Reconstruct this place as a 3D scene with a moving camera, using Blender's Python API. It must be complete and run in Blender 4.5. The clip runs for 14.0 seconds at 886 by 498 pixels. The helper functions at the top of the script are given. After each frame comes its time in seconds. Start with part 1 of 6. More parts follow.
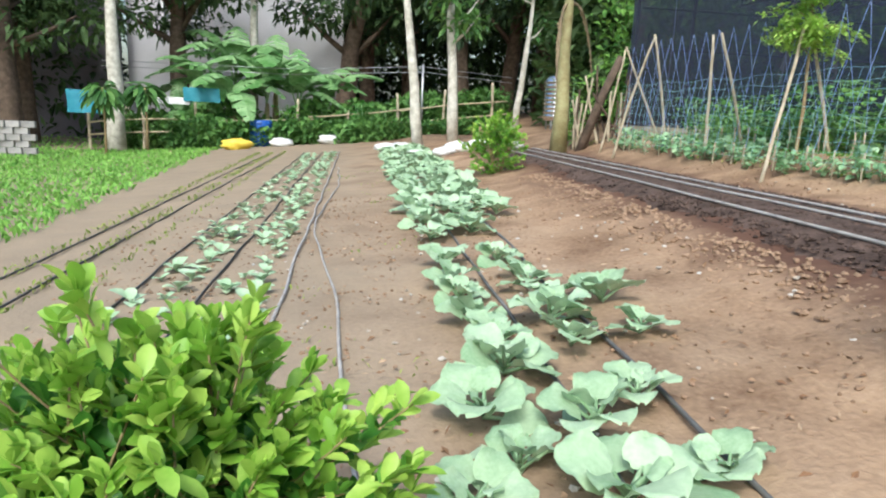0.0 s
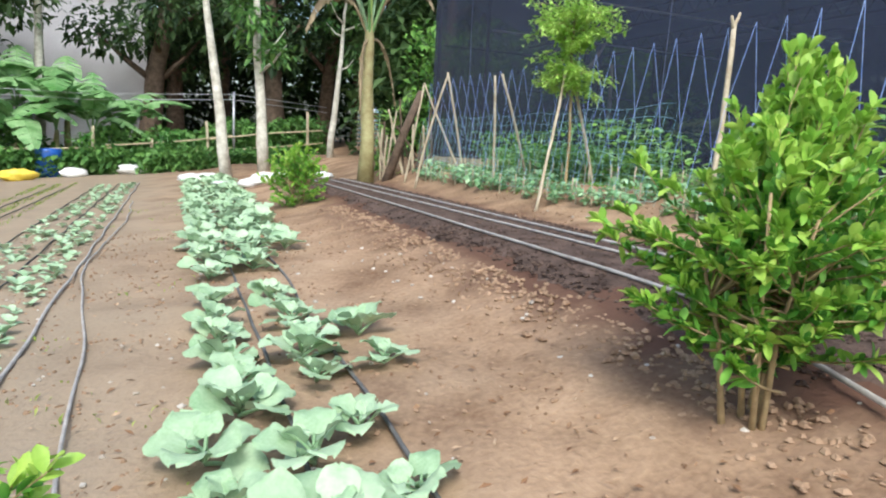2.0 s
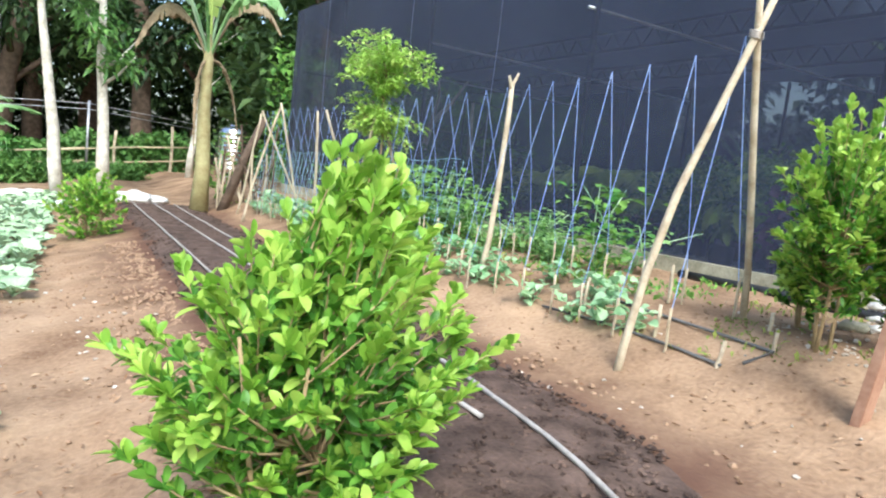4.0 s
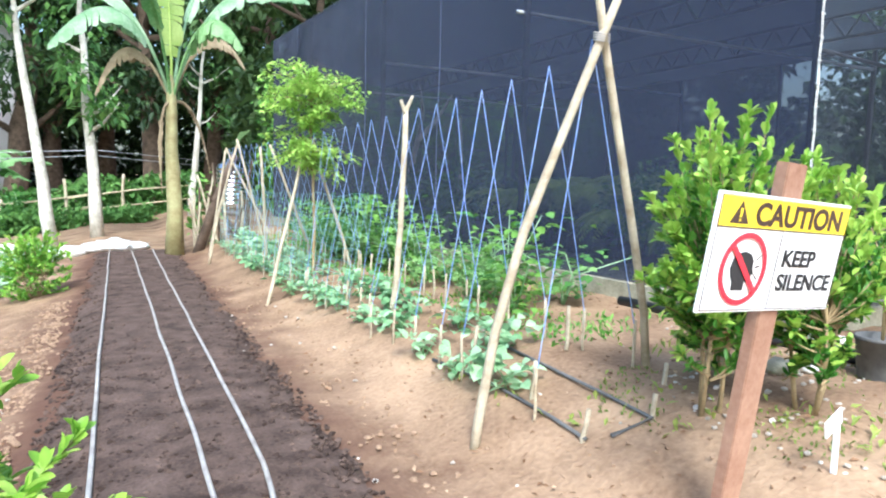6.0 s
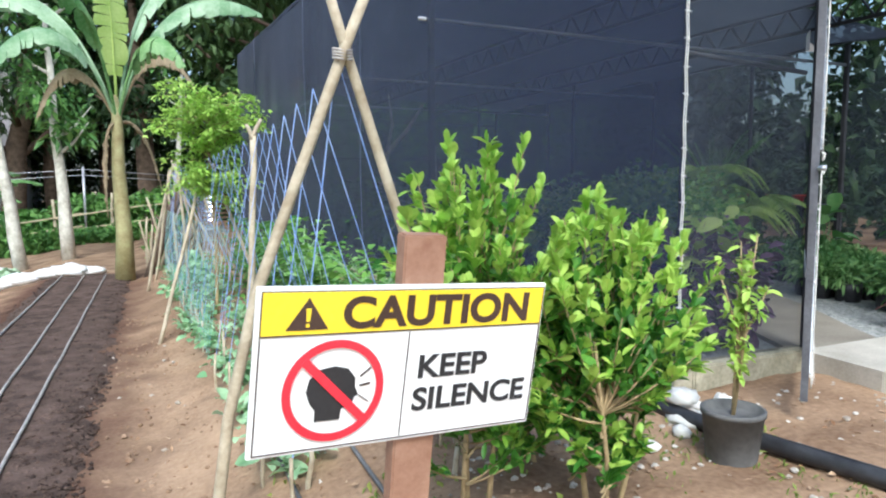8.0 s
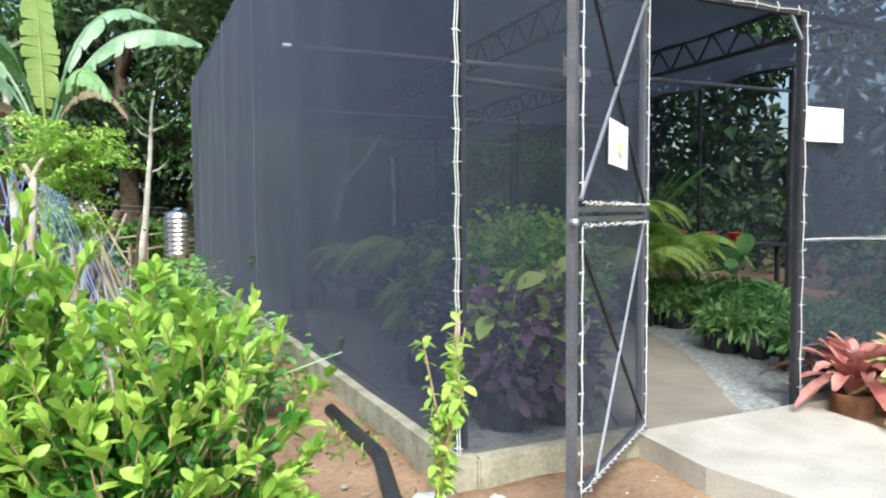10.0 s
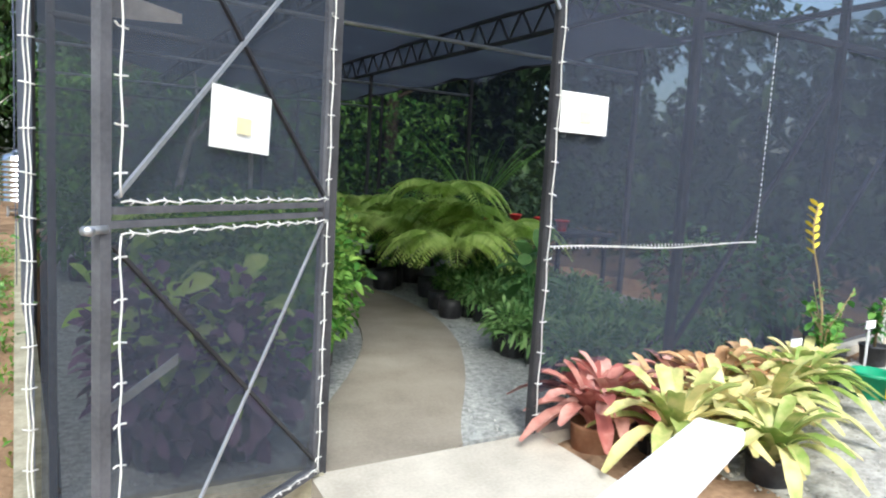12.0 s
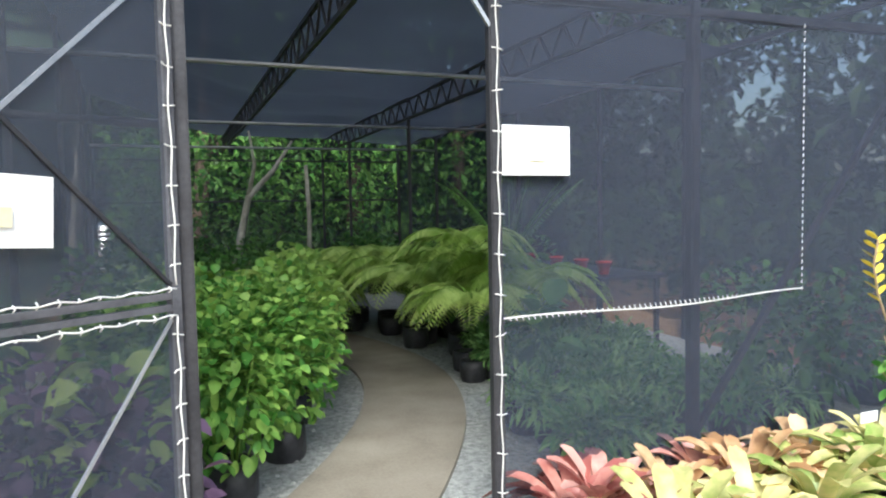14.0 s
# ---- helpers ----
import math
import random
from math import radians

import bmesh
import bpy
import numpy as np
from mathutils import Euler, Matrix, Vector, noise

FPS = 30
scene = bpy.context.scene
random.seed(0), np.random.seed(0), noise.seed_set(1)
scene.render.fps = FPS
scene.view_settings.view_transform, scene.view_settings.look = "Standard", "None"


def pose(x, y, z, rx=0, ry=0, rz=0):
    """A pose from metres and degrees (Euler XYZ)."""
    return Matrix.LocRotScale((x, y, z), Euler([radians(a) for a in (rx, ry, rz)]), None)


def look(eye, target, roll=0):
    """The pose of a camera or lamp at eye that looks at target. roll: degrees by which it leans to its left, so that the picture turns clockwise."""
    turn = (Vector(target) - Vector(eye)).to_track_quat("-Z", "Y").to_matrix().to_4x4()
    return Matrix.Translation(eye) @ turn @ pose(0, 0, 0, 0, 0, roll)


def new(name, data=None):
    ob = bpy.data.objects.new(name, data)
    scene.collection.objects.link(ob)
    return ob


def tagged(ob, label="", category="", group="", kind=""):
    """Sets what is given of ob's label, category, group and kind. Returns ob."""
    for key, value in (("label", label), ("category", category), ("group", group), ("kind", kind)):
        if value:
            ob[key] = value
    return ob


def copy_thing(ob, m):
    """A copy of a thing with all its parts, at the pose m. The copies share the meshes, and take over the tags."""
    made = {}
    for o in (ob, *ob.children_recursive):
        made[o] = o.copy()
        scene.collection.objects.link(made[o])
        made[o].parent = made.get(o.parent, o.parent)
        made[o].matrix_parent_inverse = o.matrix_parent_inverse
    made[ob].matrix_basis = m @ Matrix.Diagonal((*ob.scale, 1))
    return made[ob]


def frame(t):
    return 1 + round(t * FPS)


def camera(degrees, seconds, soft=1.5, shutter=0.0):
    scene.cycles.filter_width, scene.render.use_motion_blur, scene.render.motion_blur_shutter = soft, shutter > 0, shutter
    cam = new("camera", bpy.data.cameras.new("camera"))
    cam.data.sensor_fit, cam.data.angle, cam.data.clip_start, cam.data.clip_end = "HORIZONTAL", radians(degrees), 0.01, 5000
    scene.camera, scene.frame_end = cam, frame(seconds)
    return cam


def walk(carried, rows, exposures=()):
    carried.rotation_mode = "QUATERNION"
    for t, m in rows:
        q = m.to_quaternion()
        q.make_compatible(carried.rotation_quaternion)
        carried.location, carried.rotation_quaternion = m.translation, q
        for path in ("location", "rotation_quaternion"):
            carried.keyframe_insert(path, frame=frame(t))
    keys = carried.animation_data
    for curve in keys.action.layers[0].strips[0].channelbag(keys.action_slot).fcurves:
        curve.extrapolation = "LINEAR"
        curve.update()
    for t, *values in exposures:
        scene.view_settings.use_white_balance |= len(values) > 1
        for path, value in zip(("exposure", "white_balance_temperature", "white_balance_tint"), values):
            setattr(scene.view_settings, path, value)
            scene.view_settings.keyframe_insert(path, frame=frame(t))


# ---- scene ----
cam = camera(67.1, 14.0, 2.1)
PATH = [
    (0, (-0.242, -0.079, 0.262), (0.063, 1.855, -0.148), 2.6),
    (0.5, (-0.184, -0.137, 0.285), (-0.067, 1.804, -0.182), 3.1),
    (1, (-0.121, -0.198, 0.311), (0.091, 1.747, -0.102), 4.3),
    (1.5, (-0.031, -0.26, 0.334), (0.42, 1.656, -0.021), 3.0),
    (2, (0.128, -0.3, 0.366), (0.915, 1.513, 0.058), 3.0),
    (2.5, (0.447, -0.267, 0.415), (1.361, 1.496, 0.179), 5.8),
    (2.7, (0.577, -0.262, 0.446), (1.603, 1.438, 0.207), 5.2),
    (3, (0.778, -0.333, 0.497), (1.99, 1.246, 0.302), 3.6),
    (3.2, (0.897, -0.378, 0.535), (2.012, 1.27, 0.332), 6.2),
    (5.3, (2.394, -0.511, 1.015), (3.293, 1.259, 0.772), 2.7),
    (5.5, (2.486, -0.537, 1.022), (3.339, 1.255, 0.769), 1.0),
    (6, (2.87, -0.498, 1.048), (3.79, 1.267, 0.845), 1.4),
    (6.5, (3.191, -0.489, 1.121), (4.12, 1.272, 0.936), -2.7),
    (7, (3.591, -0.63, 1.176), (4.24, 1.253, 0.998), 0.7),
    (7.5, (3.91, -0.615, 1.186), (4.564, 1.262, 0.966), -0.8),
    (7.6, (3.967, -0.603, 1.175), (4.678, 1.257, 0.993), 0.7),
    (8, (4.34, -0.488, 1.254), (5.185, 1.314, 1.063), -0.2),
    (8.2, (4.497, -0.488, 1.258), (5.368, 1.305, 1.093), -2.9),
    (10.3, (6.136, -0.455, 1.405), (6.907, 1.387, 1.301), 0.4),
    (10.5, (6.275, -0.444, 1.436), (7.011, 1.41, 1.291), 0.3),
    (10.6, (6.366, -0.446, 1.454), (7.075, 1.417, 1.298), -1.2),
    (11, (6.659, -0.346, 1.437), (7.476, 1.474, 1.289), 0.5),
    (11.5, (6.992, -0.263, 1.486), (7.98, 1.469, 1.329), -1.7),
    (12, (7.342, -0.307, 1.533), (8.362, 1.399, 1.315), 3.3),
    (12.5, (7.574, -0.192, 1.544), (8.617, 1.505, 1.368), 1.2),
    (13, (7.833, -0.055, 1.608), (8.929, 1.617, 1.56), 0.1),
    (13.5, (8.061, -0.054, 1.61), (8.978, 1.723, 1.616), -0.2),
    (14, (8.354, -0.065, 1.657), (9.112, 1.781, 1.541), -1.1),
]
walk(cam, [(t, look(eye, target, roll)) for t, eye, target, roll in PATH], [(0, 0.80, 5900, 4), (1.5, 0.80, 5900, 5), (3.2, 1.07, 6000, 5), (5.3, 1.42, 5550, 4), (7.0, 1.45, 5500, 4), (8.0, 0.87, 5600, 4), (10.5, 1.12, 5900, 4), (12.5, 1.08, 5900, 4), (14, 1.2, 5900, 4)])

# ---- world and light ----
world = bpy.data.worlds.new("sky")
scene.world = world
world.use_nodes = True
wn = world.node_tree.nodes
sky = wn.new("ShaderNodeTexSky")
sky.sky_type = "NISHITA"
sky.sun_disc = False
sky.sun_elevation, sky.sun_rotation = radians(48), radians(200)
sky.dust_density, sky.air_density = 4.0, 1.2
wn["Background"].inputs["Strength"].default_value = 0.15
world.node_tree.links.new(sky.outputs["Color"], wn["Background"].inputs["Color"])
sun_data = bpy.data.lights.new("sun", "SUN")
sun_data.energy, sun_data.angle, sun_data.color = 1.5, radians(14), (1.0, 0.97, 0.92)
sun = new("sun", sun_data)
sun.matrix_world = look((-6, -16, 20), (0, 0, 0))
rng = np.random.default_rng(7)


# ---- materials ----
def mat(name, a, b, scale=6.0, rough=0.8, bump=0.2, bump_scale=40.0, metal=0.0, through_light=0.0, island=0.0, clear=0.0, spec=0.4):
    """A surface that varies from colour a to colour b with coarse and fine noise and a fine relief."""
    m = bpy.data.materials.new(name)
    m.use_nodes = True
    n, ln = m.node_tree.nodes, m.node_tree.links
    p = n["Principled BSDF"]
    out = n["Material Output"]
    co = n.new("ShaderNodeTexCoord")
    big, fine = n.new("ShaderNodeTexNoise"), n.new("ShaderNodeTexNoise")
    big.inputs["Scale"].default_value, big.inputs["Detail"].default_value = scale, 6
    fine.inputs["Scale"].default_value, fine.inputs["Detail"].default_value = bump_scale, 4
    ln.new(co.outputs["Object"], big.inputs["Vector"])
    ln.new(co.outputs["Object"], fine.inputs["Vector"])
    add = n.new("ShaderNodeMath")
    add.operation = "MULTIPLY_ADD"
    ln.new(fine.outputs["Fac"], add.inputs[0])
    add.inputs[1].default_value = 0.45
    ln.new(big.outputs["Fac"], add.inputs[2])
    fac = add.outputs[0]
    if island:
        geo = n.new("ShaderNodeNewGeometry")
        ob = n.new("ShaderNodeObjectInfo")
        mix2 = n.new("ShaderNodeMath")
        mix2.operation = "ADD"
        ln.new(geo.outputs["Random Per Island"], mix2.inputs[0])
        ln.new(ob.outputs["Random"], mix2.inputs[1])
        add2 = n.new("ShaderNodeMath")
        add2.operation = "MULTIPLY_ADD"
        ln.new(mix2.outputs[0], add2.inputs[0])
        add2.inputs[1].default_value = island * 0.6
        ln.new(fac, add2.inputs[2])
        sub = n.new("ShaderNodeMath")
        sub.operation = "SUBTRACT"
        ln.new(add2.outputs[0], sub.inputs[0])
        sub.inputs[1].default_value = island * 0.6
        fac = sub.outputs[0]
    ramp = n.new("ShaderNodeValToRGB")
    ramp.color_ramp.elements[0].position, ramp.color_ramp.elements[1].position = 0.45, 1.0
    ramp.color_ramp.elements[0].color, ramp.color_ramp.elements[1].color = (*a, 1), (*b, 1)
    ln.new(fac, ramp.inputs["Fac"])
    ln.new(ramp.outputs["Color"], p.inputs["Base Color"])
    p.inputs["Roughness"].default_value, p.inputs["Metallic"].default_value = rough, metal
    p.inputs["Specular IOR Level"].default_value = spec
    if bump:
        bm_ = n.new("ShaderNodeBump")
        bm_.inputs["Strength"].default_value, bm_.inputs["Distance"].default_value = bump, 0.01
        ln.new(fine.outputs["Fac"], bm_.inputs["Height"])
        ln.new(bm_.outputs["Normal"], p.inputs["Normal"])
    last = p.outputs["BSDF"]
    if through_light:
        tr = n.new("ShaderNodeBsdfTranslucent")
        ln.new(ramp.outputs["Color"], tr.inputs["Color"])
        mx = n.new("ShaderNodeMixShader")
        mx.inputs["Fac"].default_value = through_light
        ln.new(last, mx.inputs[1])
        ln.new(tr.outputs["BSDF"], mx.inputs[2])
        last = mx.outputs["Shader"]
    if clear:
        tp = n.new("ShaderNodeBsdfTransparent")
        mx = n.new("ShaderNodeMixShader")
        mx.inputs["Fac"].default_value = clear
        ln.new(last, mx.inputs[1])
        ln.new(tp.outputs["BSDF"], mx.inputs[2])
        last = mx.outputs["Shader"]
    ln.new(last, out.inputs["Surface"])
    return m


def greyer_to_the_west(m):
    """Mixes a greyer, paler soil into the lower terrace by a broad uneven border."""
    n, ln = m.node_tree.nodes, m.node_tree.links
    p = n["Principled BSDF"]
    old = p.inputs["Base Color"].links[0].from_socket
    co, sep = n.new("ShaderNodeTexCoord"), n.new("ShaderNodeSeparateXYZ")
    ln.new(co.outputs["Object"], sep.inputs["Vector"])
    nz = n.new("ShaderNodeTexNoise")
    nz.inputs["Scale"].default_value, nz.inputs["Detail"].default_value = 0.8, 8
    ln.new(co.outputs["Object"], nz.inputs["Vector"])
    ma = n.new("ShaderNodeMath")
    ma.operation = "MULTIPLY_ADD"
    ln.new(nz.outputs["Fac"], ma.inputs[0])
    ma.inputs[1].default_value = -2.6
    ln.new(sep.outputs["X"], ma.inputs[2])
    mr = n.new("ShaderNodeMapRange")
    mr.inputs["From Min"].default_value, mr.inputs["From Max"].default_value = 0.3, -1.9
    ln.new(ma.outputs[0], mr.inputs["Value"])
    mx = n.new("ShaderNodeMix")
    mx.data_type = "RGBA"
    mx.inputs[7].default_value = (0.30, 0.245, 0.175, 1)
    mul = n.new("ShaderNodeMath")
    mul.operation = "MULTIPLY"
    ln.new(mr.outputs["Result"], mul.inputs[0])
    mul.inputs[1].default_value = 0.75
    ln.new(mul.outputs[0], mx.inputs[0])
    ln.new(old, mx.inputs[6])
    side = n.new("ShaderNodeMath")
    side.operation = "MULTIPLY_ADD"
    ln.new(sep.outputs["Y"], side.inputs[0])
    side.inputs[1].default_value = -0.028
    ln.new(sep.outputs["X"], side.inputs[2])
    off = n.new("ShaderNodeMath")
    off.operation = "SUBTRACT"
    ln.new(side.outputs[0], off.inputs[0])
    off.inputs[1].default_value = 3.12
    ab = n.new("ShaderNodeMath")
    ab.operation = "ABSOLUTE"
    ln.new(off.outputs[0], ab.inputs[0])
    nz2 = n.new("ShaderNodeTexNoise")
    nz2.inputs["Scale"].default_value, nz2.inputs["Detail"].default_value = 3.0, 8
    ln.new(co.outputs["Object"], nz2.inputs["Vector"])
    ragged = n.new("ShaderNodeMath")
    ragged.operation = "MULTIPLY_ADD"
    ln.new(nz2.outputs["Fac"], ragged.inputs[0])
    ragged.inputs[1].default_value = 0.9
    ln.new(ab.outputs[0], ragged.inputs[2])
    near_bed = n.new("ShaderNodeMapRange")
    near_bed.inputs["From Min"].default_value, near_bed.inputs["From Max"].default_value = 1.75, 1.15
    ln.new(ragged.outputs[0], near_bed.inputs["Value"])
    along = n.new("ShaderNodeMapRange")
    along.inputs["From Min"].default_value, along.inputs["From Max"].default_value = 0.5, 1.2
    ln.new(sep.outputs["Y"], along.inputs["Value"])
    along_far = n.new("ShaderNodeMapRange")
    along_far.inputs["From Min"].default_value, along_far.inputs["From Max"].default_value = 15.2, 14.4
    ln.new(sep.outputs["Y"], along_far.inputs["Value"])
    both, both2 = n.new("ShaderNodeMath"), n.new("ShaderNodeMath")
    both.operation = both2.operation = "MULTIPLY"
    ln.new(near_bed.outputs["Result"], both.inputs[0])
    ln.new(along.outputs["Result"], both.inputs[1])
    ln.new(both.outputs[0], both2.inputs[0])
    ln.new(along_far.outputs["Result"], both2.inputs[1])
    moist = n.new("ShaderNodeMix")
    moist.data_type = "RGBA"
    moist.inputs[7].default_value = (0.115, 0.062, 0.042, 1)
    ln.new(both2.outputs[0], moist.inputs[0])
    ln.new(mx.outputs[2], moist.inputs[6])
    ln.new(moist.outputs[2], p.inputs["Base Color"])


SOIL = mat("dry_red_soil", (0.15, 0.088, 0.052), (0.44, 0.30, 0.19), 1.6, 0.95, 1.0, 30, spec=0.12)
greyer_to_the_west(SOIL)
DARK_SOIL = mat("moist_dark_soil", (0.045, 0.029, 0.022), (0.165, 0.112, 0.088), 5, 0.9, 1.0, 45, island=0.7, spec=0.2)
CLOD = mat("soil_clod", (0.15, 0.09, 0.055), (0.34, 0.23, 0.15), 8, 0.95, 0.5, 60, island=0.5, spec=0.1)
LITTER = mat("dry_litter", (0.20, 0.11, 0.06), (0.55, 0.40, 0.26), 8, 0.9, 0.2, 50, island=0.9, spec=0.2)
PEBBLE = mat("pale_pebble", (0.35, 0.30, 0.24), (0.7, 0.66, 0.6), 9, 0.85, 0.3, 60, island=0.8)
GRAVEL = mat("grey_gravel", (0.16, 0.17, 0.16), (0.48, 0.49, 0.47), 30, 0.9, 0.9, 70)
PALE_GRAVEL = mat("pale_gravel", (0.26, 0.25, 0.22), (0.58, 0.56, 0.51), 14, 0.9, 1.0, 50, island=0.6)
CONCRETE = mat("pale_concrete", (0.36, 0.33, 0.275), (0.58, 0.54, 0.46), 3, 0.85, 0.25, 60)
KERB = mat("mossy_concrete", (0.20, 0.19, 0.13), (0.48, 0.44, 0.33), 5, 0.9, 0.5, 40)
PATH_MAT = mat("path_concrete", (0.19, 0.165, 0.13), (0.32, 0.285, 0.23), 2.5, 0.85, 0.2, 60)
GRASS = mat("grass_blade", (0.10, 0.26, 0.035), (0.30, 0.56, 0.11), 3, 0.6, 0, 20, through_light=0.3, island=0.8)
WEED = mat("yellowish_weed", (0.13, 0.20, 0.03), (0.34, 0.40, 0.09), 3, 0.6, 0, 20, through_light=0.3, island=0.8)
CABBAGE = mat("cabbage_leaf", (0.25, 0.40, 0.21), (0.50, 0.64, 0.42), 9, 0.5, 0.15, 60, through_light=0.2, island=0.6, spec=0.35)
CITRUS = mat("citrus_leaf", (0.055, 0.18, 0.02), (0.21, 0.45, 0.06), 6, 0.45, 0.0, 40, through_light=0.33, island=0.9)
CITRUS_YOUNG = mat("young_citrus_leaf", (0.22, 0.42, 0.045), (0.52, 0.70, 0.14), 6, 0.45, 0.0, 40, through_light=0.35, island=0.9)
WEED_LEAF = mat("weed_leaf", (0.10, 0.26, 0.06), (0.32, 0.52, 0.18), 5, 0.55, 0, 30, through_light=0.3, island=0.9)
BEAN = mat("bean_leaf", (0.20, 0.40, 0.18), (0.50, 0.70, 0.42), 6, 0.5, 0, 40, through_light=0.3, island=0.9)
SAPLING = mat("feathery_leaf", (0.22, 0.42, 0.05), (0.48, 0.68, 0.15), 4, 0.5, 0, 40, through_light=0.35, island=0.9)
BANANA_NEW = mat("new_banana_leaf", (0.34, 0.48, 0.10), (0.58, 0.70, 0.24), 2.0, 0.4, 0.1, 20, through_light=0.4, island=0.2)
BANANA_PALE = mat("pale_banana_leaf", (0.20, 0.36, 0.18), (0.50, 0.64, 0.44), 3.0, 0.4, 0.1, 20, through_light=0.3, island=0.4)
BANANA = mat("banana_leaf", (0.10, 0.26, 0.06), (0.36, 0.55, 0.26), 2.5, 0.4, 0.1, 20, through_light=0.3, island=0.3)
BANANA_DRY = mat("dry_banana_leaf", (0.16, 0.11, 0.06), (0.42, 0.34, 0.22), 4, 0.9, 0.3, 40)
BANANA_STEM = mat("banana_stem", (0.22, 0.17, 0.07), (0.42, 0.40, 0.20), 5, 0.6, 0.3, 25)
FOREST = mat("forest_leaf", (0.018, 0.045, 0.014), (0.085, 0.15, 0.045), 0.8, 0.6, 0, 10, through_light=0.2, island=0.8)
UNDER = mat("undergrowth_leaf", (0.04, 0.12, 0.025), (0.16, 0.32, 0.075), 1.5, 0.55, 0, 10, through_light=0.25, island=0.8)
FERN = mat("fern_frond", (0.32, 0.50, 0.08), (0.66, 0.80, 0.25), 3, 0.5, 0, 20, through_light=0.35, island=0.7)
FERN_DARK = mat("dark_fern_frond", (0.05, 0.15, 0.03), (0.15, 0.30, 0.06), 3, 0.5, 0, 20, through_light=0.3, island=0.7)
YELLOW_SHRUB = mat("light_green_leaf", (0.08, 0.23, 0.035), (0.34, 0.52, 0.11), 4, 0.5, 0, 20, through_light=0.33, island=0.9)
LOW_LEAF = mat("narrow_green_leaf", (0.09, 0.22, 0.06), (0.30, 0.48, 0.17), 4, 0.5, 0, 20, through_light=0.3, island=0.9)
SHRUB = mat("heart_shaped_leaf", (0.05, 0.18, 0.03), (0.22, 0.42, 0.08), 4, 0.5, 0, 20, through_light=0.3, island=0.9)
PURPLE = mat("purple_leaf", (0.07, 0.035, 0.075), (0.22, 0.13, 0.21), 6, 0.5, 0, 30, through_light=0.1, island=0.8)
BROM_RED = mat("red_bromeliad_leaf", (0.38, 0.12, 0.10), (0.70, 0.40, 0.33), 5, 0.4, 0, 20, through_light=0.2, island=0.9)
BROM_YELLOW = mat("yellow_green_bromeliad_leaf", (0.26, 0.36, 0.08), (0.78, 0.68, 0.32), 5, 0.4, 0, 20, through_light=0.25, island=0.9)
BROM_ORANGE = mat("orange_bromeliad_leaf", (0.46, 0.26, 0.12), (0.80, 0.58, 0.34), 5, 0.4, 0, 20, through_light=0.25, island=0.9)
FLOWER = mat("yellow_bract", (0.55, 0.42, 0.02), (0.85, 0.70, 0.08), 8, 0.5, 0, 20)
BARK = mat("brown_bark", (0.05, 0.035, 0.025), (0.17, 0.12, 0.085), 6, 0.95, 0.9, 30)
WHITE_BARK = mat("pale_lichen_bark", (0.30, 0.27, 0.21), (0.72, 0.70, 0.62), 5, 0.9, 0.5, 30)
TWIG = mat("tan_stem", (0.20, 0.14, 0.07), (0.42, 0.32, 0.17), 8, 0.85, 0.4, 40)
POLE = mat("weathered_pole", (0.28, 0.22, 0.14), (0.58, 0.51, 0.38), 7, 0.8, 0.4, 40)
POST_WOOD = mat("red_brown_painted_wood", (0.24, 0.12, 0.075), (0.41, 0.25, 0.17), 5, 0.6, 0.3, 40)
STRING = mat("pale_blue_twine", (0.14, 0.26, 0.62), (0.45, 0.56, 0.86), 12, 0.7, 0, 20)
TEAL_STRING = mat("teal_netting", (0.16, 0.42, 0.42), (0.42, 0.66, 0.64), 12, 0.7, 0, 20)
ROPE = mat("white_rope", (0.60, 0.60, 0.56), (0.85, 0.84, 0.80), 20, 0.8, 0.3, 90)
NET = mat("black_shade_net", (0.020, 0.026, 0.054), (0.040, 0.049, 0.088), 0.5, 0.75, 0.15, 300, clear=0.24, spec=0.35)
NET_SHEER = mat("sheer_shade_net", (0.029, 0.037, 0.060), (0.050, 0.059, 0.090), 0.5, 0.75, 0.15, 300, clear=0.41, spec=0.35)
NET.node_tree.nodes["Principled BSDF"].inputs["Sheen Weight"].default_value = 0.10
NET.node_tree.nodes["Principled BSDF"].inputs["Sheen Roughness"].default_value = 0.35
NET.node_tree.nodes["Principled BSDF"].inputs["Sheen Tint"].default_value = (0.8, 0.85, 1.0, 1)
NET_THIN = mat("thin_shade_net", (0.036, 0.046, 0.068), (0.060, 0.072, 0.100), 0.5, 0.75, 0.15, 300, clear=0.56, spec=0.35)
NET_SEAM = mat("doubled_net_seam", (0.06, 0.07, 0.12), (0.11, 0.13, 0.19), 2.0, 0.7, 0.2, 200)
NET_ROOF = mat("roof_shade_net", (0.022, 0.027, 0.040), (0.040, 0.048, 0.066), 0.6, 0.8, 0.1, 300, clear=0.09, through_light=0.45)
STEEL_GREY = mat("grey_painted_steel", (0.06, 0.06, 0.068), (0.16, 0.16, 0.175), 6, 0.55, 0.2, 60, metal=0.1)
STEEL = mat("dark_grey_steel", (0.022, 0.022, 0.026), (0.07, 0.07, 0.078), 5, 0.5, 0.15, 60, metal=0.3)
STEEL_PALE = mat("galvanised_steel", (0.30, 0.31, 0.33), (0.50, 0.51, 0.53), 5, 0.4, 0.15, 60, metal=0.6)
STAINLESS = mat("stainless_steel", (0.55, 0.56, 0.58), (0.75, 0.76, 0.78), 4, 0.18, 0.05, 60, metal=1.0)
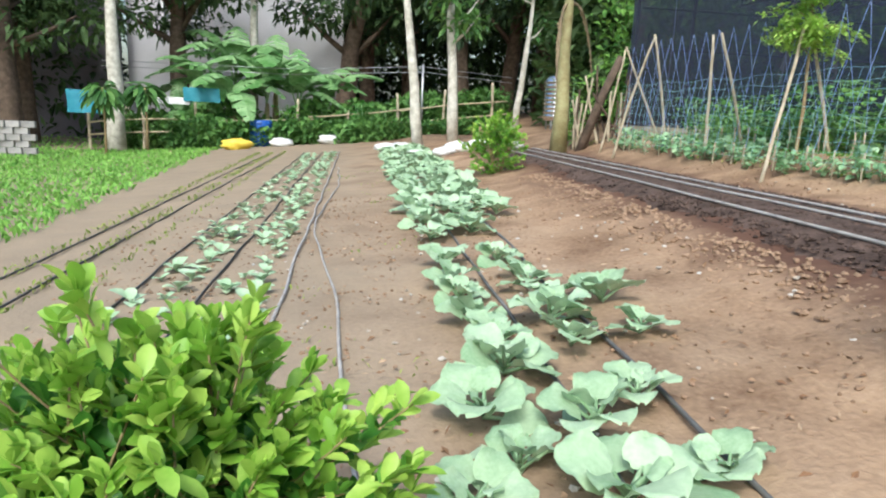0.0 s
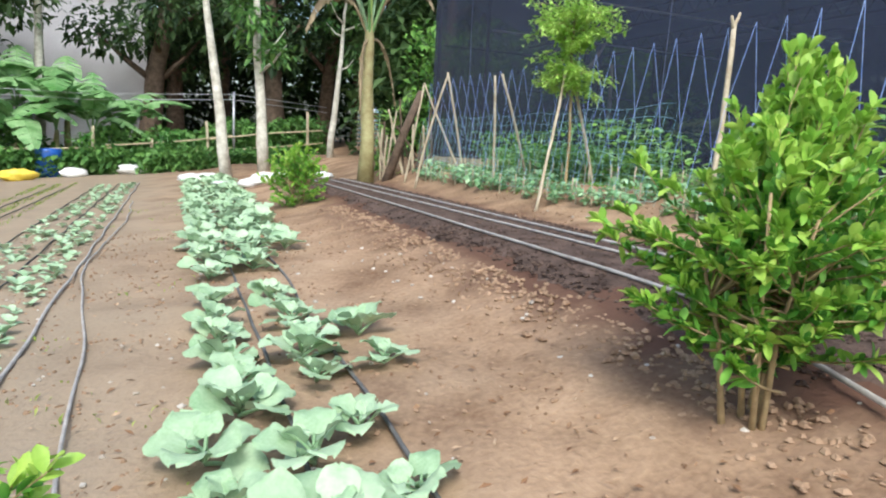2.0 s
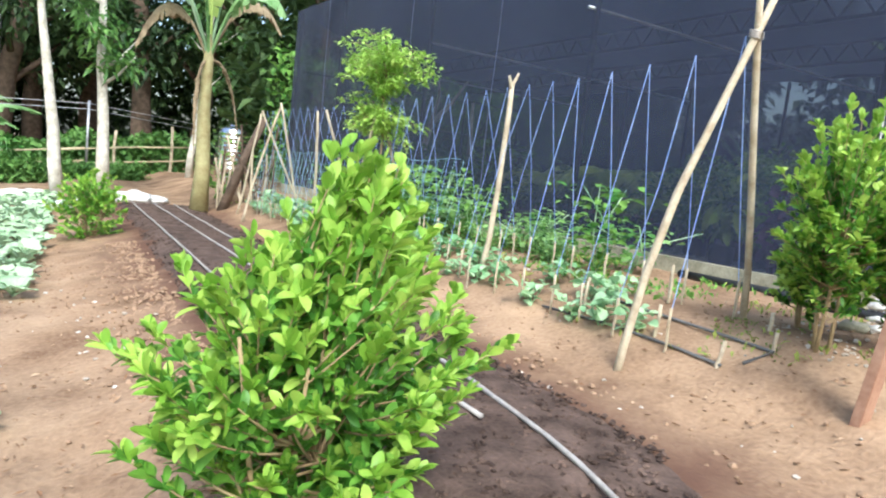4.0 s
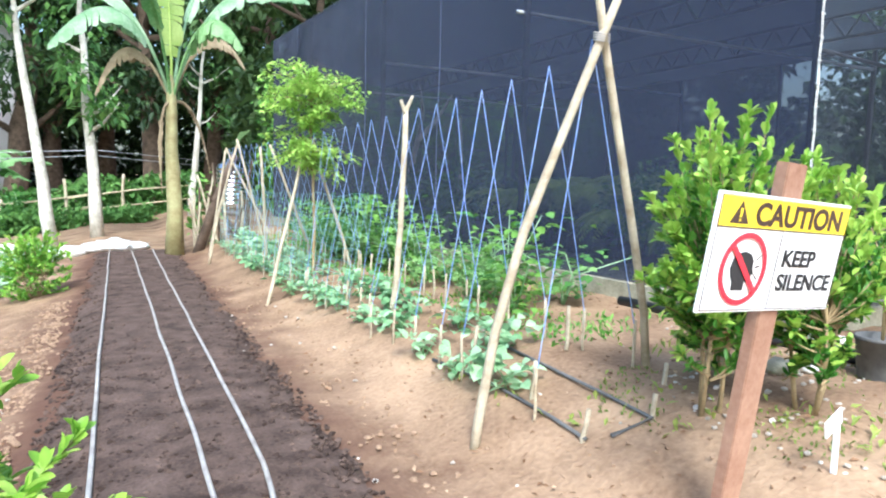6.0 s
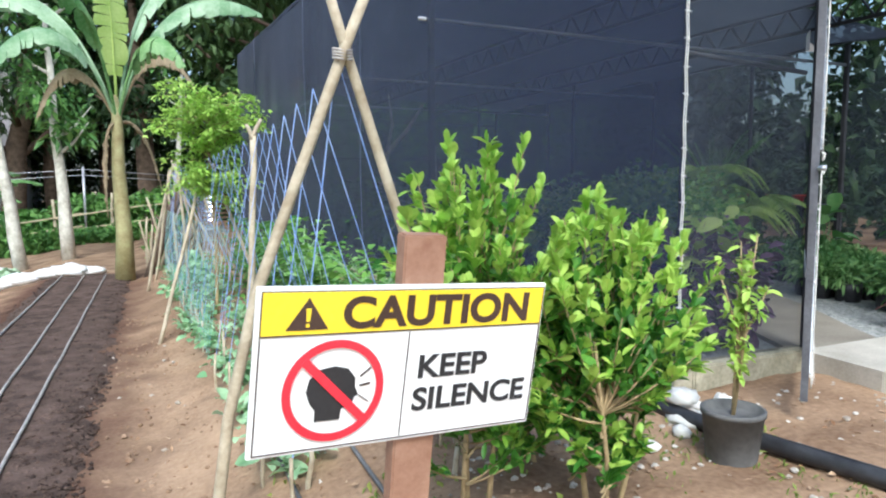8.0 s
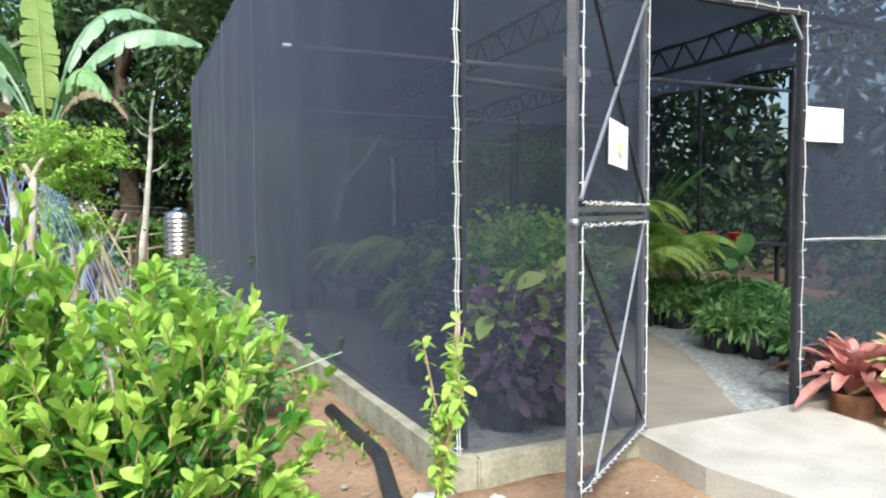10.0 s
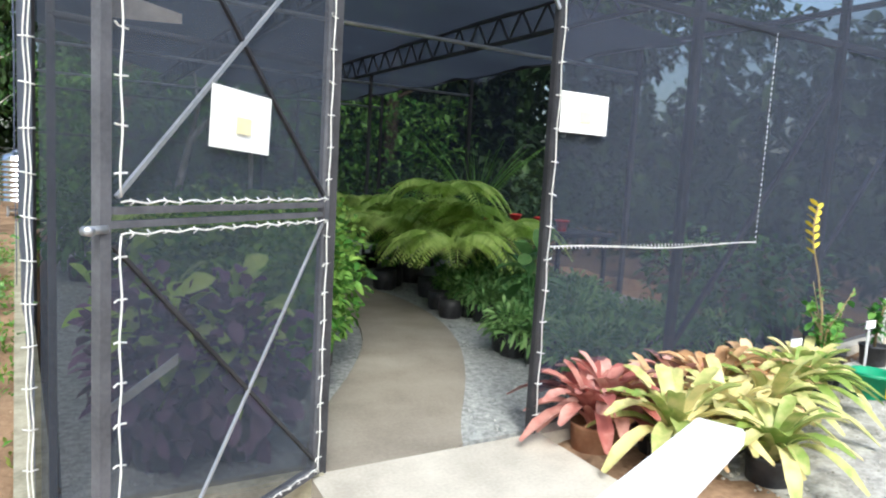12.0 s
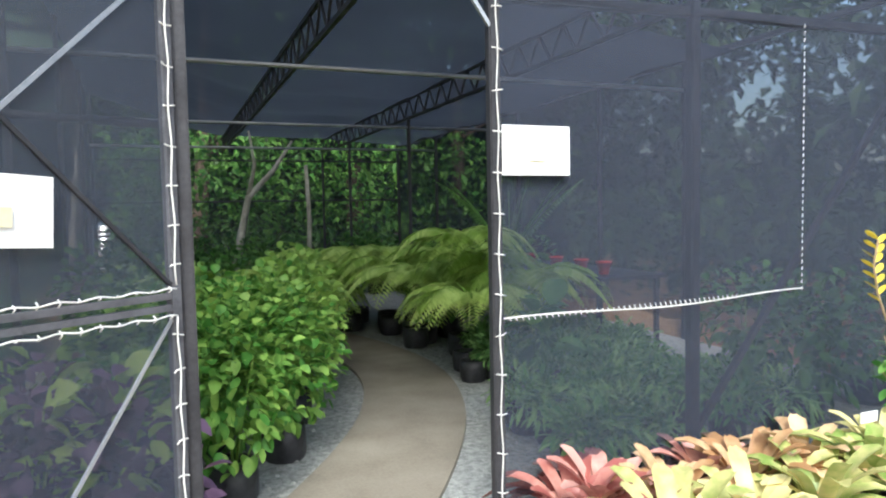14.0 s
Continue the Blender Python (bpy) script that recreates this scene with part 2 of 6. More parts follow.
HOSE = mat("dusty_grey_hose", (0.24, 0.22, 0.20), (0.46, 0.43, 0.40), 9, 0.7, 0.2, 60)
BLACK_PLASTIC = mat("black_plastic", (0.012, 0.012, 0.014), (0.05, 0.05, 0.055), 8, 0.45, 0.3, 30)
DUSTY = mat("dusty_grey_plastic", (0.07, 0.07, 0.07), (0.17, 0.165, 0.16), 6, 0.8, 0.3, 30)
SIGN_WHITE = mat("white_sign_paint", (0.80, 0.80, 0.78), (0.88, 0.88, 0.87), 3, 0.4, 0.02, 60)
SIGN_YELLOW = mat("yellow_sign_paint", (0.82, 0.58, 0.02), (0.90, 0.68, 0.05), 3, 0.4, 0.02, 60)
SIGN_DARK = mat("dark_brown_print", (0.045, 0.025, 0.018), (0.075, 0.045, 0.035), 3, 0.5, 0.02, 60)
SIGN_BLACK = mat("black_print", (0.02, 0.02, 0.022), (0.04, 0.04, 0.042), 3, 0.5, 0.02, 60)
SIGN_RED = mat("red_print", (0.70, 0.02, 0.04), (0.80, 0.05, 0.07), 3, 0.45, 0.02, 60)
PAPER = mat("white_paper", (0.82, 0.82, 0.79), (0.90, 0.90, 0.88), 4, 0.7, 0.03, 40)
PRINT = mat("pale_yellow_print", (0.70, 0.62, 0.35), (0.80, 0.74, 0.5), 9, 0.7, 0, 40)
WALL_GREY = mat("grey_building_wall", (0.46, 0.45, 0.47), (0.64, 0.63, 0.65), 0.5, 0.9, 0.2, 20)
WALL_DARK = mat("dark_grey_cladding", (0.10, 0.09, 0.10), (0.18, 0.17, 0.18), 0.6, 0.9, 0.3, 20)
ROOFING = mat("roof_sheet", (0.16, 0.15, 0.15), (0.28, 0.27, 0.27), 1.0, 0.6, 0.2, 20)
GLASS_DARK = mat("window_glass", (0.10, 0.12, 0.13), (0.25, 0.27, 0.28), 0.8, 0.1, 0, 20)
TEAL = mat("teal_plastic_sheet", (0.02, 0.18, 0.26), (0.06, 0.30, 0.38), 3, 0.5, 0.2, 20)
BLUE = mat("blue_plastic", (0.01, 0.06, 0.30), (0.03, 0.12, 0.45), 3, 0.4, 0.1, 20)
YELLOW_BAG = mat("yellow_sack", (0.70, 0.50, 0.03), (0.85, 0.66, 0.12), 6, 0.6, 0.4, 25)
WHITE_BAG = mat("white_plastic_sack", (0.62, 0.62, 0.60), (0.86, 0.86, 0.85), 6, 0.5, 0.5, 25)
STONE = mat("white_stone", (0.55, 0.53, 0.48), (0.82, 0.80, 0.76), 5, 0.85, 0.5, 30)
BLOCK = mat("grey_concrete_block", (0.22, 0.21, 0.20), (0.42, 0.40, 0.38), 5, 0.95, 0.6, 40, island=0.5)
BAMBOO = mat("bamboo_rail", (0.30, 0.24, 0.14), (0.52, 0.45, 0.30), 5, 0.6, 0.2, 40)
TERRACOTTA = mat("clay_pot", (0.22, 0.10, 0.05), (0.40, 0.21, 0.12), 6, 0.85, 0.3, 40)
GREEN_PLASTIC = mat("green_plastic", (0.01, 0.20, 0.09), (0.03, 0.32, 0.16), 5, 0.4, 0.1, 30)
RED_POT = mat("red_plastic", (0.50, 0.02, 0.02), (0.65, 0.06, 0.05), 5, 0.4, 0.1, 30)


# ---- helpers ----
def make_mesh(name, verts, faces, material, smooth=False):
    me = bpy.data.meshes.new(name)
    me.from_pydata([tuple(map(float, v)) for v in verts], [], [tuple(map(int, f)) for f in faces])
    me.materials.append(material)
    if smooth:
        me.polygons.foreach_set("use_smooth", [True] * len(me.polygons))
    me.update()
    return me


def part(name, me, parent=None, label=""):
    ob = new(name, me)
    if parent is not None:
        ob.parent = parent
    return tagged(ob, label)


def thing(name, label, category, at=(0, 0, 0), group="", kind=""):
    ob = new(name)
    ob.location = at
    return tagged(ob, label, category, group, kind)


def solid(name, me, label, category, group="", kind=""):
    return tagged(new(name, me), label, category, group, kind)


class Geo:
    """Collects vertices and faces of one mesh."""

    def __init__(self):
        self.v, self.f, self.n = [], [], 0

    def add(self, v, f):
        v = np.asarray(v, float).reshape(-1, 3)
        self.v.append(v)
        self.f += [tuple(i + self.n for i in q) for q in f]
        self.n += len(v)
        return self

    def mesh(self, name, material, smooth=False):
        return make_mesh(name, np.concatenate(self.v), self.f, material, smooth)


def unit(v):
    v = np.asarray(v, float)
    return v / (np.linalg.norm(v, axis=-1, keepdims=True) + 1e-9)


def tube(points, radii, sides=8, wobble=0.0, cap=True):
    pts = np.asarray(points, float)
    radii = np.broadcast_to(np.asarray(radii, float), (len(pts),))
    tang = unit(np.gradient(pts, axis=0))
    ref = np.array([1.0, 0, 0]) if abs(tang[0][0]) < 0.7 else np.array([0, 1.0, 0])
    v, f = [], []
    for i, (p, t, r) in enumerate(zip(pts, tang, radii)):
        u = unit(np.cross(t, ref))
        w = np.cross(t, u)
        for k in range(sides):
            a = 2 * math.pi * k / sides
            rr = r * (1 + wobble * (rng.random() - 0.5) * 2)
            v.append(p + rr * (math.cos(a) * u + math.sin(a) * w))
        if i:
            for k in range(sides):
                a0, b0 = (i - 1) * sides + k, (i - 1) * sides + (k + 1) % sides
                f.append((a0, b0, b0 + sides, a0 + sides))
    if cap:
        f.append(tuple(range(sides))[::-1])
        f.append(tuple((len(pts) - 1) * sides + k for k in range(sides)))
    return v, f


def box(x0, x1, y0, y1, z0, z1, bevel=0.0):
    """A box with chamfered upright and level edges, as vertices and faces."""
    if bevel <= 0:
        v = [(x, y, z) for x in (x0, x1) for y in (y0, y1) for z in (z0, z1)]
        return v, [(0, 1, 3, 2), (4, 6, 7, 5), (0, 4, 5, 1), (2, 3, 7, 6), (0, 2, 6, 4), (1, 5, 7, 3)]
    bm = bmesh.new()
    bmesh.ops.create_cube(bm, size=1)
    for q in bm.verts:
        q.co = Vector(((x0 + x1) / 2 + q.co.x * (x1 - x0), (y0 + y1) / 2 + q.co.y * (y1 - y0), (z0 + z1) / 2 + q.co.z * (z1 - z0)))
    bmesh.ops.bevel(bm, geom=bm.edges[:], offset=bevel, segments=2, affect="EDGES")
    bm.verts.index_update()
    v, f = [tuple(q.co) for q in bm.verts], [tuple(q.index for q in p.verts) for p in bm.faces]
    bm.free()
    return v, f


def bar(p, q, w, d=None):
    """A square bar between two points."""
    p, q = np.array(p, float), np.array(q, float)
    t = unit(q - p)
    ref = np.array([0, 0, 1.0]) if abs(t[2]) < 0.9 else np.array([1.0, 0, 0])
    u = unit(np.cross(t, ref))
    s = np.cross(t, u)
    d = w if d is None else d
    v = [e + a * u * w / 2 + b * s * d / 2 for e in (p, q) for a, b in ((-1, -1), (1, -1), (1, 1), (-1, 1))]
    return v, [(3, 2, 1, 0), (4, 5, 6, 7), (0, 1, 5, 4), (1, 2, 6, 5), (2, 3, 7, 6), (3, 0, 4, 7)]


def lathe(profile, sides=20):
    """A turned body from (radius, height) pairs."""
    v, f = [], []
    for i, (r, z) in enumerate(profile):
        for k in range(sides):
            a = 2 * math.pi * k / sides
            v.append((r * math.cos(a), r * math.sin(a), z))
        if i:
            for k in range(sides):
                a0, b0 = (i - 1) * sides + k, (i - 1) * sides + (k + 1) % sides
                f.append((a0, b0, b0 + sides, a0 + sides))
    return v, f


def lump(r, flat=0.7, rough=0.25, rings=5, sides=7):
    """An uneven stone or clod."""
    v, f = [], []
    for i in range(rings):
        th = math.pi * (i + 0.5) / rings
        for k in range(sides):
            a = 2 * math.pi * k / sides
            rr = r * (1 + rough * (rng.random() - 0.5) * 2)
            v.append((rr * math.sin(th) * math.cos(a), rr * math.sin(th) * math.sin(a), rr * flat * math.cos(th)))
        if i:
            for k in range(sides):
                a0, b0 = (i - 1) * sides + k, (i - 1) * sides + (k + 1) % sides
                f.append((a0, a0 + sides, b0 + sides, b0))
    f.append(tuple(range(sides)))
    f.append(tuple((rings - 1) * sides + k for k in range(sides))[::-1])
    return v, f


def leaves(P, D, L, W, detail=False, droop=0.25, fold=0.18, up=None):
    """Leaf blades from base points P along directions D: folded along the midrib and drooping at the tip."""
    P, D = np.asarray(P, float), unit(D)
    n = len(P)
    L, W = np.broadcast_to(np.asarray(L, float), (n,))[:, None], np.broadcast_to(np.asarray(W, float), (n,))[:, None]
    ref = np.tile(np.array([0, 0, 1.0]), (n, 1)) + rng.normal(0, 0.35, (n, 3)) if up is None else up
    S = unit(np.cross(D, ref))
    N = unit(np.cross(S, D))
    down = np.array([0, 0, -1.0])
    if detail:
        rows = [(0.0, 0.0), (0.28, 0.8), (0.62, 1.0), (0.86, 0.62), (1.0, 0.0)]
        v = [P]
        for s, w in rows[1:-1]:
            c = P + D * L * s + down * L * droop * s * s
            v += [c - S * W * 0.5 * w + N * W * fold * w, c, c + S * W * 0.5 * w + N * W * fold * w]
        v.append(P + D * L + down * L * droop)
        V = np.stack(v, 1)
        pat = [(0, 3, 2), (0, 2, 1), (2, 3, 6, 5), (1, 2, 5, 4), (5, 6, 9, 8), (4, 5, 8, 7), (8, 9, 10), (7, 8, 10)]
    else:
        c = P + D * L * 0.5 + down * L * droop * 0.25
        V = np.stack([P, c - S * W * 0.5 + N * W * fold, c, c + S * W * 0.5 + N * W * fold, P + D * L + down * L * droop], 1)
        pat = [(0, 3, 4, 2), (0, 2, 4, 1)]
    k = V.shape[1]
    F = []
    for q in pat:
        F += [tuple(int(b + i) for i in q) for b in range(0, n * k, k)]
    return V.reshape(-1, 3), F


def blob_points(n, centre, size, shell=0.55):
    """Random points in the outer part of an ellipsoid, and their outward directions."""
    d = unit(rng.normal(0, 1, (n, 3)))
    r = shell + (1 - shell) * rng.random((n, 1)) ** 0.7
    return np.asarray(centre) + d * r * np.asarray(size), d


XS = (-70, -8, -4, 0, 1.6, 2.3, 2.9, 4.4, 4.7, 5.0, 5.5, 7.0, 9.0, 10.5, 13, 18, 80)
ZS = (-2.0, -1.5, -1.2, -0.87, -0.70, -0.54, -0.42, -0.40, -0.32, -0.2, -0.04, 0, 0.03, 0.13, 0.34, 0.5, 0.6)


def zg(x, y):
    """Height of the ground: it falls in terraces from the net house down to the vegetable rows."""
    return float(np.interp(x, XS, ZS)) - 0.012 * min(max(y - 3.3, 0), 25) * float(np.interp(x, (7.5, 9), (1, 0)))


def g(x, y, dz=0.0):
    return (x, y, zg(x, y) + dz)


# ---- ground ----
def spread(lo, hi, a, b, step, far):
    mid = np.arange(a, b, step)
    left = a - np.cumsum(np.geomspace(step, far, 28))
    right = b + np.cumsum(np.geomspace(step, far, 28))
    out = np.concatenate([left[::-1], mid, right])
    out = out[(out > lo) & (out < hi)]
    return np.concatenate([[lo], out, [hi]])


gx, gy = spread(-400, 400, -5, 13.5, 0.11, 30), spread(-300, 600, -1.5, 14, 0.11, 30)
ground_v = []
for y in gy:
    for x in gx:
        lump_z = 0.0
        if -6 < x < 14 and -2 < y < 16:
            lump_z = 0.03 * noise.noise(Vector((x * 1.7, y * 1.7, 0))) + 0.02 * noise.noise(Vector((x * 5, y * 5, 3))) + 0.012 * noise.noise(Vector((x * 12, y * 12, 7)))
        if 7.3 < x < 13.85 and 2.5 < y < 16.3:
            lump_z -= 0.6
        ground_v.append((x, y, zg(x, y) + lump_z))
nx = len(gx)
ground_f = [(j * nx + i, j * nx + i + 1, (j + 1) * nx + i + 1, (j + 1) * nx + i) for j in range(len(gy) - 1) for i in range(nx - 1)]
solid("ground", make_mesh("ground", ground_v, ground_f, SOIL, True), "bare dry reddish soil of the vegetable garden", "ground", kind="structure")


def bed_x(y):
    """Middle of the dark bed."""
    return 3.27 + 0.028 * (y - 3)


geo = Geo()
ys = np.arange(0.75, 14.6, 0.09)
us = np.linspace(-0.95, 0.95, 22)
bv, bf = [], []
for j, y in enumerate(ys):
    end = min(1, ((y - 0.7) / 0.9) ** 0.5, (14.7 - y) / 0.4)
    for i, u in enumerate(us):
        w = 0.84 + 0.07 * noise.noise(Vector((0, y * 1.3, 5))) + 0.05 * noise.noise(Vector((u * 3, y * 5, 1)))
        x = bed_x(y) + u * w * (0.3 + 0.7 * end)
        rise = 0.04 * max(0.0, 1 - abs(u / 0.95) ** 4) * end + 0.03 * noise.noise(Vector((x * 9, y * 9, 2))) * (1 - abs(u / 0.95) ** 3)
        bv.append((x, y, zg(x, y) + rise - 0.025 + 0.028 * (1 - abs(u / 0.95) ** 6)))
bf = [(j * 22 + i, j * 22 + i + 1, (j + 1) * 22 + i + 1, (j + 1) * 22 + i) for j in range(len(ys) - 1) for i in range(21)]
bed = solid("planting_bed", make_mesh("planting_bed", bv, bf, DARK_SOIL, True), "raised planting bed of freshly dug dark moist soil", "garden bed", kind="structure")

geo = Geo()
for _ in range(6000):
    y = rng.uniform(0.8, 14.4) if rng.random() < 0.4 else rng.uniform(0.8, 6)
    u = rng.uniform(-0.95, 0.95)
    r = rng.uniform(0.006, 0.020)
    if y < 1.4 and abs(u) > 0.6:
        continue
    v, f = lump(r, 0.5, 0.4, 3, 6)
    geo.add(np.array(v) + g(bed_x(y) + u * 0.82, y, 0.03 * (1 - u ** 4) + 0.008), f)
solid("soil_clods", geo.mesh("soil_clods", DARK_SOIL), "crumbly dark clods on the dug bed", "soil", kind="stuff")

geo = Geo()
for _ in range(3600):
    x, y = rng.uniform(-2.2, 6.5), rng.uniform(0.2, 9)
    if abs(x - bed_x(y)) < 0.8:
        continue
    r = rng.uniform(0.006, 0.016) * (1.6 if abs(x - bed_x(y)) < 1.25 else 1)
    v, f = lump(r, 0.6, 0.3, 3, 5)
    geo.add(np.array(v) + g(x, y, 0.003), f)
for _ in range(1300):
    y = rng.uniform(0.8, 9)
    x = bed_x(y) - 0.86 - abs(rng.normal(0, 0.22))
    v, f = lump(rng.uniform(0.008, 0.024), 0.6, 0.35, 3, 5)
    geo.add(np.array(v) + g(x, y, 0.004), f)
solid("dry_clods", geo.mesh("dry_clods", CLOD), "small dry clods scattered over the red soil", "soil", kind="stuff")

P = np.array([g(rng.uniform(-1.8, 8), rng.uniform(-0.2, 9), 0.012) for _ in range(5600)])
P = P[np.abs(P[:, 0] - 3.3) > 0.9]
D = rng.normal(0, 1, (len(P), 3)) * (1, 1, 0.15)
v, f = leaves(P, D, rng.uniform(0.02, 0.06, len(P)), rng.uniform(0.008, 0.025, len(P)), droop=0.05)
solid("dry_leaf_litter", make_mesh("dry_leaf_litter", v, f, LITTER), "dry leaves and straw scattered on the soil", "litter", kind="stuff")
geo = Geo()
for _ in range(800):
    x, y = (rng.uniform(-1, 7), rng.uniform(0.3, 7)) if rng.random() < 0.45 else (rng.uniform(5.4, 8.4), rng.uniform(0.2, 2.2))
    v, f = lump(rng.uniform(0.006, 0.02), 0.6, 0.3, 4, 6)
    geo.add(np.array(v) + g(x, y, 0.006), f)
solid("pebbles", geo.mesh("pebbles", PEBBLE), "pale pebbles and chips lying on the soil", "pebbles", kind="stuff")


# ---- grass and weeds ----
def blades(n, xr, yr, h, material, name, label, keep=None):
    P = np.stack([rng.uniform(*xr, n), rng.uniform(*yr, n), np.zeros(n)], 1)
    if keep is not None:
        P = P[np.array([keep(p[0], p[1]) for p in P])]
    P[:, 2] = [zg(p[0], p[1]) - 0.004 for p in P]
    D = np.stack([rng.normal(0, 0.5, len(P)), rng.normal(0, 0.5, len(P)), np.ones(len(P))], 1)
    v, f = leaves(P, D, rng.uniform(0.5, 1.2, len(P)) * h, rng.uniform(0.15, 0.32, len(P)) * h, droop=0.35)
    return solid(name, make_mesh(name, v, f, material), label, "grass", kind="stuff")


def patchy(x, y, k=1.2, t=0.0):
    return noise.noise(Vector((x * k, y * k, 9))) > t


blades(26000, (-14, -3.2), (3.5, 26), 0.20, GRASS, "grass", "bright green low leafy ground cover", lambda x, y: x < -3.35 - 0.07 * (y - 6.5) + 0.2 * noise.noise(Vector((y, 0, 0))))
blades(9000, (-30, -8), (0, 40), 0.3, GRASS, "rough_grass", "tall rough grass beside the garden")
blades(5200, (-3.0, -1.9), (2.5, 21), 0.085, WEED, "weed_seedlings", "thin yellowish green seedlings in rows", lambda x, y: abs((x + 2.95) % 0.42 - 0.21) < 0.09 and patchy(x, y, 1.1, -0.25))
blades(4200, (4.9, 8.2), (0.3, 14), 0.10, WEED, "sparse_grass", "sparse yellow-green grass on the soil", lambda x, y: patchy(x, y, 1.3, 0.18) and not (7.25 < x < 10 and y > 2.3))
blades(2600, (5.2, 7.2), (0.2, 2.6), 0.055, WEED, "corner_weeds", "small green weeds around the sign and pot", lambda x, y: patchy(x, y, 2.0, 0.12))
blades(5200, (5.5, 7.15), (3.0, 13), 0.10, GRASS, "kerb_grass", "short green grass between trellis and kerb", lambda x, y: patchy(x, y, 1.1, -0.12))
blades(900, (-0.6, 0.45), (2.0, 14), 0.06, WEED, "path_weeds", "small weeds beside the cabbage row", lambda x, y: patchy(x, y, 1.6, 0.2))


# ---- irrigation hoses ----
def hose(points, r, material, label, name="drip_hose", group="drip hoses"):
    return solid(name, Geo().add(*tube(points, r, 8)).mesh(name, material, True), label, "hose", group)


def laid(fx, y0, y1, dz, wob=0.012, step=0.25):
    yy = np.arange(y0, y1, step)
    s = rng.uniform(0, 50)
    return [g(fx(y) + wob * noise.noise(Vector((y * 1.1, s, 0))), y, dz) for y in yy]


hose(laid(lambda y: 2.81 + 0.025 * (y - 3) - 0.28 * max(0, 2.2 - y), 1.08, 14.6, 0.058), 0.013, HOSE, "pale dusty drip hose along the dark bed")
hose(laid(lambda y: 3.31 + 0.016 * (y - 3), 2.0, 14.6, 0.058), 0.013, HOSE, "pale dusty drip hose along the dark bed")
hose(laid(lambda y: 3.58 + 0.026 * (y - 3) - 0.10 * max(0, 2.6 - y) - 0.13 * max(0, 1.9 - y) ** 2, 0.45, 14.4, 0.058), 0.013, HOSE, "pale dusty drip hose bent aside at the bed end")
hose(laid(lambda y: 0.62 + 0.035 * (y - 2.5), 0.6, 21, 0.016, 0.04), 0.010, DUSTY, "black drip hose between the cabbages")
hose(laid(lambda y: 0.98 + 0.035 * (y - 2.5), 0.9, 21, 0.016, 0.04), 0.010, DUSTY, "black drip hose between the cabbages")
hose(laid(lambda y: -0.20 - 0.01 * (y - 3) - 0.26 * math.exp(-((y - 6.5) / 2.2) ** 2), 0.8, 14, 0.02, 0.05), 0.009, HOSE, "grey hose lying on the bare path")
hose(laid(lambda y: -0.62 + 0.02 * (y - 3), 1.8, 20, 0.02, 0.03), 0.012, HOSE, "drip hose beside the seedlings")
for x0 in (-1.12, -1.62, -2.32, -2.72):
    hose(laid(lambda y: x0 + 0.02 * (y - 3), 2.5, 20, 0.018, 0.03), 0.010, BLACK_PLASTIC, "thin drip hose between seedling rows")
hose([g(4.95, 3.6, 0.02), g(5.0, 2.9, 0.02), g(4.99, 2.3, 0.02), g(4.97, 1.97, 0.02)], 0.011, DUSTY, "black hose at the end of the bean row")
hose([g(5.35, 3.4, 0.02), g(5.32, 2.7, 0.02), g(5.3, 2.2, 0.02), g(5.28, 1.85, 0.02), g(5.05, 1.88, 0.03)], 0.011, DUSTY, "black hose at the end of the bean row")
solid("irrigation_pipe", Geo().add(*tube([g(7.02, 4.0, 0.03), g(7.05, 3.0, 0.03), g(6.92, 2.4, 0.04), g(6.93, 1.98, 0.045), g(7.0, 1.61, 0.045), g(7.1, 1.13, 0.045), g(7.3, 0.3, 0.045), g(7.45, -0.6, 0.045)], 0.042, 14)).mesh("irrigation_pipe", BLACK_PLASTIC, True), "thick black plastic water pipe lying on the soil", "pipe")


# ---- cabbages ----
def cabbage_leaf(seed, length, width):
    """A rounded blade on a pale stalk, nearly flat, with a wavy rim."""
    r = np.random.default_rng(seed)
    rows, cols = 10, 9
    v, f = [], []
    ph = r.uniform(0, 6)
    for i in range(rows):
        s = i / (rows - 1)
        q = 0.30 + 0.70 * s
        w = width * 0.5 * max(0.03, math.sin(math.pi * (0.06 + 0.93 * s) ** 0.85) ** 0.5)
        for k in range(cols):
            c = k / (cols - 1) * 2 - 1
            wave = (0.012 * math.sin(7 * s + ph + 3 * c) + 0.005 * math.sin(19 * s + 9 * c + ph)) * abs(c) ** 1.5
            v.append((c * w, length * (q - 0.06 * q ** 3) + wave * 0.5, length * (0.13 * math.sin(q * 2.6) - 0.20 * max(0, q - 0.55) ** 2) + 0.05 * w * c * c - 0.02 * w + wave))
    for i in range(rows - 1):
        for k in range(cols - 1):
            f.append((i * cols + k, i * cols + k + 1, (i + 1) * cols + k + 1, (i + 1) * cols + k))
    base = len(v)
    tv, tf = tube([(0, length * q, length * (0.13 * math.sin(q * 2.6) - 0.20 * max(0, q - 0.55) ** 2) - 0.003 - 0.02 * width) for q in (0, 0.15, 0.32, 0.55, 0.8)], (0.010, 0.009, 0.007, 0.004, 0.002), 5)
    return make_mesh("cabbage_leaf", v + [tuple(q) for q in tv], f + [tuple(i + base for i in q) for q in tf], CABBAGE, True)


CAB_LEAVES = [cabbage_leaf(s, L, W) for s, L, W in ((1, 0.27, 0.185), (2, 0.25, 0.175), (3, 0.23, 0.165), (4, 0.17, 0.12), (5, 0.12, 0.08))]


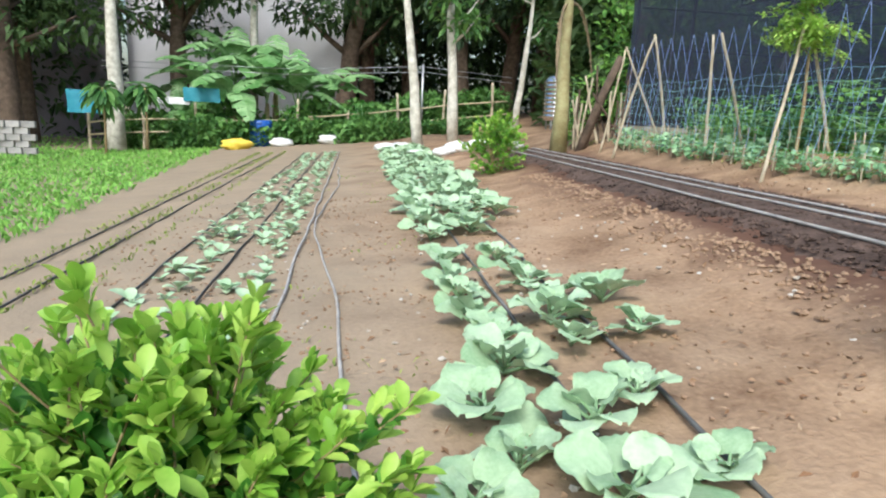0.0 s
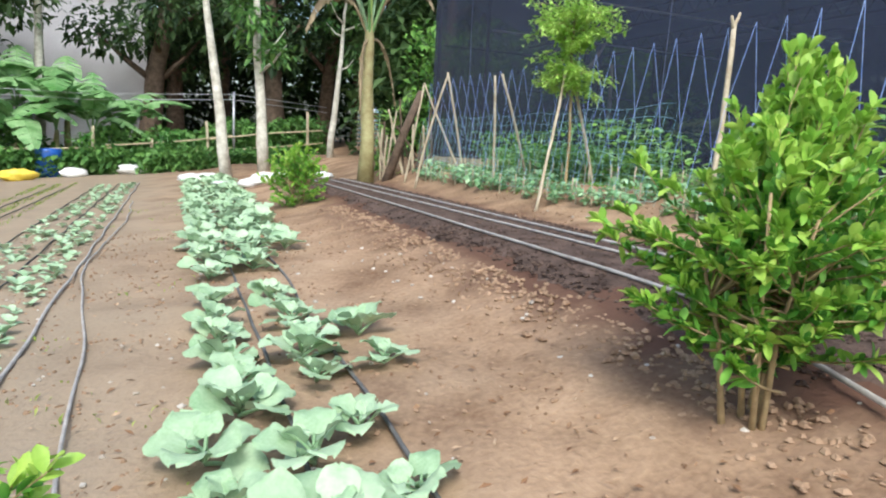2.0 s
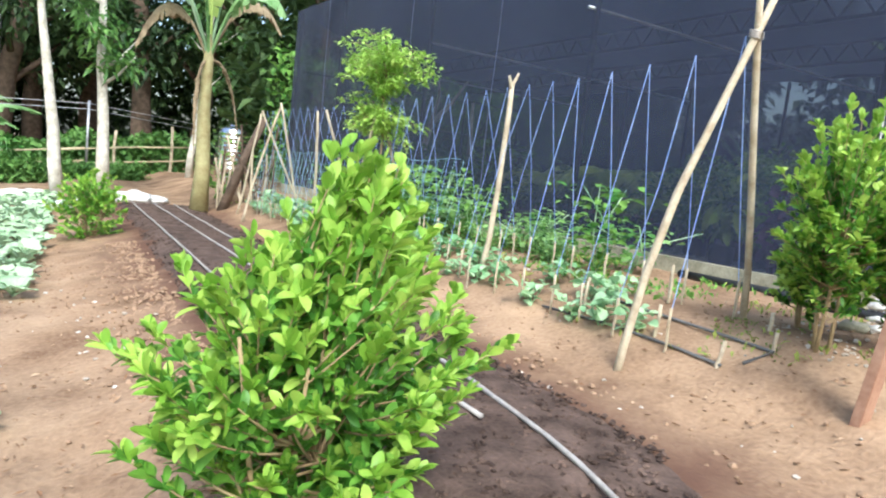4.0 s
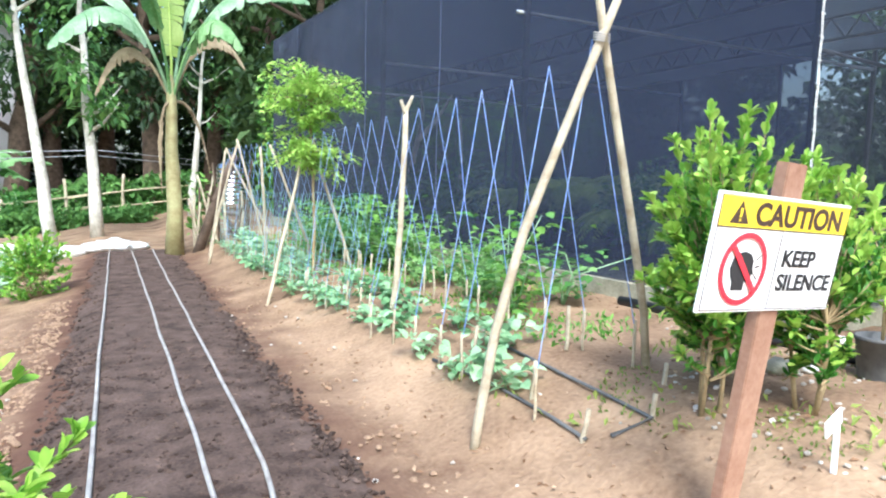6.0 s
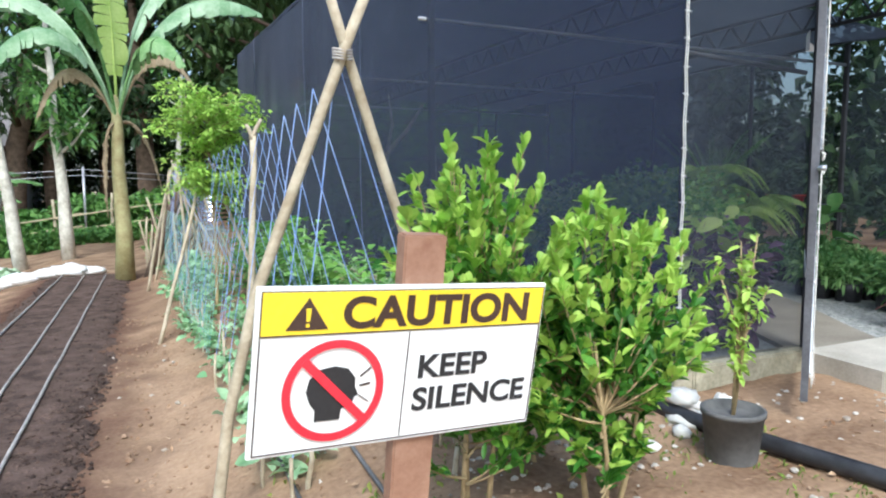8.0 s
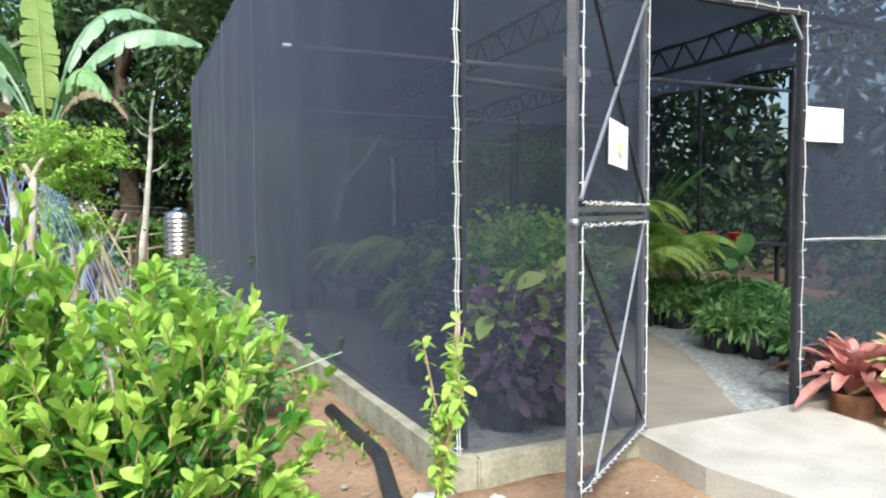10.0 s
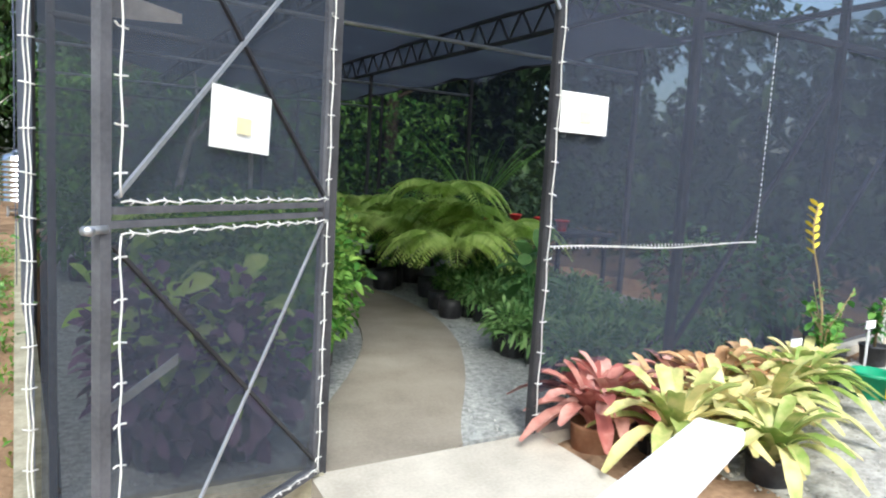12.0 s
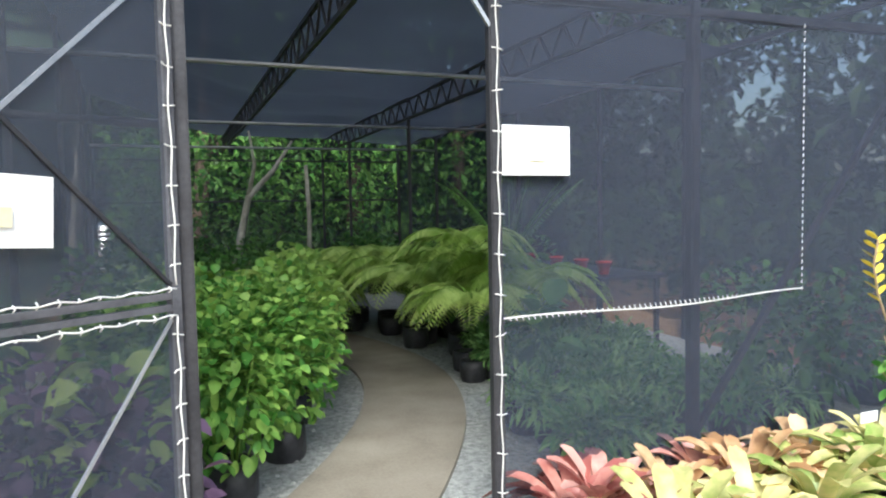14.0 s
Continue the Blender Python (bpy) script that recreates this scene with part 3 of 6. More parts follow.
def cabbage(seed):
    r = np.random.default_rng(seed)
    ob = thing("cabbage_plant", "young cabbage plant with open blue-green leaves", "cabbage", group="cabbages in a row")
    n = 7 + int(r.integers(0, 3))
    for i in range(n):
        s = i / n
        me = CAB_LEAVES[min(4, int(s * 4 + r.random()))]
        leaf = part("leaf", me, ob)
        leaf.matrix_basis = pose(0, 0, 0.03 + 0.06 * s, 4 + 30 * s + r.uniform(-12, 22), r.uniform(-22, 22), i * 137.5 + r.uniform(-18, 18))
    return ob


prototypes = [cabbage(s) for s in range(5)]
spots = []
spots += [(0.32, 1.74), (0.14, 1.58), (0.56, 1.50), (0.90, 1.56), (0.86, 2.10), (0.64, 1.93), (0.28, 2.12)]
for y in np.arange(2.45, 18, 0.37):
    if 4.35 < y < 5.05:
        continue
    for x0 in (0.42, 0.82, 1.16):
        if x0 > 1.1 and not (2.5 < y < 3.3 or y > 6.4):
            continue
        if x0 < 0.5 and 4.9 < y < 5.3:
            continue
        spots.append((x0 + 0.035 * (y - 2.5) + rng.normal(0, 0.035), y + (0.2 if x0 == 0.82 else 0) + rng.normal(0, 0.05)))
for i, (x, y) in enumerate(spots):
    s = rng.uniform(0.72, 1.12) if y < 4.5 else rng.uniform(0.85, 1.15)
    c = prototypes[i] if i < 5 else copy_thing(prototypes[i % 5], Matrix.Identity(4))
    c.matrix_basis = pose(*g(x, y, -0.01), rng.uniform(-8, 8), rng.uniform(-8, 8), rng.uniform(0, 360)) @ Matrix.Scale(s, 4)


# ---- seedlings ----
def single_leaf(L, W, material, name="leaf"):
    v, f = leaves([(0, 0.01, 0.01)], [(0, 1, 0.45)], L, W, True, 0.3, up=np.array([[0, 0, 1.0]]))
    return Geo().add(v, f).add(*tube([(0, 0, -0.01), (0, 0.012, 0.012), (0, 0.03, 0.02)], 0.003, 5)).mesh(name, material, True)


SEED_LEAVES = [single_leaf(L, L * 0.66, CABBAGE) for L in (0.10, 0.085, 0.12)]


def seedling(seed):
    ob = thing("cabbage_seedling", "small pale green cabbage seedling in a sparse row", "seedling", group="seedlings in rows")
    for i in range(5 + seed % 3):
        q = part("leaf", SEED_LEAVES[(i + seed) % 3], ob)
        q.matrix_basis = pose(0, 0, 0, rng.uniform(-10, 35), 0, i * 137.5 + rng.uniform(-20, 20))
    return ob


seed_prototypes = [seedling(s) for s in range(4)]
count = 0
for x0, dx in ((-0.80, 0.022), (-0.98, 0.022), (-1.30, 0.022), (-1.50, 0.022)):
    for y in np.arange(2.8, 19.5, 0.27):
        if rng.random() < 0.2:
            continue
        ob = seed_prototypes[count] if count < 4 else copy_thing(seed_prototypes[count % 4], Matrix.Identity(4))
        count += 1
        x, yy = x0 + dx * (y - 3) + rng.normal(0, 0.03), y + rng.normal(0, 0.06)
        ob.matrix_basis = pose(*g(x, yy), 0, 0, rng.uniform(0, 360)) @ Matrix.Scale(rng.uniform(0.7, 1.35), 4)


# ---- citrus bushes ----
def bush(at, size, shoots, per_shoot, leaf, label, young=0.4, stems=6, name="citrus_bush", spread=0.55, low=0.22, materials=(CITRUS, CITRUS_YOUNG), category="bush", outline=(0.5, 0.85, 1.0, 0.80, 0.45, 0.10), lean=(0.0, 0.0), spike=1.08):
    """Upright leafy shoots fanning from bare stems; size is half-widths in x and y, and height."""
    ob = thing(name, label, category, at)
    sx, sy, h = size
    stem = Geo()
    tops = []
    for k in range(stems):
        a = 2 * math.pi * k / stems + rng.uniform(-0.3, 0.3)
        rr = rng.uniform(0.25, spread)
        e = np.array([math.cos(a) * sx * rr, math.sin(a) * sy * rr, h * rng.uniform(0.45, 0.7)])
        q0 = np.array([math.cos(a) * 0.05 + rng.normal(0, 0.02), math.sin(a) * 0.05 + rng.normal(0, 0.02), -0.03])
        mid = q0 * 0.5 + e * 0.5 * np.array([0.75, 0.75, 0.95]) + rng.normal(0, 0.02, 3)
        part("stem", Geo().add(*tube([q0, mid * 0.5 + q0 * 0.5, mid, e], (0.014, 0.012, 0.009, 0.005), 7, 0.1)).mesh("stem", TWIG, True), ob, "slim tan stem")
        tops.append((q0, mid, e))
    old_p, old_d, new_p, new_d = [], [], [], []
    for k in range(shoots):
        q0, mid, e = tops[k % stems]
        th, ph = rng.uniform(0, 2 * math.pi), rng.uniform(0, 1) ** 0.75
        zt = low + (1 - low) * rng.random() ** 0.8
        q_ = (zt - low) / (1 - low)
        prof = float(np.interp(q_, (0, 0.18, 0.4, 0.65, 0.82, 1), outline)) * (1 + 0.18 * math.sin(3 * th + stems) + 0.12 * math.sin(5 * th + 2))
        tip = np.array([math.cos(th) * sx * prof * (0.35 + 0.65 * ph), math.sin(th) * sy * prof * (0.35 + 0.65 * ph), h * zt * rng.uniform(0.86, 1.10)])
        if k % 13 == 0:
            tip[2] = min(tip[2] * spike * 1.05, h * spike)
        tip[:2] += np.array(lean) * q_
        root = mid * 0.6 + e * 0.4
        root = np.array([root[0], root[1], min(root[2], tip[2] - 0.1 * h)])
        bend = (root + tip) / 2 + np.array([0, 0, -0.04])
        pts = np.array([(1 - s) ** 2 * root + 2 * s * (1 - s) * bend + s * s * tip for s in np.linspace(0, 1, 6)])
        stem.add(*tube(pts, np.linspace(0.006, 0.002, 6), 4, 0, False))
        axis = unit(tip - root) * 0.6 + np.array([0, 0, 0.5])
        s = 1 - rng.random(per_shoot) ** 1.5 * 0.75
        base = (1 - s[:, None]) ** 2 * root + 2 * (s * (1 - s))[:, None] * bend + (s * s)[:, None] * tip
        d = axis * 1.15 + rng.normal(0, 0.55, (per_shoot, 3))
        is_new = (s > 0.80) & (rng.random(per_shoot) < young * (0.5 + zt))
        old_p.append(base[~is_new]), old_d.append(d[~is_new]), new_p.append(base[is_new]), new_d.append(d[is_new])
    tagged(part("twig_growth", stem.mesh("twig_growth", TWIG, True), ob), kind="stuff")
    for nm, pp, dd, m, k in (("foliage", old_p, old_d, materials[0], 1.0), ("young_leaves", new_p, new_d, materials[1], 1.12)):
        pp, dd = np.concatenate(pp), np.concatenate(dd)
        if len(pp):
            L = leaf * k * rng.uniform(0.65, 1.2, len(pp))
            v, f = leaves(pp, dd, L, L * rng.uniform(0.34, 0.48, len(pp)), True, 0.18)
            tagged(part(nm, make_mesh(nm, v, f, m, True), ob), kind="stuff")
    return ob


bush(g(-0.62, 1.20), (0.56, 0.44, 0.72), 300, 40, 0.064, "dense citrus bush with bright green young shoots", 0.8, low=0.08, outline=(0.8, 1.0, 1.0, 0.92, 0.7, 0.35), spike=1.2)
bush(g(2.12, 1.38), (0.60, 0.52, 1.27), 290, 44, 0.066, "bushy young citrus tree on several bare stems", 0.85, stems=7, spread=0.5, low=0.24, lean=(0.26, 0.12))
bush(g(5.50, 1.70), (0.46, 0.38, 1.33), 150, 46, 0.062, "tall leafy citrus bush behind the warning sign", 0.85, low=0.22, stems=3, outline=(0.55, 0.8, 1.0, 1.0, 0.8, 0.3))
bush(g(5.93, 1.48), (0.46, 0.30, 1.20), 130, 46, 0.062, "leafy citrus bush with upright shoots", 0.85, low=0.22, stems=3, outline=(0.40, 0.75, 1.0, 1.0, 0.8, 0.35))
bush(g(5.98, 2.10), (0.34, 0.30, 0.70), 80, 44, 0.06, "light green citrus bush beside the bean trellis", 0.9, low=0.2, stems=4)
bush(g(2.12, 9.95), (0.58, 0.50, 0.90), 110, 30, 0.075, "round bright green bush beside the dark bed", 0.6, low=0.05, outline=(0.8, 1.0, 1.0, 0.9, 0.7, 0.3))
bush(g(-5.9, 9.8), (0.8, 0.8, 1.2), 80, 26, 0.12, "bright green bush beside the grass", 0.7, low=0.05)


# ---- bean trellis ----
ridge = [(5.155, 2.212, 1.787), (5.132, 2.55, 1.683), (5.17, 3.6, 1.62), (5.214, 4.723, 1.60), (5.12, 8, 1.52), (5.013, 11.129, 1.53), (5.0, 12.3, 1.5)]
RY, RX, RZ = [p[1] for p in ridge], [p[0] for p in ridge], [p[2] for p in ridge]


def ridge_at(y):
    return np.array([np.interp(y, RY, RX), y, np.interp(y, RY, RZ)])


trellis = thing("bean_trellis", "bean trellis of leaning poles and pale blue twine", "trellis", g(5.1, 2.4))


def into(parent, name, geo, material, label="", smooth=True):
    """A mesh given in world places, hung under a thing."""
    ob = part(name, geo.mesh(name, material, smooth), parent, label)
    ob.matrix_parent_inverse = Matrix.Translation(parent.location).inverted()
    return ob


def crooked(p, q, r0, r1, bend=0.03, n=9):
    p, q = np.array(p, float), np.array(q, float)
    s = np.linspace(0, 1, n)[:, None]
    return tube(p * (1 - s) + q * s + np.sin(s * math.pi) * rng.normal(0, bend, 3) + rng.normal(0, 0.004, (n, 3)), np.linspace(r0, r1, n), 8, 0.08)


into(trellis, "pole", Geo().add(*tube([g(4.60, 2.43, -0.1), g(4.62, 2.41, 0.15), (4.68, 2.37, 0.28), (4.80, 2.32, 0.80), (4.96, 2.27, 1.25), (5.155, 2.212, 1.787), (5.26, 2.19, 2.05)], (0.026, 0.026, 0.025, 0.025, 0.024, 0.023, 0.021), 9, 0.06)), POLE, "curved bare pole")
into(trellis, "pole", Geo().add(*tube([g(5.80, 2.42, -0.1), (5.73, 2.40, 0.3), (5.55, 2.34, 0.8), (5.36, 2.28, 1.3), (5.175, 2.22, 1.80), (5.08, 2.18, 2.06)], (0.026, 0.025, 0.024, 0.023, 0.022, 0.02), 9, 0.06)), POLE, "bare grey pole")
knot = Geo()
for k in range(4):
    a = np.linspace(0, 2 * math.pi, 13)
    knot.add(*tube(np.stack([5.155 + 0.04 * np.cos(a), 2.212 + 0.04 * np.sin(a), 1.77 + 0.012 * k + 0.01 * np.sin(a)], 1), 0.005, 5, 0, False))
into(trellis, "lashing", knot, HOSE, "twine lashing")
fork = Geo().add(*crooked(g(5.1, 4.75, -0.1), (5.2, 4.73, 1.62), 0.03, 0.024)).add(*crooked((5.2, 4.73, 1.6), (5.27, 4.73, 1.75), 0.022, 0.012, 0.005, 4)).add(*crooked((5.2, 4.73, 1.6), (5.16, 4.72, 1.72), 0.02, 0.012, 0.005, 4))
into(trellis, "pole", fork, POLE, "forked branch")
for p, q in (((4.55, 11.4), (5.02, 11.15, 1.62)), ((5.5, 11.3), (4.99, 11.1, 1.66)), ((5.02, 9.15), (4.95, 9.15, 1.46)), ((5.8, 9.4), (5.1, 9.2, 1.5)), ((4.7, 12.4), (5.0, 12.3, 1.5)), ((5.9, 12.3), (5.0, 12.3, 1.55))):
    into(trellis, "pole", Geo().add(*crooked(g(*p, -0.1), q, 0.024, 0.018)), POLE)
wire = np.array([ridge_at(y) + (0, 0, 0.0 - 0.02 * math.sin(y * 3) ** 2) for y in np.arange(2.21, 12.3, 0.2)])
into(trellis, "ridge_wire", Geo().add(*tube(wire, 0.0008, 4)), STEEL)
for i, y in enumerate(np.concatenate([[2.28, 2.62, 3.02, 3.40], np.arange(3.78, 12.2, 0.34)])):
    top = ridge_at(y) + (0, 0, 0.02)
    y2 = y + rng.normal(0, 0.06)
    lo = np.array(g(4.92 + rng.normal(0, 0.04), y2 + 0.10, 0.25))
    hi = np.array(g(5.62 + rng.normal(0, 0.05), y2 + 0.18, 0.25))
    for e in (lo, hi):
        mid = (top + e) / 2 + rng.normal(0, 0.012, 3)
        into(trellis, "twine", Geo().add(*tube([top, mid, e], 0.0024 if y > 4 else 0.0032, 5, 0, False)), STRING)
        into(trellis, "peg", Geo().add(*crooked(e + (0, 0, 0.04), (e[0], e[1], zg(e[0], e[1]) - 0.06), 0.010, 0.009, 0.004, 4)), POLE)

mesh_net = Geo()
for y in np.arange(5.2, 12.2, 0.16):
    top, foot = ridge_at(y), np.array(g(4.86, y, 0.05))
    a, b = foot + (top - foot) * 0.04, foot + (top - foot) * 0.62
    bow = np.array([-0.03, 0.05 * math.sin(y * 2.3), 0])
    mesh_net.add(*tube([a, (a + b) / 2 + bow, b], 0.0017, 4, 0, False))
for k in np.linspace(0.06, 0.62, 9):
    mesh_net.add(*tube([np.array(g(4.86, y, 0.05)) * (1 - k) + ridge_at(y) * k + (0.012 * math.sin(y * 7 + 9 * k) - 0.03 * math.sin(math.pi * k), 0, 0.02 * math.sin(y * 5 + k * 20)) for y in np.arange(5.2, 12.2, 0.2)], 0.0017, 4, 0, False))
tagged(into(trellis, "climbing_net", mesh_net, TEAL_STRING, "fine teal plant netting"), kind="stuff")

# bean plants along the trellis
def vine(n, h, w, leaf, material, name, label, category, group):
    ob = thing(name, label, category, group=group)
    t = rng.random(n)
    P = np.stack([rng.normal(0, w, n) * (0.5 + t), rng.normal(0, w, n) * (0.5 + t), 0.02 + h * t], 1)
    D = np.stack([rng.normal(0, 1, n), rng.normal(0, 1, n), rng.uniform(-0.2, 0.9, n)], 1)
    L = leaf * rng.uniform(0.6, 1.2, n)
    v, f = leaves(P, D, L, L * 0.66, True, 0.35)
    tagged(part("foliage", make_mesh("foliage", v, f, material, True), ob), kind="stuff")
    for k in range(3):
        part("stem", Geo().add(*tube([(0, 0, -0.02), (rng.normal(0, w * 0.5), rng.normal(0, w * 0.5), h * 0.5), (rng.normal(0, w), rng.normal(0, w), h)], (0.006, 0.005, 0.003), 5)).mesh("stem", BEAN, True), ob)
    return ob


LOW = [vine(30, 0.17, 0.065, 0.10, BEAN, "bean_plant", "low pale green bean plant at the foot of the trellis", "bean plant", "bean plants in a row") for _ in range(3)]
TALL = [vine(170, 0.75, 0.12, 0.085, SHRUB, "leafy_shrub", "upright leafy green shrub against the shade net", "shrub", "shrubs along the net") for _ in range(3)]
used = {}


def plant_out(protos, x, y, k, wide=1.0):
    """The next plant of a kind: the prototypes first, then copies."""
    i = used.setdefault(id(protos), 0)
    used[id(protos)] += 1
    ob = protos[i] if i < len(protos) else copy_thing(protos[i % len(protos)], Matrix.Identity(4))
    ob.matrix_basis = pose(*g(x, y), 0, 0, rng.uniform(0, 360)) @ Matrix.Diagonal((k * wide, k * wide, k, 1))
    return ob


for y in np.arange(2.75, 13, 0.24):
    for x0, chance in ((4.98, 0.92), (5.32, 0.35 if y < 3.6 else 0.5)):
        if rng.random() < chance and not (x0 > 5.2 and y < 2.9):
            plant_out(LOW, x0 + rng.normal(0, 0.06), y + rng.normal(0, 0.05), rng.uniform(0.75, 1.25))
for x, y, k in ((5.95, 4.1, 1.1), (6.2, 6.6, 0.95), (6.1, 7.2, 1.15), (6.05, 7.8, 1.2), (6.25, 8.8, 1.15), (6.2, 9.8, 1.0), (6.3, 10.8, 1.0), (6.2, 11.8, 1.0), (6.3, 5.4, 0.6)):
    plant_out(TALL, x, y, k, 1.2)
WEEDS = [vine(120, 0.34, 0.11, 0.062, WEED_LEAF, "weed_clump", "leafy green weed clump beside the kerb", "weed", "weeds beside the kerb") for _ in range(3)]
for _ in range(44):
    y = rng.uniform(4.2, 12.5)
    plant_out(WEEDS, rng.uniform(5.85, 6.85 - 0.02 * y), y, rng.uniform(0.5, 1.5), 1.3)
for x, y, z in ((4.96, 1.98, 0.16), (5.28, 1.86, 0.13), (5.6, 2.1, 0.12), (5.55, 2.9, 0.3), (5.05, 2.55, 0.22), (5.1, 3.3, 0.25)):
    solid("stake", Geo().add(*crooked(g(x, y, -0.06), g(x + 0.02, y, z), 0.014, 0.012, 0.004, 4)).mesh("stake", POLE, True), "short pale wooden stake in the soil", "stake", "stakes")

# ---- staked sapling ----
tree = thing("sapling", "slender sapling with feathery light green leaves, held by poles", "tree", g(5.18, 7.35))
into(tree, "trunk", Geo().add(*crooked(g(5.18, 7.35, -0.05), (5.17, 7.4, 1.55), 0.022, 0.014, 0.03)), TWIG)
sap_p, sap_d = [], []
limbs = Geo()
for k in range(54):
    a = rng.uniform(0, 2 * math.pi)
    zz = rng.choice([1.3, 1.42, 1.55, 1.8, 1.95, 2.1, 2.2, 2.3]) + rng.uniform(-0.06, 0.06)
    ln_ = rng.uniform(0.34, 0.66) * (1.15 if zz > 1.9 else 0.8)
    r0 = np.array([5.17, 7.4, zz - 0.15])
    e = r0 + np.array([math.cos(a) * ln_, math.sin(a) * ln_, rng.uniform(-0.12, 0.22)])
    pts = np.array([r0, (r0 + e) / 2 + (0, 0, 0.10), e])
    limbs.add(*tube(pts, (0.006, 0.004, 0.002), 5, 0, False))
    for s in np.linspace(0.2, 1, 11):
        c = (1 - s) ** 2 * pts[0] + 2 * s * (1 - s) * pts[1] + s * s * pts[2]
        for _ in range(8):
            sap_p.append(c + rng.normal(0, 0.035, 3))
            sap_d.append(rng.normal(0, 1, 3) * (1, 1, 0.35))
limbs.add(*crooked((5.17, 7.4, 1.5), (5.2, 7.42, 2.25), 0.014, 0.006, 0.02))
tagged(into(tree, "branch_growth", limbs, TWIG), kind="stuff")
n = len(sap_p)
v, f = leaves(sap_p, sap_d, rng.uniform(0.05, 0.10, n), rng.uniform(0.025, 0.05, n), False, 0.3)
tagged(into(tree, "crown", Geo().add(v, f), SAPLING), kind="stuff")
for p, q in (((4.55, 7.02), (5.1, 7.38, 1.45)), ((5.75, 7.45), (5.2, 7.42, 1.5))):
    into(tree, "support_pole", Geo().add(*crooked(g(*p, -0.08), q, 0.022, 0.018, 0.02)), POLE, "bare leaning support pole")

# ---- warning sign ----
tl, tr, bl = Vector((4.597, 0.935, 1.045)), Vector((5.338, 0.994, 0.997)), Vector((4.547, 0.981, 0.650))
sx = (tr - tl).normalized()
sn = sx.cross((tl - bl)).normalized()
sy = sn.cross(sx).normalized()
sign_m = Matrix(((sx.x, sy.x, sn.x, bl.x), (sx.y, sy.y, sn.y, bl.y), (sx.z, sy.z, sn.z, bl.z), (0, 0, 0, 1)))
SW, SH = 0.768, 0.395
sign = thing("warning_sign", "white and yellow caution sign on a red-brown wooden post", "sign")
sign.matrix_world = sign_m


def sign_part(name, v, f, m, z=0.0, label=""):
    return part(name, make_mesh(name, [(q[0], q[1], q[2] + z) for q in v], f, m), sign, label)


v, f = box(0, SW, 0, SH, -0.012, 0.0, 0.002)
sign_part("board", v, f, SIGN_WHITE)
v, f = box(0.012, SW - 0.008, SH - 0.108, SH - 0.012, 0.0, 0.002)
sign_part("yellow_band", v, f, SIGN_YELLOW, 0.001)
for x0, x1, y0, y1 in ((0.010, SW - 0.006, SH - 0.1115, SH - 0.1085), (0.010, SW - 0.006, SH - 0.011, SH - 0.009), (0.010, 0.0125, 0.010, SH - 0.010), (SW - 0.009, SW - 0.006, 0.010, SH - 0.010), (0.010, SW - 0.006, 0.008, 0.0105), (0.370, 0.3725, 0.012, SH - 0.115)):
    v, f = box(x0, x1, y0, y1, 0.0, 0.0015)
    sign_part("border_line", v, f, SIGN_DARK, 0.002)


def flat(poly, m, name, z, thick=0.0015, label=""):
    n_ = len(poly)
    v = [(x, y, 0) for x, y in poly] + [(x, y, thick) for x, y in poly]
    f = [tuple(range(n_))[::-1], tuple(range(n_, 2 * n_))] + [(i, (i + 1) % n_, (i + 1) % n_ + n_, i + n_) for i in range(n_)]
    return sign_part(name, v, f, m, z, label)


def ring(cx, cy, r0, r1, z0, z1, n_=56):
    v, f = [], []
    for k in range(n_):
        a = 2 * math.pi * k / n_
        for r, z in ((r0, z0), (r1, z0), (r1, z1), (r0, z1)):
            v.append((cx + r * math.cos(a), cy + r * math.sin(a), z))
        for j in range(4):
            f.append((k * 4 + j, k * 4 + (j + 1) % 4, (k + 1) % n_ * 4 + (j + 1) % 4, (k + 1) % n_ * 4 + j))
    return v, f


flat([(0.066, SH - 0.098), (0.164, SH - 0.098), (0.115, SH - 0.024)], SIGN_DARK, "triangle", 0.003)
flat([(0.111, SH - 0.078), (0.119, SH - 0.078), (0.121, SH - 0.048), (0.109, SH - 0.048)], SIGN_YELLOW, "mark", 0.0048)
flat([(0.111, SH - 0.091), (0.119, SH - 0.091), (0.119, SH - 0.083), (0.111, SH - 0.083)], SIGN_YELLOW, "mark", 0.0048)
head = [(x_ - 0.016, y_ + 0.011) for x_, y_ in [(0.165, 0.065), (0.226, 0.065), (0.228, 0.092), (0.252, 0.094), (0.258, 0.118), (0.268, 0.122), (0.258, 0.142), (0.257, 0.165), (0.238, 0.188), (0.205, 0.196), (0.170, 0.190), (0.146, 0.168), (0.140, 0.138), (0.150, 0.110), (0.164, 0.092)]]
flat(head, SIGN_BLACK, "silhouette", 0.002)
for y0, y1 in ((0.182, 0.202), (0.159, 0.163), (0.135, 0.117)):
    flat([(0.254, y0 - 0.006), (0.280, y1 - 0.006), (0.279, y1 - 0.002), (0.253, y0 - 0.002)], SIGN_DARK, "mark", 0.002)
v, f = ring(0.191, 0.148, 0.104, 0.123, 0.0, 0.0015)
sign_part("red_ring", v, f, SIGN_RED, 0.0045)
flat([(0.105, 0.218), (0.121, 0.232), (0.277, 0.078), (0.261, 0.064)], SIGN_RED, "red_bar", 0.0062)


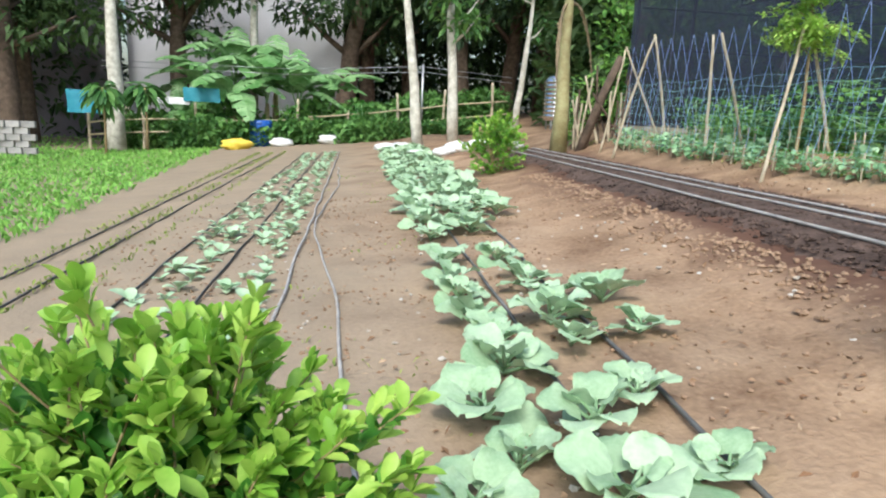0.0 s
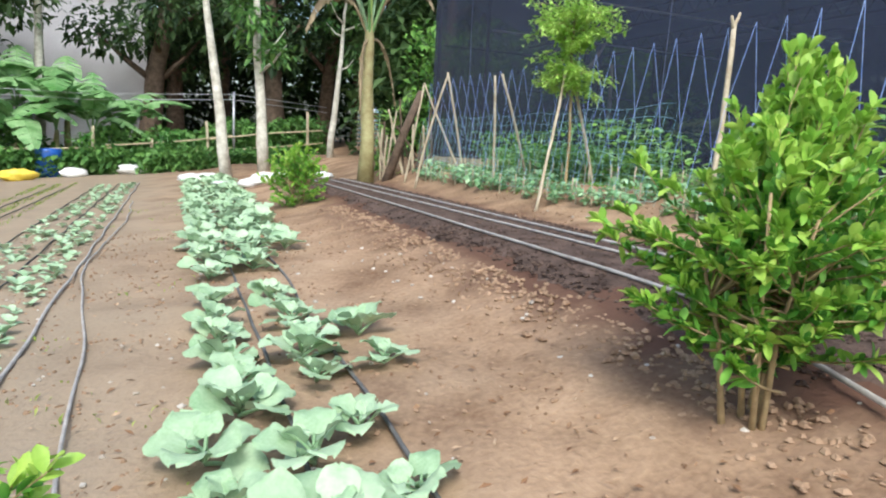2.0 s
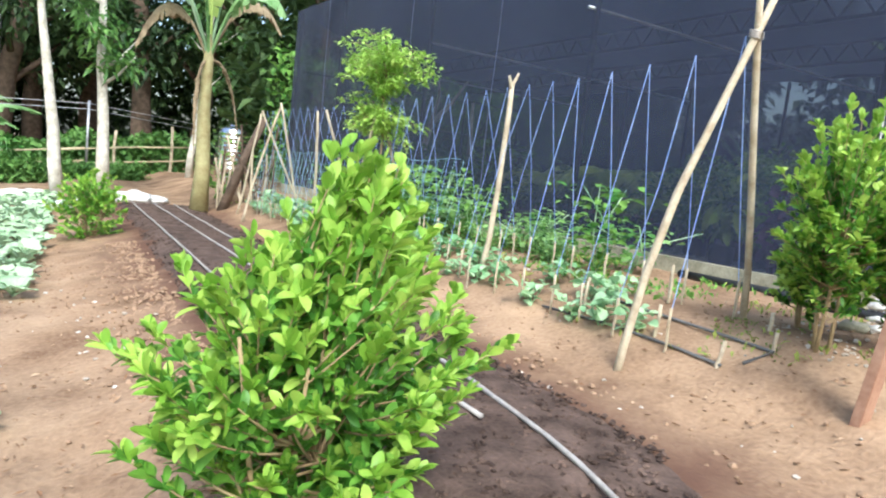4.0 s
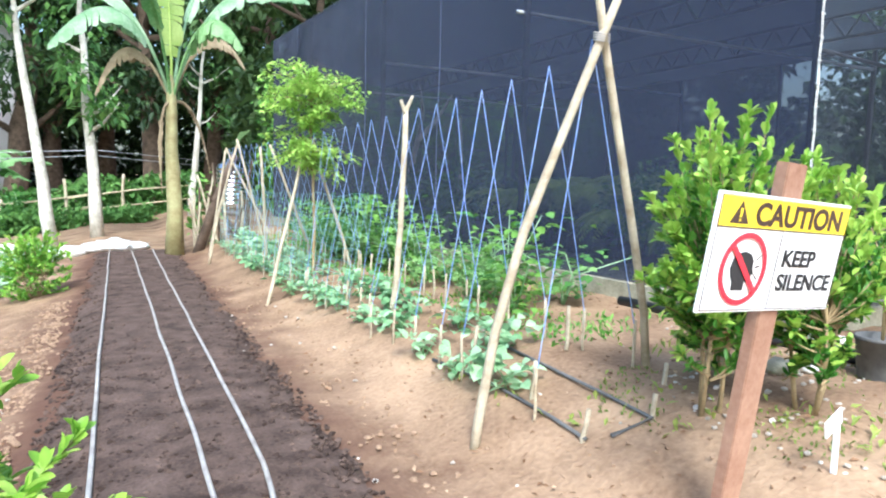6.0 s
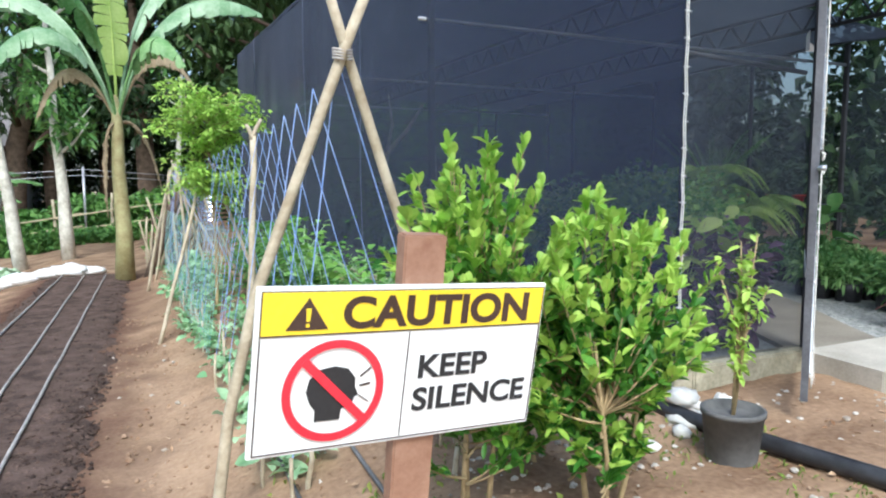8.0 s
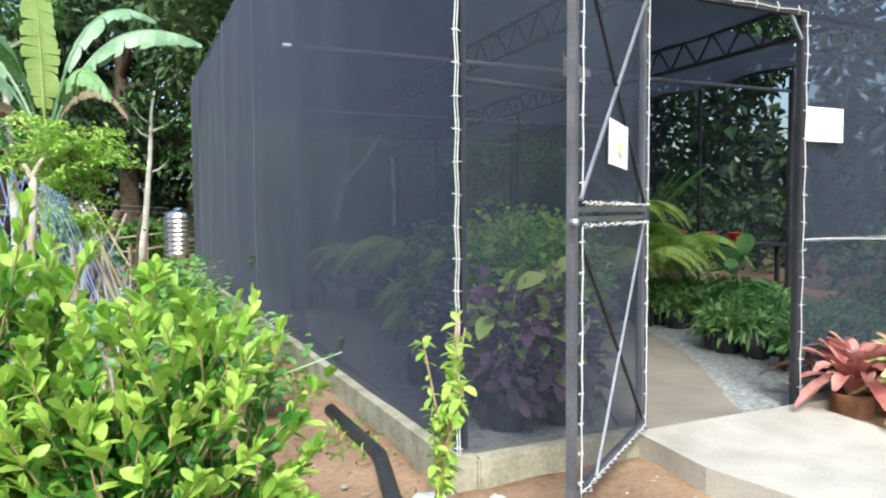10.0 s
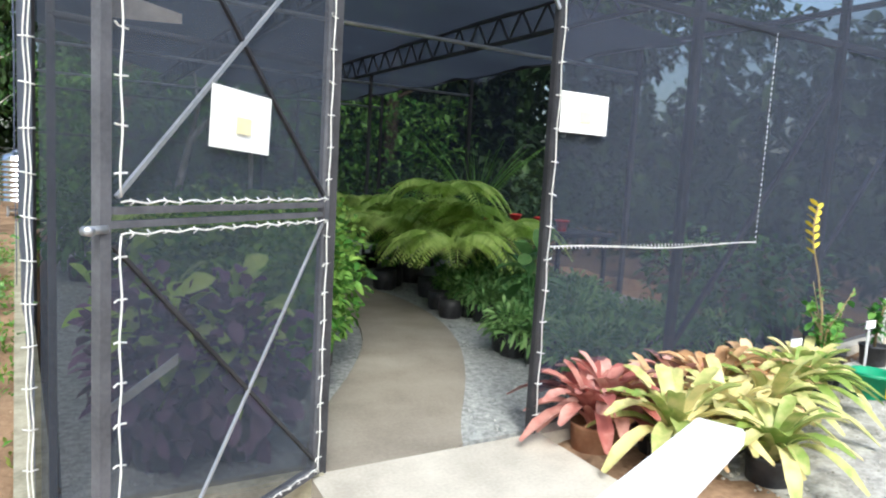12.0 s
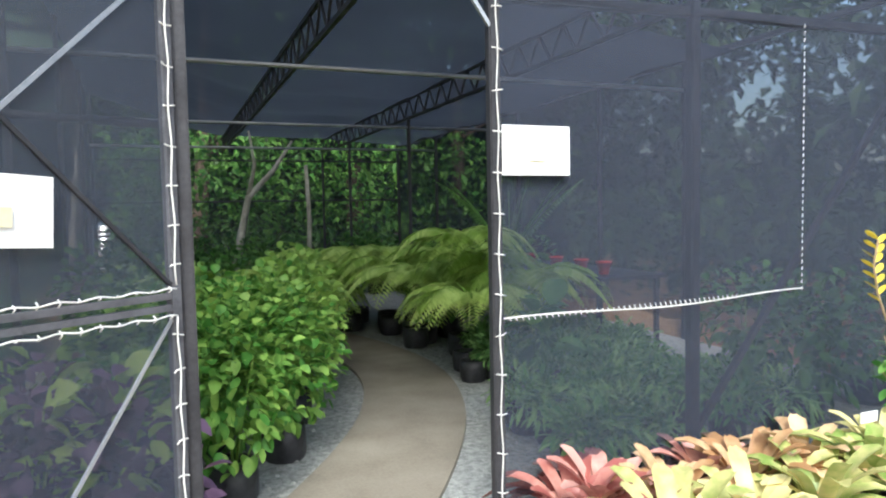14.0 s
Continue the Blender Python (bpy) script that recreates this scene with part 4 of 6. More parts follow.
def lettering(text, x, y, size, m, parent, name, width=None, bold=0.0, z=0.003):
    cu = bpy.data.curves.new(name, "FONT")
    cu.body, cu.size, cu.extrude, cu.offset = text, size, 0.0008, bold
    tmp = bpy.data.objects.new(name, cu)
    scene.collection.objects.link(tmp)
    me = bpy.data.meshes.new_from_object(tmp)
    bpy.data.objects.remove(tmp)
    me.materials.clear()
    me.materials.append(m)
    w = max(q.co.x for q in me.vertices)
    k = width / w if width else 1
    for q in me.vertices:
        q.co.x *= k
    ob = part(name, me, parent)
    ob.matrix_basis = Matrix.Translation((x, y, z))
    return ob


lettering("CAUTION", 0.196, SH - 0.096, 0.102, SIGN_DARK, sign, "lettering", 0.518, 0.0034, 0.004)
lettering("KEEP", 0.402, 0.161, 0.082, SIGN_BLACK, sign, "lettering", 0.203, 0.0020, 0.003)
lettering("SILENCE", 0.397, 0.076, 0.082, SIGN_BLACK, sign, "lettering", 0.340, 0.0020, 0.003)
v, f = box(0.342, 0.455, -1.0, SH + 0.118, -0.062, -0.014, 0.004)
v = [(x - 0.08 * min(0, y), y, z) for x, y, z in v]
sign_part("post", v, f, POST_WOOD, 0, "red-brown painted wooden post")

label_sign = thing("plant_label", "small white plant label on a thin stake", "sign", g(5.42, 1.02))
v, f = box(-0.075, 0.075, -0.004, 0.004, 0.20, 0.265, 0.001)
lb = part("plate", make_mesh("plate", v, f, SIGN_WHITE), label_sign)
lb.matrix_basis = pose(0, 0, 0, 0, -14, 12)
part("stake", Geo().add(*bar((0.0, 0.006, -0.05), (0.0, 0.006, 0.21), 0.022, 0.008)).mesh("stake", SIGN_WHITE), label_sign)


# ---- potted plant and stones beside the net corner ----
def pot(at, r, h, material, name, label, plant=None):
    ob = thing(name, label, "potted plant", at)
    v, f = lathe([(r * 0.80, 0), (r * 0.83, 0.01), (r, h * 0.9), (r * 1.05, h * 0.9), (r * 1.05, h), (r * 0.94, h), (r * 0.92, h * 0.86), (0.001, h * 0.86)], 22)
    part("pot", make_mesh("pot", v, f, material, True), ob)
    return ob


def upright_plant(parent, z0, h, n, leaf, spread_, m, twigs=5, lean=(0.0, 0.0)):
    P, D = [], []
    for k in range(twigs):
        a = rng.uniform(0, 6.28)
        e = np.array([lean[0] + math.cos(a) * spread_ * rng.uniform(0.2, 1), lean[1] + math.sin(a) * spread_ * rng.uniform(0.2, 1), z0 + h * rng.uniform(0.65, 1)])
        b = np.array([0, 0, z0 - 0.02])
        c = np.array([lean[0] * 0.4 + e[0] * 0.15, lean[1] * 0.4 + e[1] * 0.15, z0 + h * 0.45])
        part("stem", Geo().add(*tube([b, c, e], (0.009, 0.006, 0.003), 6)).mesh("stem", TWIG, True), parent)
        for s in rng.uniform(0.25, 1, n // twigs):
            P.append((1 - s) ** 2 * b + 2 * s * (1 - s) * c + s * s * e)
            D.append(rng.normal(0, 0.8, 3) + (0, 0, 0.5))
    L = leaf * rng.uniform(0.6, 1.2, len(P))
    v, f = leaves(P, D, L, L * 0.48, True, 0.25)
    tagged(part("foliage", make_mesh("foliage", v, f, m, True), parent), kind="stuff")


p_ = pot(g(6.80, 1.64), 0.135, 0.24, DUSTY, "potted_citrus", "young citrus in a dusty dark pot")
upright_plant(p_, 0.2, 0.84, 270, 0.058, 0.16, CITRUS_YOUNG, 6, (0.13, 0.04))
for x, y, r, fl in ((6.95, 2.05, 0.10, 0.5), (6.98, 2.12, 0.085, 0.5), (6.80, 1.95, 0.05, 0.7), (7.12, 2.2, 0.07, 0.6), (6.55, 1.9, 0.05, 0.6), (7.36, 2.2, 0.06, 0.6)):
    v, f = lump(r, fl, 0.22, 7, 9)
    ob = solid("white_stone", make_mesh("white_stone", v, f, STONE, True), "whitish rough stone on the ground", "stone", "white stones")
    ob.location = g(x, y, r * fl * 0.6 + (0.1 if y > 2.1 and x < 7 else 0))
v, f = box(-0.14, 0.14, -0.09, 0.09, 0, 0.05, 0.012)
ob = solid("flat_stone", make_mesh("flat_stone", v, f, KERB, True), "flat brown paving stone on the soil", "stone")
ob.matrix_basis = pose(*g(6.45, 2.0, -0.01), 3, 0, 20)


# ---- net house ----
CORNER, FAR = (7.30, 2.50), (6.83, 16.35)
EAVE, DOOR_TOP, SLAB_TOP = 4.35, 2.58, 0.15
X_HINGE, X_JAMB, X_END = 8.41, 9.645, 13.9
RAIL_TOP = 3.30


def sheet(p, q, z0, z1, nu, nv, material, name, label, sag=0.02, category="wall", z0b=None, z1b=None):
    """A net sheet between two plan points, softly folded."""
    p, q = np.array(p, float), np.array(q, float)
    nrm = unit(np.array([-(q - p)[1], (q - p)[0]]))
    v = []
    s0 = rng.uniform(0, 90)
    ln_ = np.linalg.norm(q - p)
    for j in range(nv + 1):
        for i in range(nu + 1):
            a, b = i / nu, j / nv
            lo = z0 if z0b is None else z0 + (z0b - z0) * a
            off = sag * noise.noise(Vector((a * ln_ * 1.4, b * 1.6, s0))) * math.sin(math.pi * min(1, max(0, a * 12 if a < 0.5 else (1 - a) * 12)) / 2)
            xy = p + (q - p) * a + nrm * off
            hi = z1 if z1b is None else z1 + (z1b - z1) * a
            v.append((xy[0], xy[1], lo + (hi - lo) * b))
    f = [(j * (nu + 1) + i, j * (nu + 1) + i + 1, (j + 1) * (nu + 1) + i + 1, (j + 1) * (nu + 1) + i) for j in range(nv) for i in range(nu)]
    return solid(name, make_mesh(name, v, f, material, True), label, category, kind="structure")


sheet(CORNER, FAR, 0.15, EAVE, 90, 16, NET, "wall_west", "tall side wall of dark navy shade net", 0.022, z0b=-0.1)
sheet(FAR, (X_END, 16.35), -0.1, EAVE, 50, 8, NET_THIN, "wall_north", "back wall of thin dark shade net", 0.05, z1b=RAIL_TOP)
sheet((X_END, 2.5), (X_END, 8.6), 0.2, RAIL_TOP, 30, 8, NET_THIN, "wall_east_front", "side wall of thin dark shade net", 0.03)
sheet((X_END, 8.6), (X_END, 16.35), 0.2, RAIL_TOP, 30, 8, NET, "wall_east_back", "side wall of dense navy shade net", 0.04)
sheet((CORNER[0] + 0.02, 2.5), (X_HINGE, 2.5), 0.16, DOOR_TOP, 10, 16, NET_THIN, "wall_south_west", "thin shade net panel beside the door", 0.012)
sheet((X_JAMB, 2.5), (X_END, 2.5), 0.16, DOOR_TOP, 60, 16, NET_SHEER, "wall_south_east", "front wall of sheer dark shade net", 0.02, z0b=0.5)
sheet((CORNER[0], 2.5), (X_END, 2.5), DOOR_TOP, EAVE, 60, 8, NET_SHEER, "wall_south_top", "upper front wall of sheer shade net", 0.02, z1b=RAIL_TOP)


def roof_z(x):
    """Height of the roof net: steep beside the tall side wall, then level above the trusses."""
    return float(np.interp(x, (6.8, 9.4, 12.0, 13.9), (EAVE, 3.52, 3.50, 3.36)))


rv, rf = [], []
for j in range(41):
    for i in range(25):
        a, b = i / 24, j / 40
        x0 = CORNER[0] + (FAR[0] - CORNER[0]) * b
        x = x0 + (X_END - x0) * a
        rv.append((x, 2.5 + 13.85 * b, roof_z(x) - 0.10 * abs(math.sin(b * 7 * math.pi)) ** 0.5 * min(1, 4 * a) + 0.03 * noise.noise(Vector((x * 2, b * 30, 0)))))
rf = [(j * 25 + i, j * 25 + i + 1, (j + 1) * 25 + i + 1, (j + 1) * 25 + i) for j in range(40) for i in range(24) if not (i >= 17 and j < 8)]  # the front of the last bay is open to the sky
solid("ceiling", make_mesh("ceiling", rv, rf, NET_ROOF, True), "sagging roof of dark shade net", "ceiling", kind="structure")

frame_ = thing("steel_frame", "dark steel frame of the net house", "frame", (0, 0, 0), kind="structure")


def post(x, y, z0, z1, w=0.06, m=STEEL, name="post"):
    return part(name, Geo().add(*box(x - w / 2, x + w / 2, y - w / 2, y + w / 2, z0, z1, 0.006)).mesh(name, m), frame_)


for y in (2.56, 5.97, 9.9, 13.6, 16.2):
    x0 = CORNER[0] + (FAR[0] - CORNER[0]) * (y - 2.5) / 13.85 + 0.06
    post(x0, y, -0.2, EAVE - 0.05, 0.03 if y < 3 else 0.06)
    post(X_END - 0.06, y, 0.1, RAIL_TOP - 0.05)
    if y > 9:
        post(11.9, y, 0.0, 3.1, 0.05)
post(X_END - 0.06, 7.6, 0.1, RAIL_TOP - 0.05, 0.05)
# lattice trusses run the length of the house
for x in (9.58, 11.9):
    for z in (3.10, 3.40):
        part("chord", Geo().add(*bar((x, 2.56, z), (x, 16.3, z), 0.04)).mesh("chord", STEEL), frame_)
    lat = Geo()
    for y in np.arange(2.6, 16.0, 0.44):
        lat.add(*bar((x, y, 3.10), (x, y + 0.22, 3.40), 0.02)).add(*bar((x, y + 0.22, 3.40), (x, y + 0.44, 3.10), 0.02))
    part("lattice", lat.mesh("lattice", STEEL), frame_)
part("rail", Geo().add(*bar((X_END - 0.06, 2.56, RAIL_TOP), (X_END - 0.06, 16.3, RAIL_TOP), 0.05)).mesh("rail", STEEL), frame_)
for y in (5.97, 9.9, 13.6):
    part("purlin", Geo().add(*tube([(7.1, y, 2.95), (X_END - 0.06, y, 2.96)], 0.022, 8)).mesh("purlin", STEEL_PALE, True), frame_)
for x in (10.79, 12.35):
    post(x, 2.56, 0.1, RAIL_TOP - 0.1, 0.055)
for z in (1.95, 2.9):
    part("rail", Geo().add(*tube([(7.0, 16.2, z), (X_END, 16.2, z)], 0.02, 8)).mesh("rail", STEEL, True), frame_)
part("rail", Geo().add(*tube([(CORNER[0] + 0.05, 2.56, 2.03), (X_HINGE, 2.56, 1.98)], 0.016, 8)).mesh("rail", STEEL, True), frame_)
part("rail", Geo().add(*bar((X_JAMB, 2.57, DOOR_TOP), (X_END, 2.57, DOOR_TOP + 0.1), 0.045)).mesh("rail", STEEL), frame_)
part("brace", Geo().add(*bar((10.82, 2.60, 0.45), (12.5, 2.60, 2.5), 0.03)).mesh("brace", STEEL), frame_)
part("brace", Geo().add(*bar((12.4, 2.60, 1.0), (13.8, 2.60, 2.6), 0.03)).mesh("brace", STEEL), frame_)
post(X_HINGE, 2.47, 0.1, DOOR_TOP + 0.05, 0.05, STEEL, "door_post")
post(X_JAMB, 2.49, 0.12, DOOR_TOP + 0.05, 0.05, STEEL, "door_post")
part("lintel", Geo().add(*bar((X_HINGE, 2.48, DOOR_TOP), (X_JAMB, 2.48, DOOR_TOP), 0.045)).mesh("lintel", STEEL), frame_)
part("corner_brace", Geo().add(*bar((X_JAMB - 0.02, 2.475, DOOR_TOP - 0.16), (X_JAMB - 0.12, 2.475, DOOR_TOP - 0.02), 0.016)).mesh("corner_brace", STEEL_PALE), frame_)

# raised seams of the side wall net, a little paler where it is doubled
folds = thing("net_folds", "vertical doubled seams of the navy shade net", "seam", (0, 0, 0), kind="structure")
for k, y in enumerate((7.8, 10.4, 14.2)):
    x = CORNER[0] + (FAR[0] - CORNER[0]) * (y - 2.5) / 13.85 - 0.052
    part("fold", Geo().add(*tube([(x + 0.006 * math.sin(3 * z + k), y + 0.02 * math.sin(z * 1.3 + k), z) for z in np.linspace(0.15, EAVE - 0.02, 16)], 0.005, 6)).mesh("fold", NET_SEAM, True), folds)


def laced(p, q, parent, gap=0.155, r=0.005, tick=0.045, across=(1, 0, 0), double=True):
    """White rope along an edge with short tie loops across it."""
    p, q = np.array(p, float), np.array(q, float)
    n_ = max(2, int(np.linalg.norm(q - p) / gap))
    ac = np.array(across, float)
    s = np.linspace(0, 1, n_ * 3 + 1)[:, None]
    for k in ((-1, 1) if double else (0,)):
        pts = p * (1 - s) + q * s + ac * (k * 0.007 + 0.004 * np.sin(s * n_ * math.pi))
        part("rope", Geo().add(*tube(pts, r * 0.62, 6)).mesh("rope", ROPE, True), parent)
    for k in range(n_):
        c = p + (q - p) * (k + 0.5) / n_
        tilt = np.array([0, 0, rng.uniform(-0.006, 0.006)])
        part("tie", Geo().add(*tube([c - ac * tick * 0.55 - tilt, c + unit(np.cross(ac, q - p)) * 0.014, c + ac * tick * 0.55 + tilt], r * 0.62, 5)).mesh("tie", ROPE, True), parent)


lacing = thing("net_lacing", "white rope lacing that ties the net to its posts", "rope", (0, 0, 0))
laced((7.285, 2.475, 0.13), (7.285, 2.475, EAVE), lacing)
laced((X_JAMB + 0.0, 2.45, 0.18), (X_JAMB - 0.0, 2.45, DOOR_TOP), lacing, 0.17, double=False)
laced((X_JAMB, 2.45, DOOR_TOP), (X_HINGE, 2.45, DOOR_TOP), lacing, 0.17, double=False, across=(0, 0, 1))
seam = thing("net_seam", "white stitched seam on the front net", "rope", (0, 0, 0))
pts = [(x, 2.478, 1.175 + 0.012 * math.sin(x * 4) + 0.012 * (x - 9.65)) for x in np.arange(9.66, 11.46, 0.1)]
part("rope", Geo().add(*tube(pts, 0.0035, 6)).mesh("rope", ROPE, True), seam)
st = Geo()
for z in np.arange(1.2, 2.6, 0.035):
    st.add(*tube([(11.452, 2.478, z), (11.453, 2.475, z + 0.018)], 0.0022, 5))
part("stitches", st.mesh("stitches", ROPE), seam)
st = Geo()
for x in np.arange(9.7, 11.0, 0.03):
    st.add(*tube([(x, 2.472, 1.188 + 0.012 * (x - 9.65)), (x + 0.008, 2.472, 1.172 + 0.012 * (x - 9.65))], 0.0025, 5))
part("stitches", st.mesh("stitches", ROPE), seam)

# door leaf, standing open
door = thing("door", "open steel-framed door covered with sheer shade net", "door", (X_HINGE - 0.03, 2.43, 0))
ang = math.degrees(math.atan2(1.778 - 2.43, 7.47 - 8.38))
door.rotation_euler = (0, 0, radians(ang))
LW, Z0, Z1, ZM = 1.115, 0.19, 2.50, 1.36


def dpart(name, geo_, m, label="", smooth=False):
    return part(name, geo_.mesh(name, m, smooth), door, label)


for a, b, w in (((0.02, 0, Z0), (0.02, 0, Z1), 0.035), ((LW, 0, Z0 - 0.06), (LW, 0, Z1 + 0.1), 0.036), ((0, 0, Z0), (LW, 0, Z0), 0.035), ((0, 0, Z1), (LW, 0, Z1), 0.035), ((0, 0, ZM + 0.02), (LW, 0, ZM + 0.02), 0.022), ((0, 0, ZM - 0.02), (LW, 0, ZM - 0.02), 0.022)):
    dpart("frame_bar", Geo().add(*bar(a, b, w)), STEEL_GREY)
dpart("brace", Geo().add(*bar((0.04, 0.012, Z1 - 0.02), (LW - 0.03, 0.024, ZM + 0.06), 0.013)), STEEL_PALE)
dpart("brace", Geo().add(*bar((0.04, 0.012, ZM + 0.06), (LW - 0.03, 0.012, Z1 - 0.02), 0.013)), STEEL)
dpart("brace", Geo().add(*bar((0.04, 0.012, ZM - 0.06), (LW - 0.25, 0.024, Z0 + 0.02), 0.010)), STEEL_PALE)
dpart("brace", Geo().add(*bar((0.04, 0.012, Z0 + 0.06), (LW - 0.03, 0.012, ZM - 0.08), 0.013)), STEEL)
for z0, z1 in ((Z0, ZM - 0.04), (ZM + 0.04, Z1)):
    v = [(0.02 + (LW - 0.02) * i / 8, 0.004 + 0.008 * noise.noise(Vector((i * 0.7, j * 0.8, z0))), z0 + (z1 - z0) * j / 8) for j in range(9) for i in range(9)]
    f = [(j * 9 + i, j * 9 + i + 1, (j + 1) * 9 + i + 1, (j + 1) * 9 + i) for j in range(8) for i in range(8)]
    part("net", make_mesh("net", v, f, NET_THIN, True), door, "sheer dark net")
laced((0.03, 0.03, Z0), (0.03, 0.03, ZM - 0.05), door, 0.12, 0.005, 0.04, double=False)
laced((0.03, 0.03, ZM + 0.06), (0.03, 0.03, Z1), door, 0.12, 0.005, 0.04, double=False)
laced((LW - 0.04, 0.03, Z0), (LW - 0.04, 0.03, ZM - 0.05), door, 0.12, 0.005, 0.04, double=False)
laced((LW - 0.04, 0.03, ZM + 0.06), (LW - 0.04, 0.03, Z1), door, 0.12, 0.005, 0.04, double=False)
for z in (ZM + 0.046, ZM - 0.046, Z0 + 0.02):
    laced((0.03, 0.03, z), (LW - 0.04, 0.03, z), door, 0.06, 0.0045, 0.012, across=(0, 0, 1), double=False)
lk = Geo().add(*tube([(LW + 0.0, 0.02, 1.33), (LW + 0.07, 0.02, 1.33)], 0.012, 10)).add(*tube([(LW + 0.07, 0.02, 1.33), (LW + 0.072, 0.05, 1.33)], 0.014, 12))
dpart("latch", lk, STEEL_PALE, "round metal latch", True)
flap = [(LW - 0.04, -0.02, 0.80), (LW - 0.04, -0.02, 0.77), (LW - 0.32, -0.03, 0.86), (LW - 0.32, -0.03, 0.895)]
part("torn_strip", make_mesh("torn_strip", flap + [(x, y - 0.004, z) for x, y, z in flap], [(0, 1, 2, 3), (7, 6, 5, 4), (0, 3, 7, 4), (1, 5, 6, 2), (2, 6, 7, 3), (0, 4, 5, 1)], STEEL_PALE), door, "loose pale strip")


scrap_v = [(LW - 0.02 - 0.30 * a, -0.05 - 0.02 * math.sin(4 * a), 2.02 - 0.03 * a - (0.10 - 0.07 * a) * b) for b in (0, 0.5, 1) for a in np.linspace(0, 1, 7)]
scrap_f = [(j * 7 + i, j * 7 + i + 1, (j + 1) * 7 + i + 1, (j + 1) * 7 + i) for j in range(2) for i in range(6)]
part("torn_scrap", make_mesh("torn_scrap", scrap_v, scrap_f, HOSE, True), door, "torn grey scrap of net")


def sheet_paper(p, w, h, rot, name, label, marks=True):
    ob = thing(name, label, "notice", p)
    ob.rotation_euler = rot
    n_ = 6
    v = [(w * i / n_, -0.003 - 0.006 * math.sin(math.pi * i / n_) * math.sin(math.pi * j / n_), h * j / n_) for j in range(n_ + 1) for i in range(n_ + 1)]
    f = [(j * (n_ + 1) + i, j * (n_ + 1) + i + 1, (j + 1) * (n_ + 1) + i + 1, (j + 1) * (n_ + 1) + i) for j in range(n_) for i in range(n_)]
    part("sheet", make_mesh("sheet", v, f, PAPER, True), ob)
    if marks:
        part("print", Geo().add(*box(w * 0.38, w * 0.62, -0.014, -0.013, h * 0.28, h * 0.55)).mesh("print", PRINT), ob, "faded print")
    return ob


sheet_paper((9.672, 2.470, 1.80), 0.335, 0.213, (0, 0, 0), "notice_sheet", "white laminated notice tied to the front net")
sheet_paper((7.795, 1.978, 1.585), 0.305, 0.205, (0, radians(3), radians(ang + 180)), "notice_sheet", "white laminated notice on the open door")

# kerb, slab, floor
solid("kerb_west", Geo().add(*[np.array([(CORNER[0] - 0.07, 2.44, -0.25), (CORNER[0] + 0.07, 2.44, -0.25), (CORNER[0] + 0.07, 2.44, 0.17), (CORNER[0] - 0.07, 2.44, 0.17), (FAR[0] - 0.07, 16.4, -0.45), (FAR[0] + 0.07, 16.4, -0.45), (FAR[0] + 0.07, 16.4, 0.06), (FAR[0] - 0.07, 16.4, 0.06)]), [(0, 1, 2, 3), (7, 6, 5, 4), (0, 4, 5, 1), (1, 5, 6, 2), (2, 6, 7, 3), (3, 7, 4, 0)]]).mesh("kerb_west", KERB), "low mossy concrete kerb under the side net", "kerb", kind="structure")
solid("kerb_south", Geo().add(*box(CORNER[0] + 0.072, X_HINGE + 0.02, 2.42, 2.56, -0.2, 0.16, 0.012)).mesh("kerb_south", KERB), "low concrete kerb under the front net", "kerb", kind="structure")
kv, kf = [], []
for x in np.linspace(X_JAMB + 0.03, X_END + 0.1, 24):
    z = 0.16 + 0.30 * max(0, (x - 10) / 3.5) ** 0.9 if x > 10 else 0.16
    kv += [(x, 2.42, -0.1), (x, 2.56, -0.1), (x, 2.56, z), (x, 2.42, z)]
for i in range(23):
    a = i * 4
    kf += [(a + j, a + (j + 1) % 4, a + 4 + (j + 1) % 4, a + 4 + j) for j in range(4)]
kf += [(3, 2, 1, 0), (92, 93, 94, 95)]
solid("kerb_south_east", make_mesh("kerb_south_east", kv, kf, CONCRETE), "pale concrete kerb under the front net", "kerb", kind="structure")
slab_poly = [(8.36, 2.46), (9.68, 2.46), (9.655, 1.9), (9.69, 1.4), (9.85, 0.6), (10.0, -0.2), (9.0, -0.3), (8.55, 0.9), (8.32, 1.9)]
n_ = len(slab_poly)
v = [(x, y, -0.15) for x, y in slab_poly] + [(x, y, SLAB_TOP) for x, y in slab_poly]
f = [tuple(range(n_, 2 * n_))[::-1], tuple(range(n_))] + [((i + 1) % n_, i, i + n_, (i + 1) % n_ + n_) for i in range(n_)]
solid("door_slab", make_mesh("door_slab", v, f, CONCRETE), "pale worn concrete slab in front of the door", "slab", kind="structure")

# floor inside: gravel with a winding concrete path
v, f = box(CORNER[0] + 0.09, X_END - 0.05, 2.575, 16.3, -0.2, 0.115)
solid("floor", make_mesh("floor", v, f, GRAVEL), "grey gravel floor of the net house", "floor", kind="structure")
ctr = [(8.62, 2.2), (8.95, 2.9), (9.5, 3.65), (9.98, 4.5), (10.28, 5.4), (10.38, 6.3), (10.2, 7.4), (9.8, 8.6), (9.4, 10), (9.3, 12)]
ct = np.array(ctr)
tt = np.linspace(0, len(ct) - 1, 40)
cx, cy = np.interp(tt, range(len(ct)), ct[:, 0]), np.interp(tt, range(len(ct)), ct[:, 1])
for _ in range(4):
    cx[1:-1], cy[1:-1] = (cx[:-2] + 2 * cx[1:-1] + cx[2:]) / 4, (cy[:-2] + 2 * cy[1:-1] + cy[2:]) / 4
tn = unit(np.stack([np.gradient(cx), np.gradient(cy)], 1))
pv, pf = [], []
